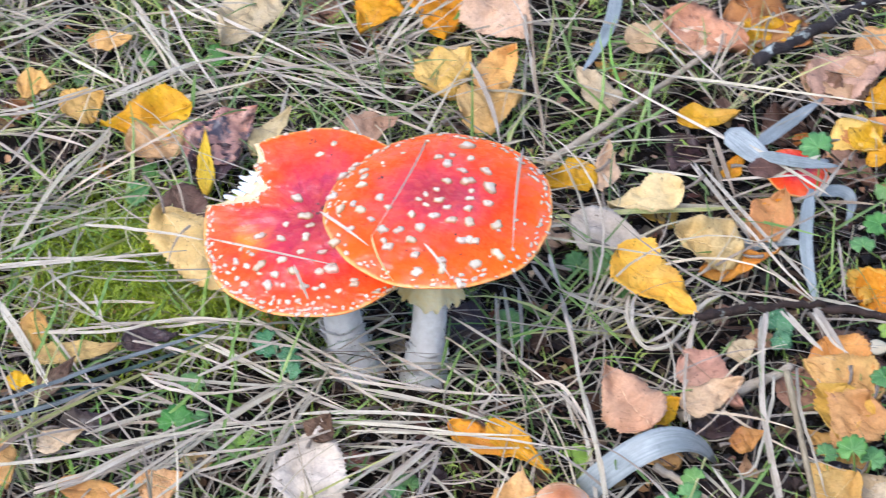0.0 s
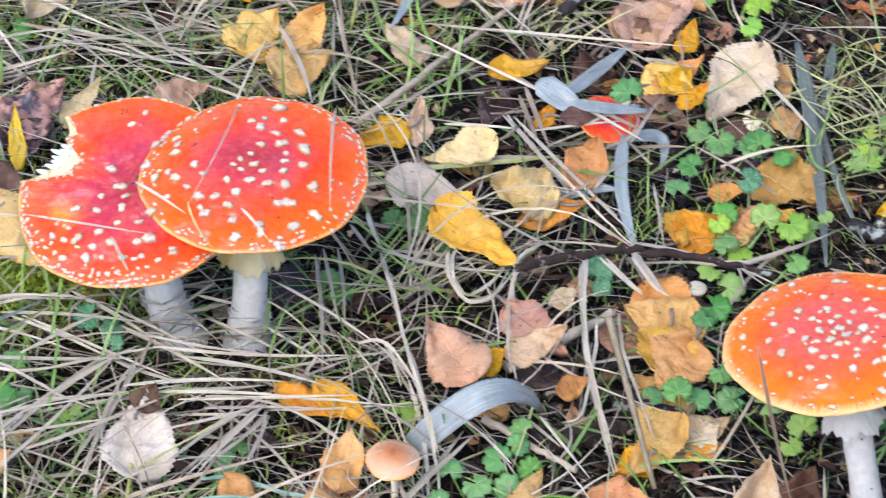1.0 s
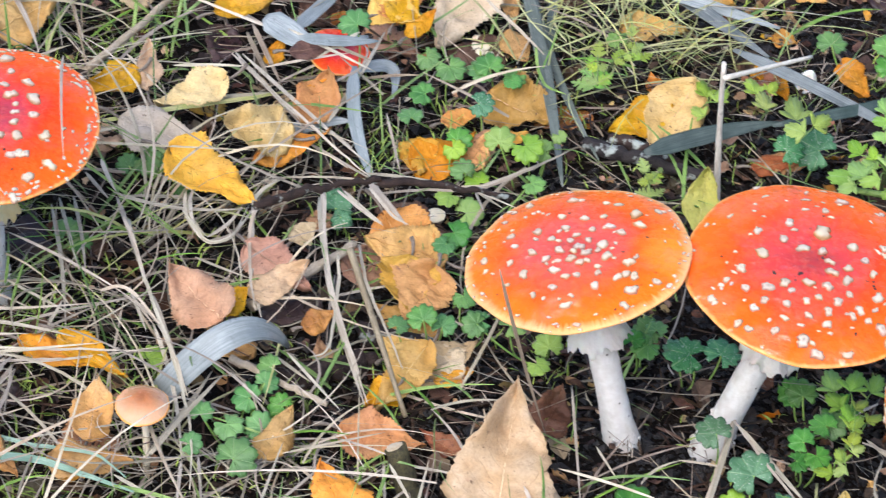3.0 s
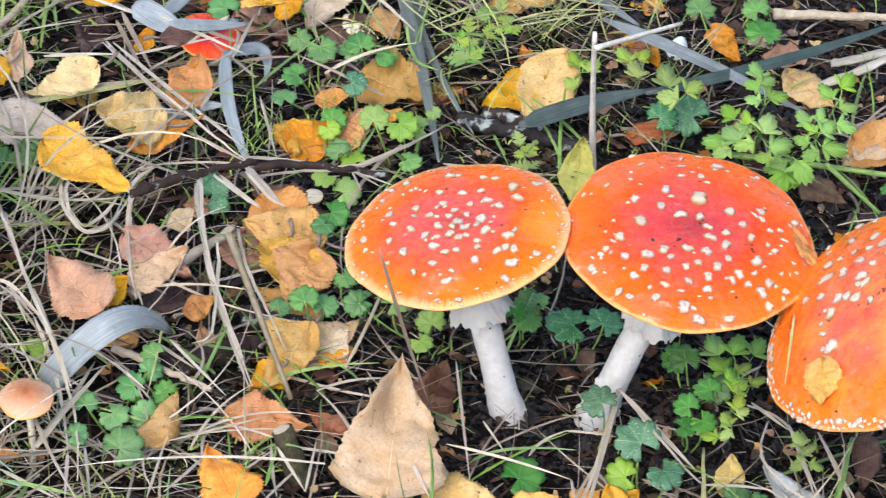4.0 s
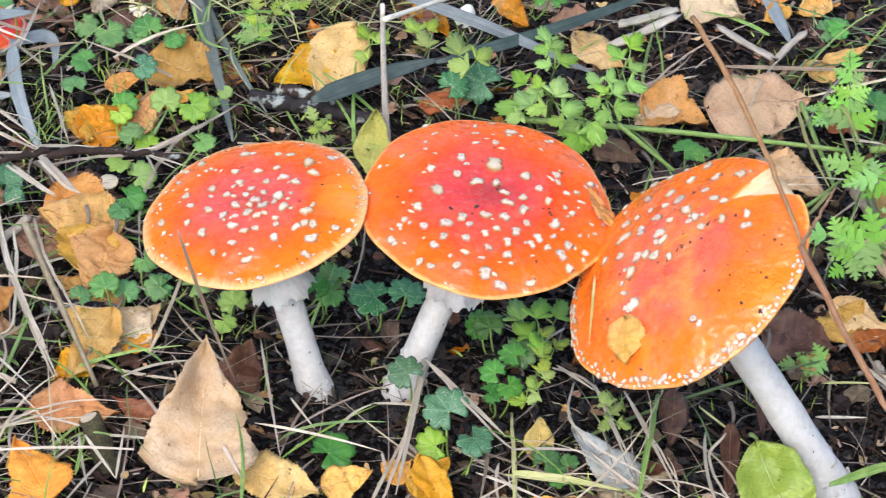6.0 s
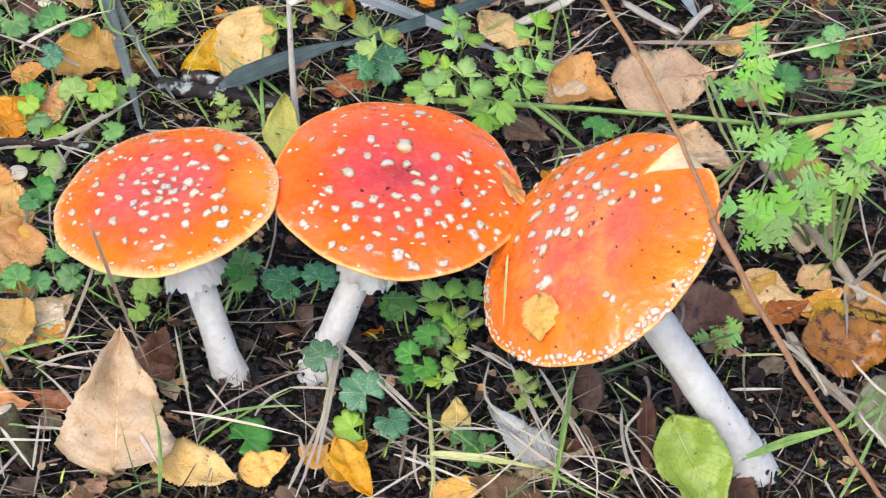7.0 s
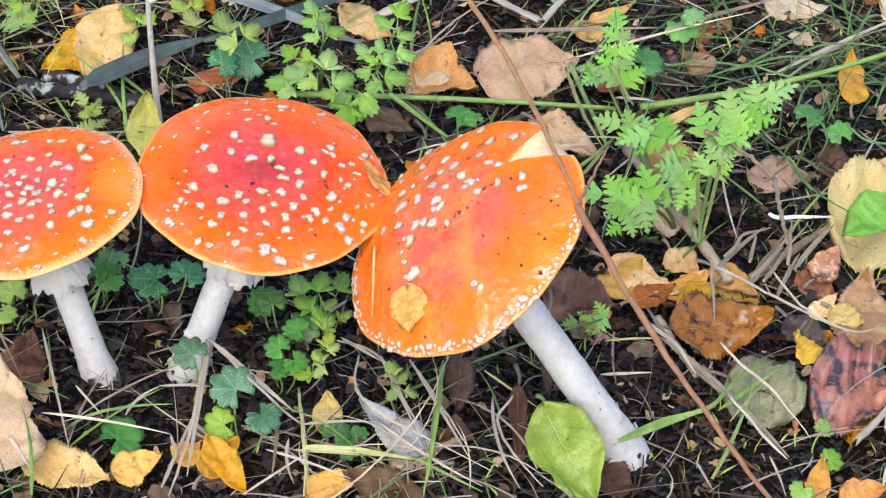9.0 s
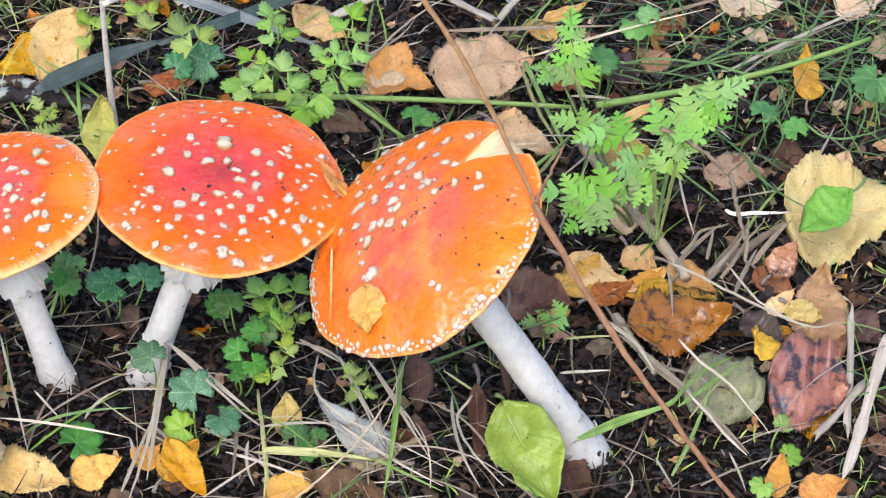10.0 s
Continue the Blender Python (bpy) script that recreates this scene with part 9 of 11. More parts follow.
bent_straw([(0.3977, 0.0684, 0.0350), (0.4089, 0.0916, 0.0350), (0.4107, 0.0749, 0.0350), (0.3969, 0.0278, 0.0350)], 0.0012, "deepgreen", "thin curved dark green grass blade over soil")
bent_straw([(0.3538, 0.0623, 0.0350), (0.3624, 0.0842, 0.0350), (0.3710, 0.0907, 0.0350), (0.3734, 0.0576, 0.0350)], 0.0012, "deepgreen", "thin curved dark green grass blade over soil")
bent_straw([(0.4041, 0.0531, 0.0350), (0.4128, 0.0760, 0.0350), (0.4159, 0.0595, 0.0350), (0.4006, 0.0249, 0.0350)], 0.0012, "deepgreen", "thin curved dark green grass blade over soil")
bent_straw([(0.3543, 0.0500, 0.0350), (0.3648, 0.0543, 0.0350), (0.3670, 0.0382, 0.0350), (0.3594, 0.0221, 0.0350)], 0.0012, "deepgreen", "thin curved dark green grass blade over soil")
bent_straw([(0.4306, 0.1519, 0.0350), (0.4165, 0.1121, 0.0350), (0.4037, 0.0841, 0.0350)], 0.0012, "deepgreen", "thin curved dark green grass blade over soil")
bent_straw([(0.4294, 0.1081, 0.0350), (0.4242, 0.0700, 0.0350), (0.4167, 0.0382, 0.0350)], 0.0012, "deepgreen", "thin curved dark green grass blade over soil")
bent_straw([(0.3358, 0.1057, 0.0350), (0.3590, 0.0936, 0.0350), (0.3829, 0.1016, 0.0350)], 0.0012, "deepgreen", "thin curved dark green grass blade over soil")
bent_straw([(0.4137, 0.1660, 0.0350), (0.3981, 0.1333, 0.0350), (0.3835, 0.1123, 0.0350)], 0.0012, "deepgreen", "thin curved dark green grass blade over soil")
bent_straw([(0.3121, 0.0935, 0.0350), (0.3396, 0.1101, 0.0350), (0.3653, 0.1324, 0.0350), (0.3852, 0.1551, 0.0350)], 0.0012, "deepgreen", "thin curved dark green grass blade over soil")
bent_straw([(0.3797, 0.0511, 0.0350), (0.3882, 0.0386, 0.0350), (0.4016, 0.0364, 0.0350), (0.4243, 0.0454, 0.0350)], 0.0012, "deepgreen", "thin curved dark green grass blade over soil")
bent_straw([(0.2884, 0.1024, 0.0350), (0.3109, 0.1072, 0.0350), (0.3323, 0.1035, 0.0350), (0.3553, 0.1094, 0.0350)], 0.0012, "deepgreen", "thin curved dark green grass blade over soil")
bent_straw([(0.2291, 0.0767, 0.0500), (0.2336, 0.0402, 0.0500), (0.2413, 0.0078, 0.0500)], 0.0019, "olivestem", "olive green herb stem")
bent_straw([(0.2416, 0.0049, 0.0500), (0.2307, -0.0135, 0.0500), (0.2193, -0.0255, 0.0500)], 0.0019, "olivestem", "olive green herb stem")
bent_straw([(0.2534, 0.0815, 0.0500), (0.2571, 0.0660, 0.0500), (0.2603, 0.0478, 0.0500)], 0.0019, "olivestem", "olive green herb stem")
bent_straw([(0.3011, -0.0065, 0.0500), (0.2912, -0.0407, 0.0500), (0.2820, -0.0737, 0.0500)], 0.0019, "olivestem", "olive green herb stem")
bent_straw([(0.2893, -0.0125, 0.0500), (0.2848, -0.0408, 0.0500), (0.2839, -0.0638, 0.0500)], 0.0019, "olivestem", "olive green herb stem")
bent_straw([(0.2847, -0.1347, 0.0400), (0.2933, -0.1513, 0.0400), (0.3066, -0.1718, 0.0400), (0.3183, -0.2029, 0.0400)], 0.0012, "straw", "thin pale straw over wet leaves")
bent_straw([(0.2834, -0.1719, 0.0400), (0.2964, -0.2018, 0.0400), (0.3051, -0.2177, 0.0400)], 0.0012, "straw", "thin pale straw over wet leaves")
bent_straw([(0.2876, -0.0747, 0.0400), (0.3055, -0.0892, 0.0400), (0.3255, -0.1065, 0.0400), (0.3506, -0.1249, 0.0400), (0.3678, -0.1204, 0.0400)], 0.0012, "straw", "thin pale straw over wet leaves")
bent_straw([(0.3112, -0.0603, 0.0300), (0.3154, -0.0479, 0.0300), (0.3188, -0.0335, 0.0300)], 0.0019, "oldstraw", "weathered stalk lying on dark soil")
bent_straw([(0.3307, -0.0619, 0.0300), (0.3351, -0.0439, 0.0300), (0.3387, -0.0238, 0.0300)], 0.0019, "oldstraw", "weathered stalk lying on dark soil")
bent_straw([(0.2987, -0.0568, 0.0300), (0.3056, -0.0485, 0.0300), (0.3116, -0.0382, 0.0300), (0.3274, -0.0315, 0.0300)], 0.0019, "oldstraw", "weathered stalk lying on dark soil")
bent_straw([(0.3108, -0.0725, 0.0300), (0.3195, -0.0622, 0.0300), (0.3274, -0.0500, 0.0300), (0.3389, -0.0332, 0.0300)], 0.0019, "oldstraw", "weathered stalk lying on dark soil")
bent_straw([(0.3161, -0.0755, 0.0300), (0.3237, -0.0646, 0.0300), (0.3306, -0.0518, 0.0300), (0.3460, -0.0294, 0.0300)], 0.0019, "oldstraw", "weathered stalk lying on dark soil")
bent_straw([(-0.4976, -0.2554, 0.0500), (-0.4761, -0.2270, 0.0500), (-0.4573, -0.2008, 0.0500), (-0.4352, -0.1736, 0.0500), (-0.4227, -0.1541, 0.0500)], 0.0019, "slate", "dark blue-grey sedge blade across the grass")
bent_straw([(-0.4922, -0.2664, 0.0500), (-0.4728, -0.2465, 0.0500), (-0.4575, -0.2228, 0.0500)], 0.0020, "slate", "dark blue-grey sedge blade across the grass")
bent_straw([(-0.4848, -0.2815, 0.0480), (-0.4708, -0.2506, 0.0480), (-0.4547, -0.2225, 0.0480), (-0.4366, -0.1907, 0.0480), (-0.4176, -0.1518, 0.0480)], 0.0016, "olivestem", "long olive stalk across the grass")
bent_straw([(-0.5238, -0.1946, 0.0520), (-0.5039, -0.2120, 0.0520), (-0.4795, -0.2359, 0.0520)], 0.0015, "straw", "long bleached straw on top of the grass")
bent_straw([(-0.4957, -0.2005, 0.0520), (-0.4686, -0.1856, 0.0520), (-0.4497, -0.1678, 0.0520), (-0.4334, -0.1571, 0.0520), (-0.4094, -0.1505, 0.0520)], 0.0015, "straw", "long bleached straw on top of the grass")
bent_straw([(-0.4768, -0.2967, 0.0520), (-0.4552, -0.2836, 0.0520), (-0.4340, -0.2620, 0.0520), (-0.4133, -0.2443, 0.0520), (-0.3691, -0.2137, 0.0520)], 0.0015, "straw", "long bleached straw on top of the grass")
bent_straw([(-0.4537, -0.3047, 0.0520), (-0.4375, -0.2852, 0.0520), (-0.4235, -0.2601, 0.0520), (-0.4147, -0.2476, 0.0520)], 0.0015, "straw", "long bleached straw on top of the grass")
bent_straw([(-0.4207, -0.2944, 0.0520), (-0.4093, -0.2600, 0.0520), (-0.3959, -0.2250, 0.0520), (-0.3788, -0.1896, 0.0520)], 0.0015, "straw", "long bleached straw on top of the grass")
bent_straw([(-0.5420, -0.1636, 0.0520), (-0.5166, -0.1473, 0.0520), (-0.4963, -0.1313, 0.0520)], 0.0015, "straw", "long bleached straw on top of the grass")
bent_straw([(-0.4432, -0.2094, 0.0520), (-0.4264, -0.2144, 0.0520), (-0.4061, -0.2076, 0.0520), (-0.3799, -0.1869, 0.0520)], 0.0015, "straw", "long bleached straw on top of the grass")
bent_straw([(-0.4397, -0.2106, 0.0520), (-0.4192, -0.2110, 0.0520), (-0.3951, -0.2201, 0.0520), (-0.3729, -0.2254, 0.0520)], 0.0015, "straw", "long bleached straw on top of the grass")
bent_straw([(-0.4185, -0.1991, 0.0520), (-0.4031, -0.1730, 0.0520), (-0.3924, -0.1559, 0.0520)], 0.0015, "straw", "long bleached straw on top of the grass")
bent_straw([(-0.6299, 0.0160, 0.0520), (-0.6153, 0.0334, 0.0520), (-0.6052, 0.0627, 0.0520)], 0.0015, "straw", "long bleached straw on top of the grass")
bent_straw([(-0.5846, 0.0185, 0.0520), (-0.5654, 0.0130, 0.0520), (-0.5553, 0.0090, 0.0520)], 0.0015, "straw", "long bleached straw on top of the grass")
bent_straw([(-0.5527, -0.0075, 0.0520), (-0.5393, 0.0140, 0.0520), (-0.5272, 0.0395, 0.0520), (-0.5119, 0.0583, 0.0520)], 0.0015, "straw", "long bleached straw on top of the grass")
bent_straw([(-0.5978, -0.0476, 0.0520), (-0.5829, -0.0343, 0.0520), (-0.5656, -0.0081, 0.0520), (-0.5542, 0.0066, 0.0520)], 0.0015, "straw", "long bleached straw on top of the grass")
bent_straw([(-0.5741, 0.0772, 0.0520), (-0.5443, 0.0481, 0.0520), (-0.5187, 0.0274, 0.0520)], 0.0015, "straw", "long bleached straw on top of the grass")
bent_straw([(-0.5620, 0.0963, 0.0520), (-0.5411, 0.0875, 0.0520), (-0.5238, 0.0867, 0.0520)], 0.0015, "straw", "long bleached straw on top of the grass")
bent_straw([(-0.5166, -0.1141, 0.0520), (-0.4866, -0.1048, 0.0520), (-0.4554, -0.0985, 0.0520)], 0.0015, "straw", "long bleached straw on top of the grass")
bent_straw([(-0.5740, -0.0530, 0.0520), (-0.5585, -0.0515, 0.0520), (-0.5419, -0.0524, 0.0520)], 0.0015, "straw", "long bleached straw on top of the grass")
bent_straw([(-0.1809, -0.0312, 0.0520), (-0.1728, -0.0707, 0.0520), (-0.1602, -0.1118, 0.0520), (-0.1385, -0.1641, 0.0520)], 0.0015, "straw", "long bleached straw on top of the grass")
bent_straw([(-0.1563, -0.0677, 0.0520), (-0.1457, -0.1004, 0.0520), (-0.1330, -0.1263, 0.0520), (-0.1197, -0.1554, 0.0520)], 0.0015, "straw", "long bleached straw on top of the grass")
bent_straw([(-0.2468, -0.0628, 0.0520), (-0.2365, -0.0767, 0.0520), (-0.2282, -0.0849, 0.0520), (-0.2183, -0.0788, 0.0520), (-0.2153, -0.0517, 0.0520)], 0.0015, "straw", "long bleached straw on top of the grass")
bent_straw([(-0.2731, -0.0769, 0.0520), (-0.2616, -0.0984, 0.0520), (-0.2517, -0.1214, 0.0520)], 0.0015, "straw", "long bleached straw on top of the grass")
bent_straw([(-0.2375, -0.1528, 0.0520), (-0.2229, -0.1772, 0.0520), (-0.2132, -0.1996, 0.0520)], 0.0015, "straw", "long bleached straw on top of the grass")
bent_straw([(-0.1749, -0.0273, 0.0520), (-0.1604, -0.0403, 0.0520), (-0.1476, -0.0499, 0.0520)], 0.0015, "straw", "long bleached straw on top of the grass")
bent_straw([(-0.1595, -0.0209, 0.0520), (-0.1463, -0.0386, 0.0520), (-0.1359, -0.0458, 0.0520)], 0.0015, "straw", "long bleached straw on top of the grass")
bent_straw([(-0.4939, -0.2206, 0.0500), (-0.5002, -0.1853, 0.0500), (-0.5050, -0.1680, 0.0500)], 0.0016, "green", "thin green grass blade among dry straw")
bent_straw([(-0.4817, -0.1765, 0.0500), (-0.4879, -0.1498, 0.0500), (-0.4873, -0.1343, 0.0500)], 0.0016, "green", "thin green grass blade among dry straw")
bent_straw([(-0.4101, -0.1807, 0.0500), (-0.4185, -0.1462, 0.0500), (-0.4303, -0.1067, 0.0500), (-0.4354, -0.0885, 0.0500)], 0.0016, "green", "thin green grass blade among dry straw")
bent_straw([(-0.4207, -0.2273, 0.0500), (-0.4164, -0.2071, 0.0500), (-0.4211, -0.1859, 0.0500)], 0.0016, "green", "thin green grass blade among dry straw")
bent_straw([(-0.3916, -0.2316, 0.0500), (-0.4007, -0.1996, 0.0500), (-0.4064, -0.1790, 0.0500)], 0.0016, "green", "thin green grass blade among dry straw")

# small mushrooms
small_mushroom((-0.2319, -0.1953, 0), (-0.2349, -0.1947, 0.0373), 0.0122, 0.0060, (-0.046, -0.17, 0.984), TAN_CAP, 0.0034, "small tan brown mushroom in dry grass")
small_mushroom((-0.1282, 0.0286, 0), (-0.1295, 0.0288, 0.0036), 0.0045, 0.0010, (-0.023, -0.272, 0.962), GILL, 0.0015, "tiny white disc-shaped mushroom on dark soil")
small_mushroom((-0.2, 0.145, 0), (-0.2048, 0.1454, 0.0152), 0.0180, 0.0040, (0.152, -0.134, 0.979), SKIN["left"], 0.0094, "broken red toadstool half hidden under leaves")
small_mushroom((-0.1327, 0.1989, 0), (-0.1334, 0.1991, 0.0024), 0.0026, 0.0010, (-0.033, -0.269, 0.963), GILL, 0.0010, "tiny white mushroom in a small cluster")
small_mushroom((-0.1277, 0.1923, 0), (-0.1284, 0.1925, 0.0024), 0.0026, 0.0010, (-0.033, -0.269, 0.963), GILL, 0.0010, "tiny white mushroom in a small cluster")
small_mushroom((-0.124, 0.1853, 0), (-0.1246, 0.1855, 0.0024), 0.0022, 0.0010, (-0.033, -0.269, 0.963), GILL, 0.0010, "tiny white mushroom in a small cluster")
small_mushroom((-0.1293, 0.186, 0), (-0.13, 0.1861, 0.0024), 0.0022, 0.0010, (-0.033, -0.269, 0.963), GILL, 0.0010, "tiny white mushroom in a small cluster")
small_mushroom((-0.1329, 0.1918, 0), (-0.1335, 0.192, 0.0024), 0.0019, 0.0010, (-0.033, -0.269, 0.963), GILL, 0.0010, "tiny white mushroom in a small cluster")
small_mushroom((0.0549, 0.1992, 0), (0.0544, 0.2012, 0.0057), 0.0061, 0.0120, (0.144, -0.281, 0.949), VEIL, 0.0071, "small white button mushroom in the litter")
grass_blade((-0.2155, 0.0714, 0.072), (-0.1768, 0.0972, 0.06), 0.0066, "grey", side=0.0019, label="grey dead sedge blade over a broken toadstool")
fallen_leaf((-0.2197, 0.0735, 0.06), (-0.1953, 0.0849, 0.0627), 0.0123, 19, "brown")
grass_blade((-0.1868, 0.094, 0.066), (-0.206, 0.0713, 0.06), 0.0021, "straw", label="dry straw over a broken toadstool")
grass_blade((-0.1772, 0.0699, 0.066), (-0.2149, 0.09, 0.062), 0.0018, "oldstraw", label="weathered straw over a broken toadstool")
grass_blade((-0.2233, 0.0833, 0.068), (-0.1732, 0.0684, 0.06), 0.0018, "straw", label="dry straw over a broken toadstool")

# leaves stuck to the caps
fallen_leaf((0.1242, -0.1885, 0.115), (0.1254, -0.2066, 0.1034), 0.0195, 51, "gold", curl=0.02, stalk=0.0, shape="round", where="stuck to a toadstool cap", seed=172)
fallen_leaf((0.1201, -0.1194, 0.1136), (0.108, -0.1031, 0.1203), 0.0095, 11, "gold", curl=0.02, stalk=0.45, shape="oval", where="stuck to a toadstool cap")

# ground ivy
ground_ivy((-0.3989, -0.1338, 0), "ivyblue", "ground ivy with blue-green speckled leaves", [
    (-0.4101, -0.1252, 0.0215, 0.0144, 133, 31), (-0.3950, -0.1312, 0.0229, 0.0132, 127, 13), (-0.3916, -0.1451, 0.0235, 0.0103, -10, 37)])
ground_ivy((-0.4277, -0.1883, 0), "ivy", "ground ivy with round scalloped dark green leaves", [
    (-0.4325, -0.1727, 0.0218, 0.0130, -9, 18), (-0.4267, -0.2058, 0.0248, 0.0167, 13, 27), (-0.4241, -0.1863, 0.0154, 0.0118, -146, 18)])
ground_ivy((-0.3956, -0.1905, 0), "ivylight", "ground ivy with fresh light green scalloped leaves", [
    (-0.3988, -0.1913, 0.0094, 0.0118, 80, 16), (-0.3924, -0.1897, 0.0170, 0.0078, 89, 16)])
ground_ivy((-0.5723, 0.0942, 0), "ivy", "ground ivy with round scalloped dark green leaves", [
    (-0.5709, 0.0930, 0.0114, 0.0132, 111, 17), (-0.5442, 0.1208, 0.0055, 0.0139, -85, 38), (-0.6016, 0.0688, 0.0040, 0.0098, 112, 20)])
ground_ivy((-0.5181, -0.0177, 0), "ivy", "ground ivy with round scalloped dark green leaves", [
    (-0.5254, -0.0323, 0.0155, 0.0139, -89, 36), (-0.5027, -0.0163, 0.0105, 0.0155, 57, 37), (-0.5261, -0.0045, 0.0121, 0.0109, 118, 20)])
ground_ivy((-0.3665, -0.0369, 0), "ivyblue", "ground ivy with blue-green speckled leaves", [
    (-0.3735, -0.0247, 0.0083, 0.0121, -106, 14), (-0.3596, -0.0491, 0.0060, 0.0107, -60, 28)])
ground_ivy((-0.1936, 0.1295, 0), "ivy", "ground ivy with fresh light green scalloped leaves", [
    (-0.1936, 0.1295, 0.0460, 0.0176, 53, 21)])
ground_ivy((-0.1387, 0.1282, 0), "ivy", "ground ivy with round scalloped dark green leaves", [
    (-0.1561, 0.1504, 0.0177, 0.0135, -133, 37), (-0.1414, 0.1360, 0.0238, 0.0165, -143, 31), (-0.1226, 0.1437, 0.0198, 0.0166, 103, 12), (-0.1513, 0.1153, 0.0178, 0.0145, 86, 22), (-0.1545, 0.0890, 0.0198, 0.0131, 24, 12), (-0.1062, 0.1345, 0.0225, 0.0101, -136, 17)])
ground_ivy((-0.1194, 0.0936, 0), "ivyblue", "ground ivy with blue-green speckled leaves", [
    (-0.1194, 0.0936, 0.0325, 0.0143, -91, 32)])
ground_ivy((-0.0867, 0.0704, 0), "ivylight", "ground ivy with fresh light green scalloped leaves", [
    (-0.1034, 0.0620, 0.0322, 0.0159, 7, 32), (-0.0898, 0.0625, 0.0323, 0.0171, -118, 31), (-0.0793, 0.0707, 0.0251, 0.0129, 89, 34), (-0.0743, 0.0864, 0.0253, 0.0080, -139, 37)])
ground_ivy((-0.1236, 0.0655, 0), "ivy", "ground ivy with round scalloped dark green leaves", [
    (-0.1200, 0.0543, 0.0151, 0.0128, 33, 36), (-0.1273, 0.0767, 0.0181, 0.0142, -48, 36)])
ground_ivy((-0.1061, 0.0106, 0), "ivy", "ground ivy with round scalloped dark green leaves", [
    (-0.0829, 0.0469, 0.0205, 0.0128, -97, 14), (-0.1165, -0.0022, 0.0177, 0.0155, -105, 30), (-0.1190, -0.0128, 0.0178, 0.0118, 149, 16)])
ground_ivy((-0.12, -0.0874, 0), "ivy", "ground ivy with round scalloped dark green leaves", [
    (-0.1319, -0.0851, 0.0186, 0.0108, -28, 18), (-0.1187, -0.0905, 0.0298, 0.0142, 28, 33), (-0.1094, -0.0867, 0.0244, 0.0131, -13, 23)])
ground_ivy((-0.0974, -0.0632, 0), "ivy", "ground ivy with round scalloped dark green leaves", [
    (-0.1037, -0.0483, 0.0147, 0.0122, -140, 25), (-0.0911, -0.0781, 0.0250, 0.0137, 102, 15)])
ground_ivy((0.0158, -0.0731, 0), "ivyblue", "dark blue-green ground ivy between two toadstools", [
    (0.0133, -0.0745, 0.0228, 0.0205, 86, 15), (0.0282, -0.0740, 0.0254, 0.0177, -20, 16), (0.0060, -0.0708, 0.0216, 0.0114, 103, 20)])
ground_ivy((-0.0121, -0.0659, 0), "ivy", "ground ivy with round scalloped dark green leaves", [
    (-0.0081, -0.0568, 0.0194, 0.0144, 106, 37), (-0.0161, -0.0750, 0.0260, 0.0114, -14, 25)])
ground_ivy((-0.1918, -0.1702, 0), "ivy", "dense ground ivy beside a small mushroom", [
    (-0.2104, -0.1777, 0.0228, 0.0115, -0, 21), (-0.1976, -0.1786, 0.0197, 0.0142, -123, 19), (-0.1913, -0.1550, 0.0175, 0.0144, 85, 35), (-0.1861, -0.1442, 0.0188, 0.0117, -42, 32), (-0.1750, -0.1552, 0.0158, 0.0127, 82, 30), (-0.1817, -0.1757, 0.0185, 0.0142, 49, 32), (-0.1882, -0.2084, 0.0259, 0.0193, -41, 30), (-0.2107, -0.2026, 0.0255, 0.0113, -66, 25), (-0.1852, -0.1341, 0.0215, 0.0117, 81, 30)])
ground_ivy((-0.1792, 0.007, 0), "ivyblue", "ground ivy with blue-green speckled leaves", [
    (-0.1828, 0.0187, 0.0095, 0.0139, 45, 27), (-0.1756, -0.0046, 0.0173, 0.0101, -147, 26)])
ground_ivy((-0.2859, 0.0217, 0), "ivy", "ground ivy with round scalloped dark green leaves", [
    (-0.2789, 0.0249, 0.0050, 0.0153, -11, 33), (-0.2929, 0.0185, 0.0101, 0.0122, 44, 33)])
ground_ivy((0.0558, 0.1068, 0), "ivyblue", "wet dark green ground ivy leaves with dew", [
    (0.0646, 0.1118, 0.0252, 0.0231, 71, 34), (0.0471, 0.1018, 0.0287, 0.0168, -45, 34)])
ground_ivy((-0.0354, -0.0717, 0), "ivy", "ground ivy with round scalloped dark green leaves", [
    (-0.0081, -0.0741, 0.0244, 0.0143, 137, 25), (-0.0052, -0.0591, 0.0223, 0.0104, 9, 16), (-0.0928, -0.0818, 0.0257, 0.0131, 101, 36)])
ground_ivy((0.0764, -0.0902, 0), "ivy", "ground ivy with round scalloped dark green leaves", [
    (0.0673, -0.0796, 0.0137, 0.0149, 66, 31), (0.0855, -0.1008, 0.0163, 0.0147, -98, 32)])
ground_ivy((0.0309, -0.1419, 0), "ivyblue", "ground ivy with blue-green speckled leaves", [
    (0.0309, -0.1419, 0.0330, 0.0170, 50, 23)])
ground_ivy((0.057, -0.1713, 0), "ivyblue", "ground ivy with dewy green leaves", [
    (0.0512, -0.1616, 0.0285, 0.0213, 41, 31), (0.0627, -0.1811, 0.0303, 0.0167, -142, 16)])
ground_ivy((0.0747, -0.1308, 0), "ivy", "ground ivy with round scalloped dark green leaves", [
    (0.0733, -0.1233, 0.0213, 0.0128, 56, 28), (0.0798, -0.1346, 0.0238, 0.0127, -137, 24), (0.0710, -0.1347, 0.0186, 0.0117, -82, 13)])
ground_ivy((-0.0039, -0.1762, 0), "ivy", "ground ivy with a single bright green leaf", [
    (-0.0039, -0.1762, 0.0096, 0.0207, -55, 17)])
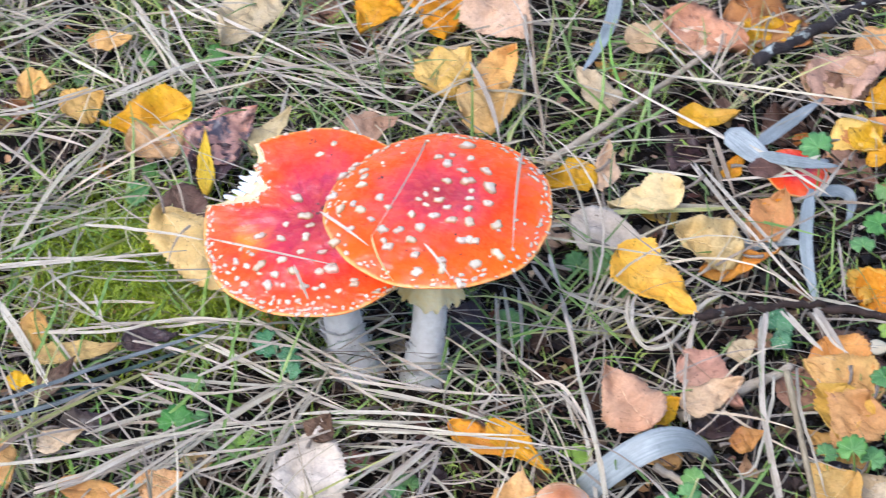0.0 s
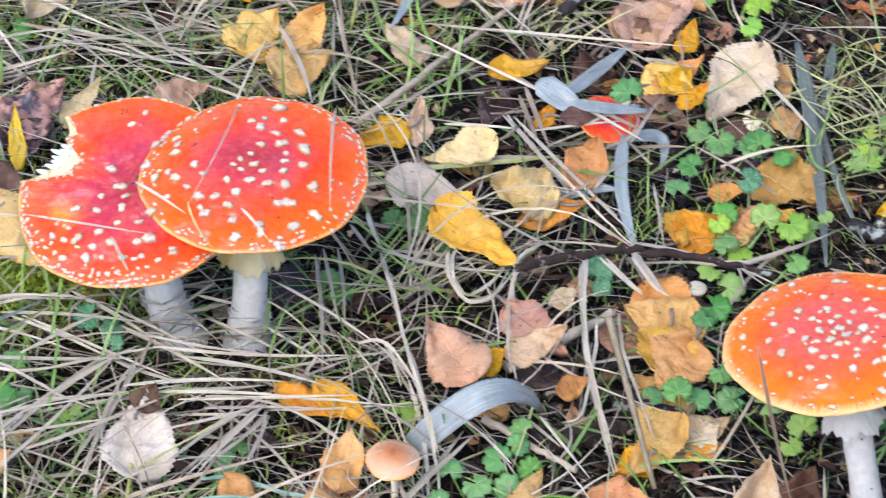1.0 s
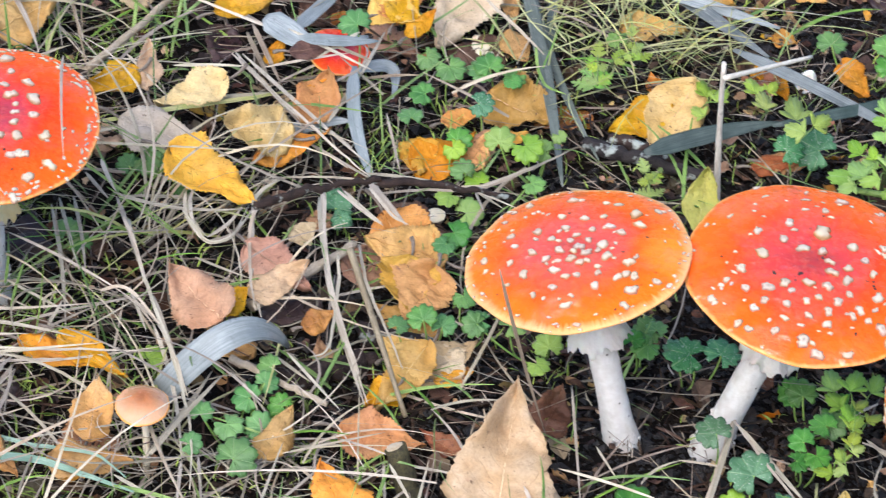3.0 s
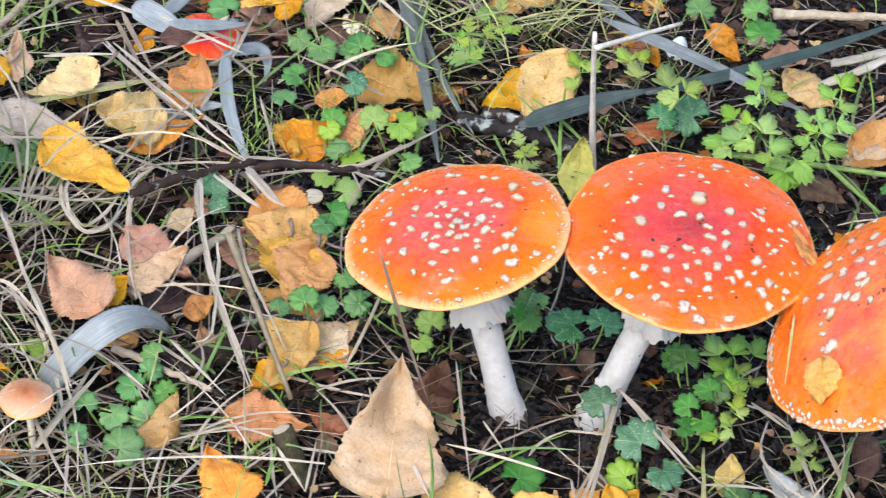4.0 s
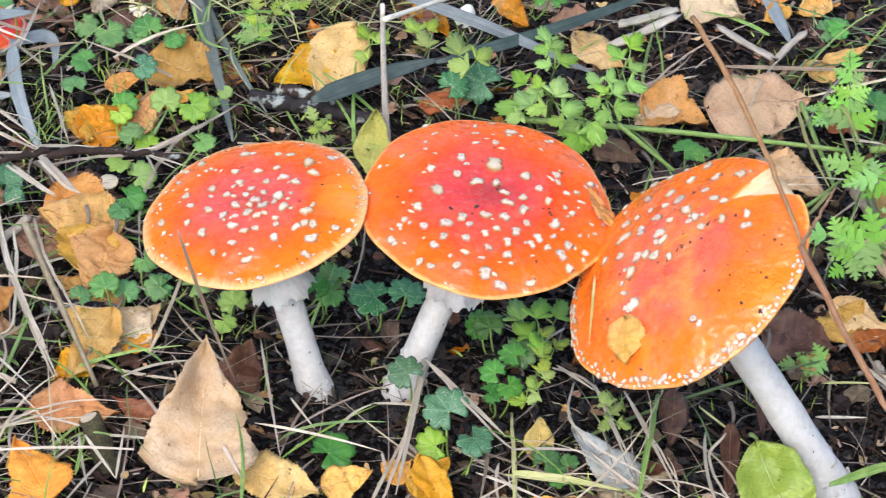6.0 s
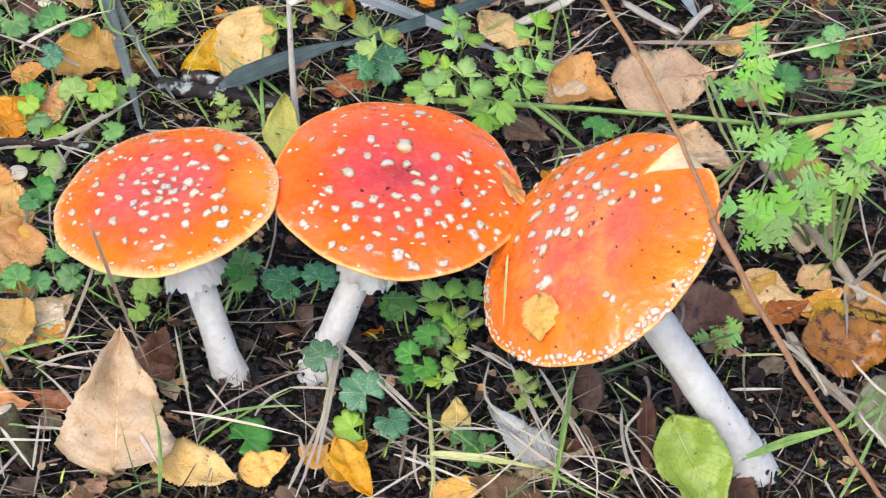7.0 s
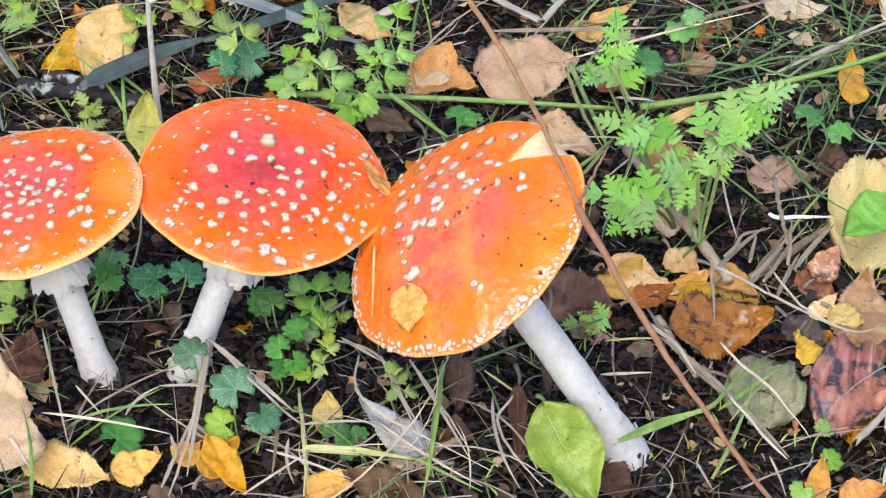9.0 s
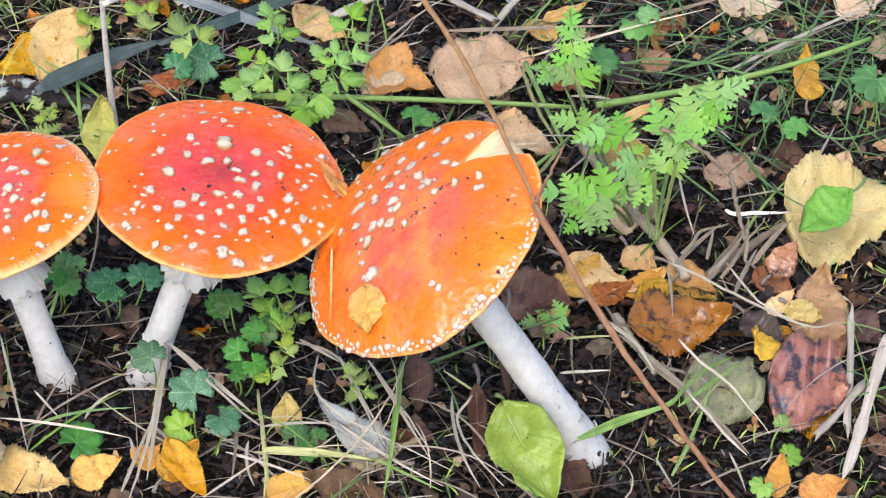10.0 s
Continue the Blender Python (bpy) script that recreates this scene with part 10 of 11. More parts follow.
ground_ivy((0.1046, -0.174, 0), "ivy", "ground ivy with round scalloped dark green leaves", [
    (0.0988, -0.1697, 0.0083, 0.0137, -36, 28), (0.1098, -0.1692, 0.0064, 0.0115, 27, 18), (0.1052, -0.1832, 0.0116, 0.0109, 121, 12)])
ground_ivy((0.2772, 0.1104, 0), "ivy", "ground ivy with round scalloped dark green leaves", [
    (0.2772, 0.1104, 0.0309, 0.0190, -66, 23)])
ground_ivy((0.1791, 0.0784, 0), "ivy", "ground ivy with round scalloped dark green leaves", [
    (0.1751, 0.0857, 0.0094, 0.0144, -38, 13), (0.1831, 0.0711, 0.0180, 0.0105, 34, 14)])
ground_ivy((0.0787, -0.0881, 0), "ivy", "ground ivy with round scalloped dark green leaves", [
    (0.0710, -0.0814, 0.0145, 0.0149, 24, 37), (0.0864, -0.0949, 0.0121, 0.0142, 96, 23)])
ground_ivy((0.3742, 0.0752, 0), "ivy", "ground ivy with round scalloped dark green leaves", [
    (0.3658, 0.0819, 0.0178, 0.0158, -39, 16), (0.3826, 0.0685, 0.0157, 0.0145, 29, 27)])
ground_ivy((0.4267, 0.0875, 0), "ivy", "ground ivy with fresh light green scalloped leaves", [
    (0.4267, 0.0875, 0.0375, 0.0235, 140, 28)])
ground_ivy((0.3063, 0.1462, 0), "ivy", "ground ivy with round scalloped dark green leaves", [
    (0.3029, 0.1475, 0.0302, 0.0193, -150, 15), (0.3097, 0.1449, 0.0367, 0.0129, 20, 28)])
ground_ivy((0.329, -0.1875, 0), "ivylight", "ground ivy with fresh light green scalloped leaves", [
    (0.3366, -0.1607, 0.0077, 0.0102, -37, 23), (0.3336, -0.1890, 0.0136, 0.0117, -82, 20), (0.3168, -0.2128, 0.0167, 0.0115, 142, 22)])
ground_ivy((-0.1122, 0.1414, 0), "ivy", "ground ivy with round scalloped dark green leaves", [
    (-0.1200, 0.1431, 0.0225, 0.0159, 29, 19), (-0.1044, 0.1397, 0.0220, 0.0127, 144, 25)])
ground_ivy((0.0877, 0.2156, 0), "ivy", "ground ivy with round scalloped dark green leaves", [
    (0.0652, 0.2212, 0.0210, 0.0165, -2, 19), (0.1012, 0.2077, 0.0198, 0.0197, -7, 15), (0.0966, 0.2179, 0.0278, 0.0151, 37, 24)])
ground_ivy((0.046, -0.1711, 0), "ivylight", "yellowing ground ivy leaf", [
    (0.0460, -0.1711, 0.0145, 0.0164, 85, 33)])
ground_ivy((0.2651, 0.2104, 0), "ivy", "ground ivy with round scalloped dark green leaves", [
    (0.2609, 0.2129, 0.0082, 0.0133, -68, 36), (0.2692, 0.2079, 0.0144, 0.0146, 85, 18)])
ground_ivy((-0.029, 0.1731, 0), "ivylight", "ground ivy with fresh light green scalloped leaves", [
    (-0.0041, 0.1504, 0.0192, 0.0128, 147, 20), (-0.0539, 0.1957, 0.0179, 0.0117, 32, 24)])
ground_ivy((-0.2724, 0.0127, 0), "ivy", "ground ivy with round scalloped dark green leaves", [
    (-0.2836, 0.0183, 0.0157, 0.0152, -115, 32), (-0.2629, 0.0039, 0.0152, 0.0157, -60, 26), (-0.2707, 0.0159, 0.0169, 0.0121, -49, 20)])
ground_ivy((-0.1766, -0.0019, 0), "ivyblue", "ground ivy with blue-green speckled leaves", [
    (-0.1794, 0.0036, 0.0164, 0.0150, -42, 31), (-0.1739, -0.0075, 0.0156, 0.0107, 27, 13)])
ground_ivy((-0.3132, -0.1913, 0), "ivy", "ground ivy with round scalloped dark green leaves", [
    (-0.3140, -0.1955, 0.0110, 0.0138, 125, 35), (-0.3124, -0.1872, 0.0135, 0.0111, 14, 12)])
ground_ivy((-0.3056, -0.0469, 0), "ivy", "ground ivy with round scalloped dark green leaves", [
    (-0.3100, -0.0451, 0.0113, 0.0130, 23, 30), (-0.3012, -0.0488, 0.0071, 0.0118, 40, 25)])
ground_ivy((-0.2457, -0.1334, 0), "ivylight", "ground ivy with fresh light green scalloped leaves", [
    (-0.2457, -0.1334, 0.0129, 0.0130, -34, 22)])
ground_ivy((-0.1191, 0.0439, 0), "ivylight", "ground ivy with fresh light green scalloped leaves", [
    (-0.1285, 0.0701, 0.0182, 0.0123, -130, 34), (-0.1110, 0.0534, 0.0104, 0.0135, 58, 23), (-0.1135, 0.0239, 0.0116, 0.0157, -64, 32), (-0.1233, 0.0284, 0.0180, 0.0133, 123, 16)])
ground_ivy((-0.0646, -0.0774, 0), "ivylight", "ground ivy with fresh light green scalloped leaves", [
    (-0.0773, -0.0643, 0.0137, 0.0144, -51, 16), (-0.0562, -0.0774, 0.0146, 0.0143, 26, 33), (-0.0604, -0.0906, 0.0140, 0.0114, -129, 18)])
ground_ivy((0.0877, -0.0749, 0), "ivy", "ground ivy with round scalloped dark green leaves", [
    (0.0868, -0.0315, 0.0198, 0.0146, -142, 31), (0.0928, -0.0883, 0.0195, 0.0131, 144, 38), (0.0834, -0.1049, 0.0180, 0.0141, 60, 13)])
ground_ivy((-0.1564, 0.2893, 0), "ivylight", "ground ivy with fresh light green scalloped leaves", [
    (-0.1789, 0.2803, 0.0201, 0.0123, -110, 20), (-0.1678, 0.3144, 0.0126, 0.0146, 125, 16), (-0.1458, 0.2860, 0.0177, 0.0157, 33, 23), (-0.1479, 0.2597, 0.0214, 0.0135, -102, 28), (-0.1415, 0.3064, 0.0185, 0.0138, -137, 15)])

# feathery herbs
feathery_herb((-0.0601, 0.1838, 0), "lime", "small yellow-green lobed herb", [
    ((-0.0593, 0.1354, 0.0277), (-0.0629, 0.1567, 0.0372), 0.0214, -3),
    ((-0.0532, 0.1564, 0.0308), (-0.0415, 0.165, 0.0356), 0.0180, 25)])
feathery_herb((-0.0242, 0.0916, 0), "lime", "small yellow-green lobed herb", [
    ((-0.0225, 0.0757, 0.0137), (-0.0279, 0.0869, 0.0163), 0.0139, -5),
    ((-0.0209, 0.068, 0.0196), (-0.0169, 0.0759, 0.0217), 0.0138, 7)])
feathery_herb((0.2857, 0.004, 0), "chervil", "feathery bright green finely cut herb", [
    ((0.2595, 0.0756, 0.04), (0.2578, 0.1097, 0.065), 0.0252, -1),
    ((0.2763, 0.0149, 0.05), (0.2446, 0.0293, 0.05), 0.0263, -27),
    ((0.2996, 0.0297, 0.04), (0.3403, 0.0387, 0.07), 0.0329, 29),
    ((0.285, -0.0112, 0.04), (0.2776, 0.0218, 0.05), 0.0230, -7),
    ((0.2632, -0.038, 0.05), (0.2279, -0.031, 0.05), 0.0285, -29),
    ((0.2961, -0.0098, 0.045), (0.3062, 0.0122, 0.055), 0.0208, 13),
    ((0.2876, -0.0198, 0.045), (0.2618, -0.0281, 0.04), 0.0164, -29),
    ((0.2558, -0.0398, 0.05), (0.2416, -0.051, 0.04), 0.0230, -24),
    ((0.2516, 0.0827, 0.04), (0.239, 0.0912, 0.04), 0.0175, -25)])
feathery_herb((-0.0196, 0.0793, 0), "lime", "small yellow-green lobed herb", [
    ((-0.0194, 0.0615, 0.0133), (-0.0269, 0.0803, 0.0201), 0.0214, -7)])
feathery_herb((-0.0627, 0.172, 0), "chervil", "small light green lobed herb", [
    ((-0.0615, 0.1513, 0.0145), (-0.0666, 0.166, 0.0226), 0.0195, -8)])
feathery_herb((-0.0422, 0.2115, 0), "lime", "small yellow-green lobed herb", [
    ((-0.0392, 0.1714, 0.0237), (-0.0478, 0.1877, 0.0325), 0.0196, -12)])
feathery_herb((0.1053, -0.1478, 0), "chervil", "small green feathery herb", [
    ((0.2386, -0.0821, 0.0098), (0.2187, -0.0833, 0.007), 0.0163, -28)])

# leafy herbs
fan_herb((0.1060, 0.1219, 0), "parsley", "leafy green herb with fan-shaped lobed leaflets", (0.1006, 0.0949, 0.0490), [
    ((0.0966, 0.1138, 0.0520), (0.0938, 0.1249, 0.0579)), ((0.0982, 0.0986, 0.0590), (0.0880, 0.0986, 0.0600)),
    ((0.0968, 0.1101, 0.0520), (0.1063, 0.1149, 0.0541)), ((0.0988, 0.0844, 0.0590), (0.0887, 0.0852, 0.0606)),
    ((0.1008, 0.0982, 0.0520), (0.1134, 0.1040, 0.0536))])
fan_herb((0.1419, 0.1222, 0), "parsley", "leafy green herb with fan-shaped lobed leaflets", (0.1378, 0.1009, 0.0490), [
    ((0.1375, 0.1035, 0.0520), (0.1285, 0.1132, 0.0566)), ((0.1390, 0.1043, 0.0590), (0.1471, 0.1168, 0.0636)),
    ((0.1387, 0.0971, 0.0520), (0.1506, 0.1011, 0.0530)), ((0.1363, 0.0731, 0.0590), (0.1494, 0.0727, 0.0580))])
fan_herb((0.1303, 0.1089, 0), "parsley", "leafy green herb with fan-shaped lobed leaflets", (0.1292, 0.0780, 0.0440), [
    ((0.1251, 0.0838, 0.0470), (0.1176, 0.0927, 0.0519)), ((0.1292, 0.0776, 0.0540), (0.1303, 0.0867, 0.0599)),
    ((0.1300, 0.0788, 0.0470), (0.1213, 0.0840, 0.0509)), ((0.1299, 0.0684, 0.0540), (0.1386, 0.0776, 0.0579)),
    ((0.1261, 0.0689, 0.0470), (0.1163, 0.0704, 0.0491)), ((0.1304, 0.0539, 0.0540), (0.1206, 0.0490, 0.0519)),
    ((0.1300, 0.0676, 0.0470), (0.1467, 0.0685, 0.0465))])
fan_herb((0.1055, 0.1139, 0), "parsley", "leafy green herb with fan-shaped lobed leaflets", (0.1012, 0.0805, 0.0390), [
    ((0.0866, 0.0883, 0.0420), (0.0782, 0.0964, 0.0466)), ((0.0927, 0.0753, 0.0490), (0.0895, 0.0826, 0.0548)),
    ((0.0957, 0.0785, 0.0420), (0.0859, 0.0821, 0.0450)), ((0.1004, 0.0678, 0.0490), (0.1046, 0.0837, 0.0546)),
    ((0.1033, 0.0666, 0.0420), (0.1182, 0.0737, 0.0436)), ((0.0977, 0.0615, 0.0490), (0.0850, 0.0570, 0.0480))])
fan_herb((0.0947, 0.1096, 0), "parsley", "leafy green herb with fan-shaped lobed leaflets", (0.0913, 0.0771, 0.0340), [
    ((0.0864, 0.0750, 0.0370), (0.0690, 0.0741, 0.0375)), ((0.0898, 0.0660, 0.0440), (0.0795, 0.0751, 0.0482)),
    ((0.0865, 0.0706, 0.0370), (0.0755, 0.0647, 0.0349))])
fan_herb((0.1210, 0.1043, 0), "parsley", "leafy green herb with fan-shaped lobed leaflets", (0.1178, 0.0643, 0.0390), [
    ((0.1149, 0.0577, 0.0420), (0.1023, 0.0506, 0.0399)), ((0.1180, 0.0519, 0.0490), (0.1263, 0.0379, 0.0438)),
    ((0.1146, 0.0505, 0.0420), (0.1078, 0.0350, 0.0368)), ((0.1070, 0.0484, 0.0490), (0.0964, 0.0484, 0.0500)),
    ((0.1174, 0.0536, 0.0420), (0.1181, 0.0419, 0.0360))])
fan_herb((0.0357, 0.1536, 0), "lime", "small yellow-green herb with lobed leaflets", (0.0339, 0.1338, 0.0290), [
    ((0.0280, 0.1430, 0.0320), (0.0209, 0.1533, 0.0372)), ((0.0324, 0.1194, 0.0390), (0.0293, 0.1316, 0.0449)),
    ((0.0323, 0.1469, 0.0320), (0.0376, 0.1537, 0.0366))])
fan_herb((0.0596, 0.1466, 0), "lime", "yellowing herb with lobed leaflets beside a dark sedge", (0.0537, 0.0944, 0.0440), [
    ((0.0497, 0.1018, 0.0470), (0.0457, 0.1210, 0.0529)), ((0.0561, 0.0838, 0.0540), (0.0425, 0.0856, 0.0556)),
    ((0.0575, 0.0999, 0.0470), (0.0678, 0.1100, 0.0504))])
fan_herb((0.0009, 0.1535, 0), "lime", "yellow-green herb with lobed leaflets in dry litter", (-0.0009, 0.1353, 0.0240), [
    ((0.0010, 0.1391, 0.0270), (-0.0048, 0.1526, 0.0326)), ((0.0053, 0.1265, 0.0340), (0.0100, 0.1367, 0.0392)),
    ((0.0023, 0.1226, 0.0270), (-0.0072, 0.1260, 0.0300))])
fan_herb((0.0961, -0.1190, 0), "lime", "yellowing herb with small lobed leaflets under the toadstool caps", (0.0935, -0.1259, 0.0240), [
    ((0.0929, -0.1166, 0.0270), (0.0993, -0.1081, 0.0316)), ((0.0942, -0.1093, 0.0340), (0.1008, -0.1036, 0.0379)),
    ((0.1008, -0.1086, 0.0270), (0.1091, -0.1033, 0.0300)), ((0.0942, -0.1377, 0.0340), (0.0968, -0.1299, 0.0396)),
    ((0.0935, -0.1412, 0.0270), (0.0883, -0.1358, 0.0322)), ((0.0945, -0.1404, 0.0340), (0.1012, -0.1367, 0.0370)),
    ((0.0891, -0.1495, 0.0270), (0.0784, -0.1494, 0.0280)), ((0.0939, -0.1496, 0.0340), (0.0878, -0.1544, 0.0301))])
fan_herb((0.0940, -0.0875, 0), "parsley", "small dark green herb in the shade of the toadstool caps", (0.0927, -0.0991, 0.0190), [
    ((0.0911, -0.0955, 0.0220), (0.0808, -0.0888, 0.0259)), ((0.0932, -0.1136, 0.0290), (0.0906, -0.1051, 0.0349)),
    ((0.0862, -0.0853, 0.0220), (0.0806, -0.0723, 0.0276)), ((0.0920, -0.0915, 0.0290), (0.0958, -0.0781, 0.0346)),
    ((0.1025, -0.0814, 0.0220), (0.1080, -0.0702, 0.0272))])
fan_herb((0.1309, -0.1389, 0), "lime", "yellowing herb with small lobed leaflets under the toadstool caps", (0.1273, -0.1520, 0.0240), [
    ((0.1275, -0.1500, 0.0270), (0.1235, -0.1432, 0.0326)), ((0.1268, -0.1632, 0.0340), (0.1321, -0.1572, 0.0386)),
    ((0.1298, -0.1576, 0.0270), (0.1222, -0.1621, 0.0240)), ((0.1292, -0.1666, 0.0340), (0.1379, -0.1677, 0.0319))])

# ---- what nobody could count: thatch, grass, crumbs, moss ----
def scatter(name, label, category, material, count, seed, where, length, width, lift, tilt, segments=5, fold=0.4, droop=0.5, heading=None, curly=1.0):
    """Many thin blades in one mesh. where(r) gives a place; lift the height of the foot; tilt how steeply they rise."""
    r = random.Random(seed)
    verts, faces, uvs = [], [], []
    for _ in range(count):
        x, y = where(r)
        L, w = r.uniform(*length), r.uniform(*width)
        a = heading(r, x, y) if heading else r.uniform(0, 2 * math.pi)
        rise = math.sin(radians(r.uniform(*tilt)))
        z0 = ground_height(x, y) + r.uniform(*lift)
        turn, dr = r.gauss(0, 0.45 * curly), r.uniform(0.3, 1.0) * droop
        face_turn = r.uniform(-0.9, 0.9)
        px, py, pz = x, y, z0
        b0 = len(verts)
        for i in range(segments + 1):
            s = i / segments
            dx, dy = math.cos(a + turn * s), math.sin(a + turn * s)
            k = w * (1 - s ** 2 * 0.85) * (0.6 + 0.4 * min(1, 5 * s))
            sx, sy, sz = -dy * math.cos(face_turn), dx * math.cos(face_turn), math.sin(face_turn)
            verts += [(px + sx * k / 2, py + sy * k / 2, pz + sz * k / 2), (px, py, pz + fold * k * 0.5), (px - sx * k / 2, py - sy * k / 2, pz - sz * k / 2)]
            up = rise - dr * s * (abs(rise) + 0.25)
            flat = math.sqrt(max(0.05, 1 - min(0.95, up * up)))
            px, py, pz = px + dx * flat * L / segments, py + dy * flat * L / segments, max(pz + up * L / segments, ground_height(px, py) + 0.001)
        for i in range(segments):
            for j in range(2):
                q = b0 + 3 * i + j
                faces.append((q, q + 1, q + 4, q + 3))
                uvs += [(j / 2, i / segments), ((j + 1) / 2, i / segments), ((j + 1) / 2, (i + 1) / segments), (j / 2, (i + 1) / segments)]
    me = bpy.data.meshes.new(name)
    me.from_pydata(verts, [], faces)
    layer = me.uv_layers.new(name="UVMap")
    layer.data.foreach_set("uv", [c for uv in uvs for c in uv])
    me.materials.append(material)
    me.shade_smooth()
    return tagged(new(name, me), label, category, kind="stuff")


def grassy(x, y):
    """How grassy the floor is, 0 to 1: thick in the west, bare soil in the east."""
    g = 1.0 - 0.6 * min(1.0, max(0.0, (x + 0.4) / 0.14)) - 0.24 * min(1.0, max(0.0, (x + 0.12) / 0.15))
    g *= 0.45 + 0.9 * (0.5 + 0.5 * noise.noise(Vector((x * 9, y * 9, 3.3))))
    # bare humus round the eastern stems
    g *= 1 - 0.75 * math.exp(-((x - 0.05) ** 2 + (y + 0.11) ** 2) / 0.006) - 0.6 * math.exp(-((x - 0.27) ** 2 + (y + 0.12) ** 2) / 0.008)
    return g


def anywhere(r):
    return r.uniform(-0.78, 0.56), r.uniform(-0.33, 0.42)


def in_grass(r):
    for _ in range(40):
        x, y = anywhere(r)
        if r.random() < grassy(x, y):
            return x, y
    return x, y


def in_moss(r):
    """Moss grows in cushions between the straws."""
    for _ in range(60):
        x, y = in_grass(r)
        if noise.noise(Vector((x * 26, y * 26, 8.8))) > r.uniform(-0.05, 0.3):
            return x, y
    return x, y


def round_spot(cx, cy, sx, sy):
    return lambda r: (r.gauss(cx, sx), r.gauss(cy, sy))


def mostly_across(r, x, y):
    """Straws lie mainly across the slope."""
    return r.gauss(0.25, 0.75) + (math.pi if r.random() < 0.5 else 0)


# the lower layer of old leaves, half buried
for k in range(150):
    r = random.Random(900 + k)
    x, y = anywhere(r)
    L, a = r.uniform(0.02, 0.042), r.uniform(0, 2 * math.pi)
    z = ground_height(x, y) + 0.004
    colour = r.choice(("brown", "brown", "rust", "pink", "dark", "dark", "tan", "ochre", "wet"))
    fallen_leaf((x, y, z), (x + L * math.cos(a), y + L * math.sin(a), z + r.uniform(-0.001, 0.006)), L * r.uniform(0.6, 0.85), r.uniform(-22, 22), colour, curl=r.uniform(-0.05, 0.14), stalk=r.choice((0, 0.3)), where="in the litter")

TUFTS = []
_r = random.Random(77)
while len(TUFTS) < 120:
    tx, ty = anywhere(_r)
    if tx < -0.2 and _r.random() < grassy(tx, ty):
        TUFTS.append((tx, ty, _r.uniform(0, 2 * math.pi), _r.uniform(0.004, 0.014)))


def in_tufts(r):
    x, y, _, spread = r.choice(TUFTS)
    return r.gauss(x, spread), r.gauss(y, spread)


def tuft_heading(r, x, y):
    near = min(TUFTS, key=lambda t: (t[0] - x) ** 2 + (t[1] - y) ** 2)
    return r.gauss(near[2], 0.5)


scatter("soil_thatch", "rotting brown needles and stalks matted into the soil", "litter", BLADE["litter"], 9000, 21, anywhere, (0.01, 0.04), (0.0006, 0.0022), (0.0, 0.004), (-5, 20), 4, 0.5, 0.6)
scatter("old_thatch", "matted old straw and stalks", "litter", BLADE["oldstraw"], 2400, 22, in_grass, (0.015, 0.07), (0.0006, 0.0018), (0.001, 0.01), (0, 25), 5, 0.4, 0.8, mostly_across)
scatter("dry_grass", "tangled pale dry grass", "grass", BLADE["straw"], 1150, 23, in_tufts, (0.04, 0.14), (0.0008, 0.0024), (0.003, 0.02), (5, 50), 9, 0.4, 1.2, tuft_heading, 2.4)
scatter("loose_straw", "loose pale straws on the grass", "grass", BLADE["straw"], 700, 28, in_grass, (0.03, 0.13), (0.0008, 0.0022), (0.006, 0.028), (-4, 22), 6, 0.4, 0.8, mostly_across)
scatter("curled_straw", "curled pale straws in a loose tangle", "grass", BLADE["straw"], 70, 61, round_spot(-0.2, -0.195, 0.05, 0.025), (0.04, 0.12), (0.0007, 0.0018), (0.004, 0.02), (0, 40), 10, 0.4, 1.0, None, 3.0)
scatter("curled_straw", "curled pale straws in a loose tangle", "grass", BLADE["straw"], 60, 62, round_spot(-0.25, -0.08, 0.05, 0.06), (0.04, 0.12), (0.0007, 0.0018), (0.004, 0.02), (0, 40), 10, 0.4, 1.0, None, 3.0)
scatter("curled_straw", "curled pale straws in a loose tangle", "grass", BLADE["straw"], 30, 63, round_spot(0.13, -0.2, 0.05, 0.02), (0.04, 0.1), (0.0006, 0.0014), (0.004, 0.018), (0, 35), 10, 0.4, 1.0, None, 3.0)
scatter("curled_grass", "thin curled yellow-green grass", "grass", BLADE["yellowgreen"], 150, 64, round_spot(-0.041, 0.209, 0.045, 0.03), (0.03, 0.09), (0.0006, 0.0016), (0.003, 0.02), (0, 45), 9, 0.4, 1.0, None, 2.6)
scatter("green_grass", "thin green grass blades", "grass", BLADE["green"], 2100, 24, in_grass, (0.02, 0.075), (0.0008, 0.0026), (0.0, 0.01), (15, 65), 6, 0.45, 0.9)
scatter("yellowing_grass", "yellowing grass blades", "grass", BLADE["yellowgreen"], 700, 25, in_tufts, (0.03, 0.1), (0.0008, 0.0024), (0.001, 0.014), (10, 55), 6, 0.45, 1.0)
scatter("fine_grass", "fine dark green grass on bare soil", "grass", BLADE["deepgreen"], 200, 29, round_spot(0.386, 0.150, 0.06, 0.05), (0.03, 0.1), (0.0007, 0.0016), (0.002, 0.02), (-4, 30), 7, 0.4, 0.8)
scatter("moss", "yellow-green moss tufts", "moss", HERB["moss"], 9000, 26, round_spot(-0.496, -0.083, 0.035, 0.03), (0.004, 0.011), (0.0006, 0.0016), (0.0, 0.012), (20, 85), 3, 0.4, 0.8)
scatter("moss", "yellow-green moss tufts", "moss", HERB["moss"], 15000, 27, in_moss, (0.004, 0.012), (0.0006, 0.0015), (0.0, 0.012), (20, 85), 3, 0.4, 0.8)


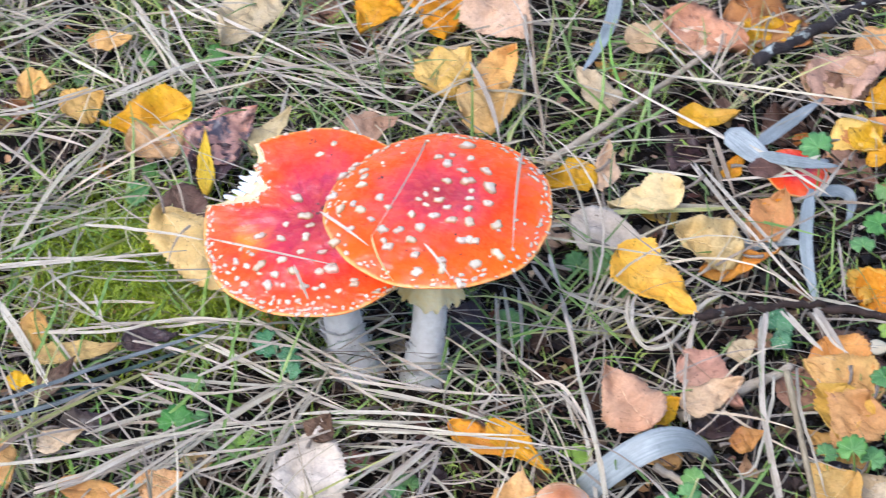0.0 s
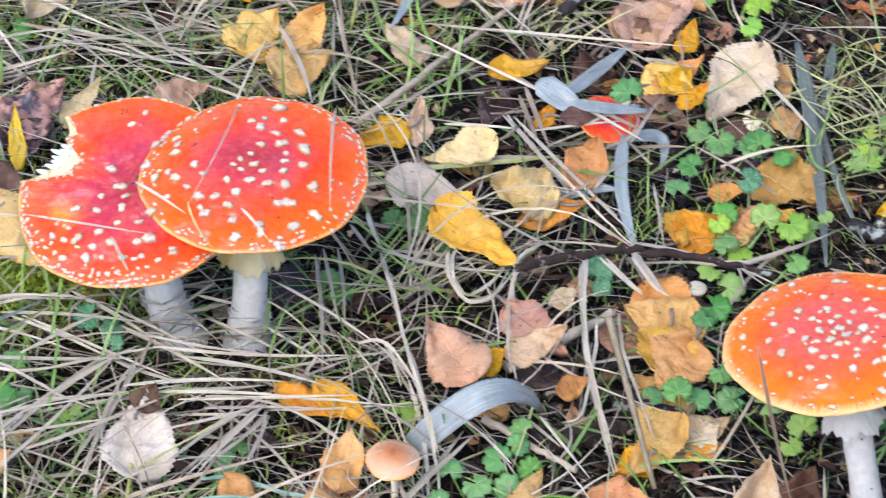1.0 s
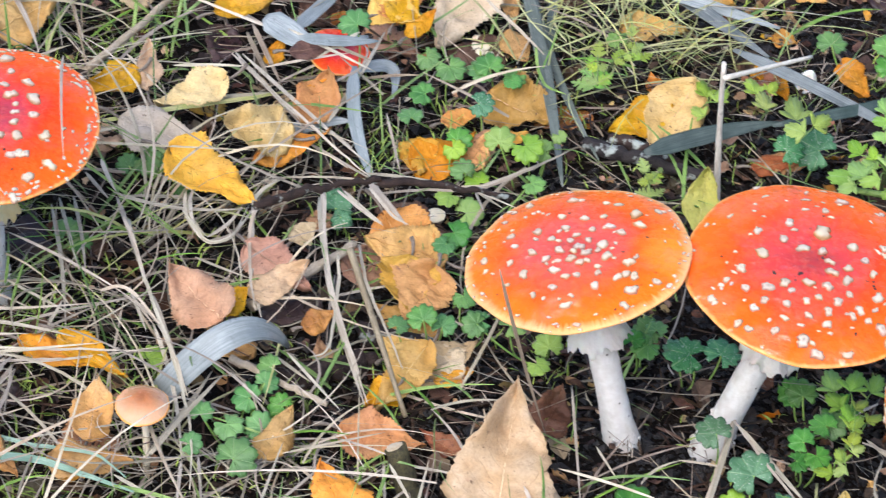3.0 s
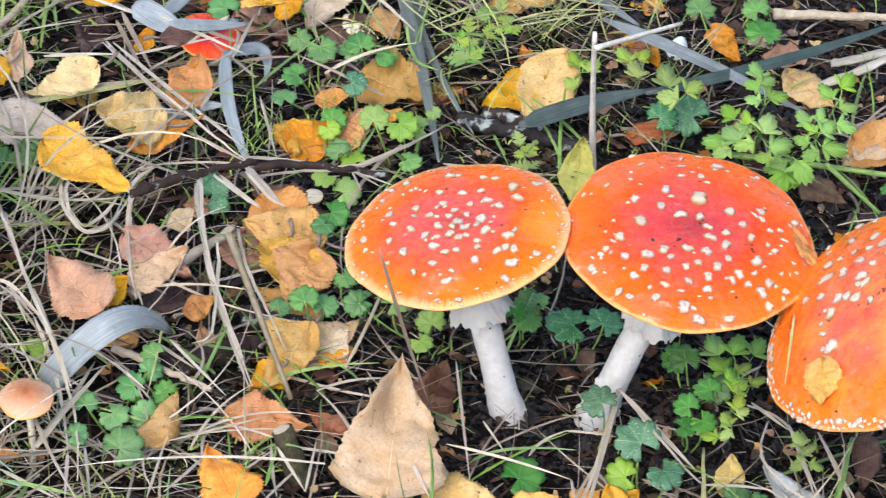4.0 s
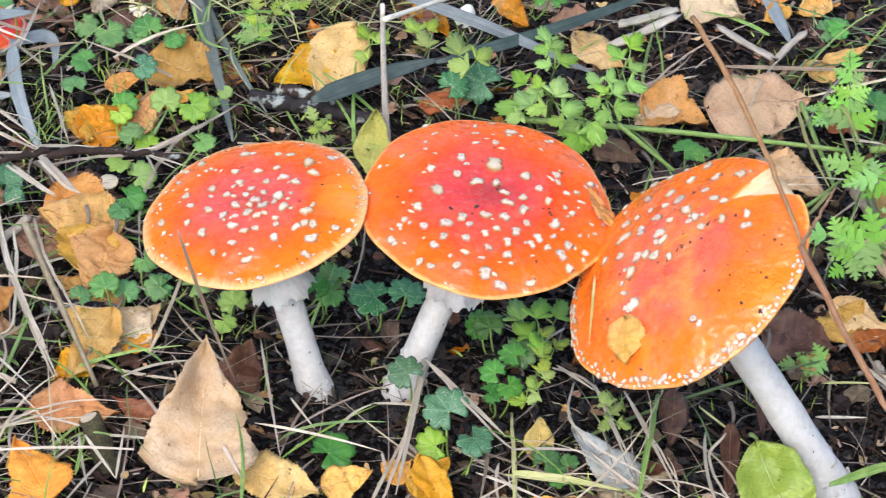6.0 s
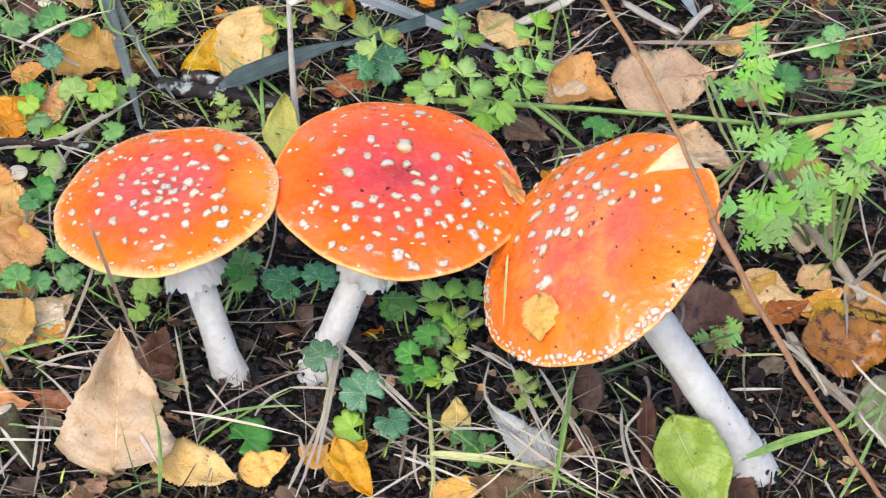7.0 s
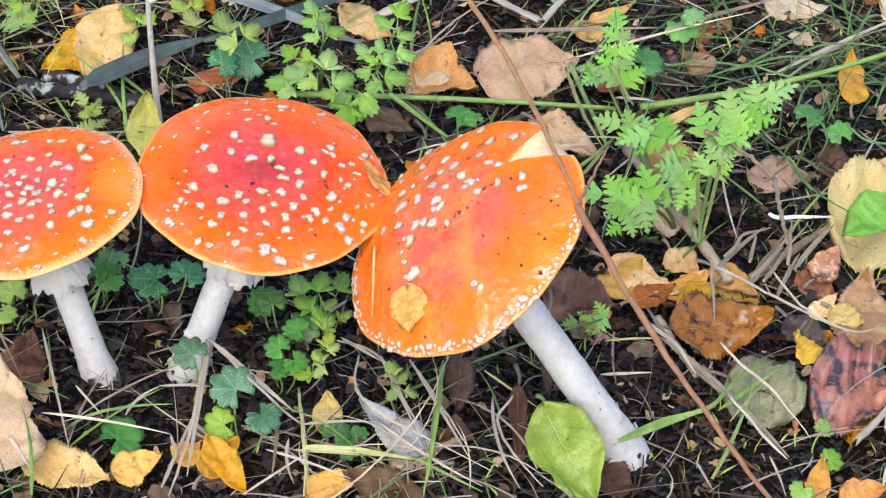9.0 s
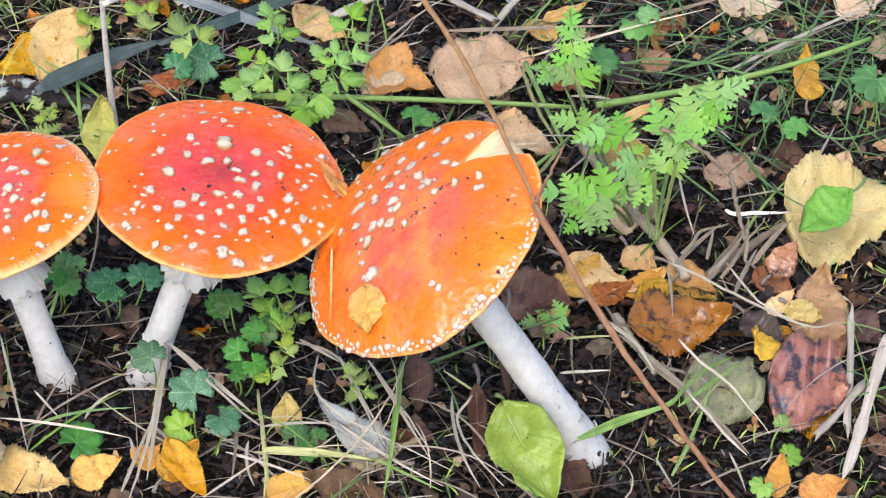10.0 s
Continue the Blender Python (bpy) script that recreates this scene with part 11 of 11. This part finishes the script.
def crumbs(name, label, material, count, seed, where, size):
    """Small lumps of soil in one mesh."""
    r = random.Random(seed)
    verts, faces = [], []
    for _ in range(count):
        x, y = where(r)
        s = r.uniform(*size) * (1.0 if r.random() < 0.9 else 1.8)
        z = ground_height(x, y) + s * 0.25
        b = len(verts)
        for dx, dy, dz in ((1, 0, 0), (-1, 0, 0), (0, 1, 0), (0, -1, 0), (0, 0, 0.8), (0, 0, -0.8)):
            k = s * r.uniform(0.55, 1.2) / 2
            verts.append((x + dx * k + r.uniform(-1, 1) * s * 0.12, y + dy * k + r.uniform(-1, 1) * s * 0.12, z + dz * k))
        faces += [(b + i, b + j, b + k) for i, j, k in ((0, 2, 4), (2, 1, 4), (1, 3, 4), (3, 0, 4), (2, 0, 5), (1, 2, 5), (3, 1, 5), (0, 3, 5))]
    me = bpy.data.meshes.new(name)
    me.from_pydata(verts, [], faces)
    me.materials.append(material)
    return tagged(new(name, me), label, "soil", kind="stuff")


crumbs("soil_crumbs", "small crumbs of black humus", HUMUS, 20000, 31, anywhere, (0.001, 0.005))


def on_bare_soil(r):
    while True:
        x, y = anywhere(r)
        if x > -0.2 and r.random() > 1.6 * grassy(x, y):
            return x, y


crumbs("humus_lumps", "lumps and crumbs of black humus", HUMUS, 34000, 32, on_bare_soil, (0.0012, 0.0055))
scatter("chaff", "fine pale bits of straw and bark on the soil", "litter", BLADE["straw"], 3200, 33, anywhere, (0.003, 0.014), (0.0005, 0.0014), (0.002, 0.008), (-10, 25), 2, 0.3, 0.3)
scatter("dead_stalks", "thin brown dead stalks on the soil", "litter", BLADE["oldstraw"], 900, 34, anywhere, (0.015, 0.06), (0.0004, 0.0012), (0.002, 0.012), (-4, 18), 5, 0.5, 0.6)


def leaf_fragments(name, label, material, count, seed, where, size):
    """Torn bits of old leaves in one mesh."""
    r = random.Random(seed)
    verts, faces, uvs = [], [], []
    for _ in range(count):
        x, y = where(r)
        s, a = r.uniform(*size), r.uniform(0, 6.28)
        z = ground_height(x, y) + r.uniform(0.001, 0.006)
        m = Matrix.Translation((x, y, z)) @ Euler((r.gauss(0.25, 0.35), r.gauss(0, 0.35), a)).to_matrix().to_4x4()
        b, n = len(verts), 9
        verts.append(m @ Vector((0, 0, -0.05 * s)))
        for j in range(n):
            t = 2 * math.pi * j / n
            k = s * 0.5 * r.uniform(0.55, 1.15)
            verts.append(m @ Vector((k * math.cos(t), 0.8 * k * math.sin(t), s * r.uniform(-0.1, 0.16))))
        for j in range(n):
            faces.append((b, b + 1 + j, b + 1 + (j + 1) % n))
            uvs += [(0.3, 0.5), (0.5, 0.4), (0.5, 0.6)]
    me = bpy.data.meshes.new(name)
    me.from_pydata([tuple(v) for v in verts], [], faces)
    layer = me.uv_layers.new(name="UVMap")
    layer.data.foreach_set("uv", [c for uv in uvs for c in uv])
    me.materials.append(material)
    return tagged(new(name, me), label, "litter", kind="stuff")


leaf_fragments("brown_leaf_bits", "torn bits of dull brown leaves in the litter", BITS["brown"], 1500, 41, anywhere, (0.005, 0.018))
leaf_fragments("dark_leaf_bits", "dark rotten bits of leaves in the litter", BITS["dark"], 1300, 42, anywhere, (0.004, 0.015))
leaf_fragments("ochre_leaf_bits", "torn bits of ochre leaves in the litter", BITS["ochre"], 260, 43, anywhere, (0.006, 0.018))
leaf_fragments("tan_leaf_bits", "torn bits of tan leaves in the litter", BITS["tan"], 260, 44, anywhere, (0.006, 0.02))
leaf_fragments("small_tan_bits", "crumbled bits of dry leaves", BITS["tan"], 1300, 45, anywhere, (0.002, 0.008))
leaf_fragments("small_brown_bits", "crumbled bits of brown leaves", BITS["brown"], 2200, 46, anywhere, (0.002, 0.009))
scatter("small_moss", "small green moss on the soil", "moss", HERB["moss"], 2500, 47, in_grass, (0.003, 0.008), (0.0005, 0.0013), (0.0, 0.006), (20, 85), 3, 0.4, 0.8)
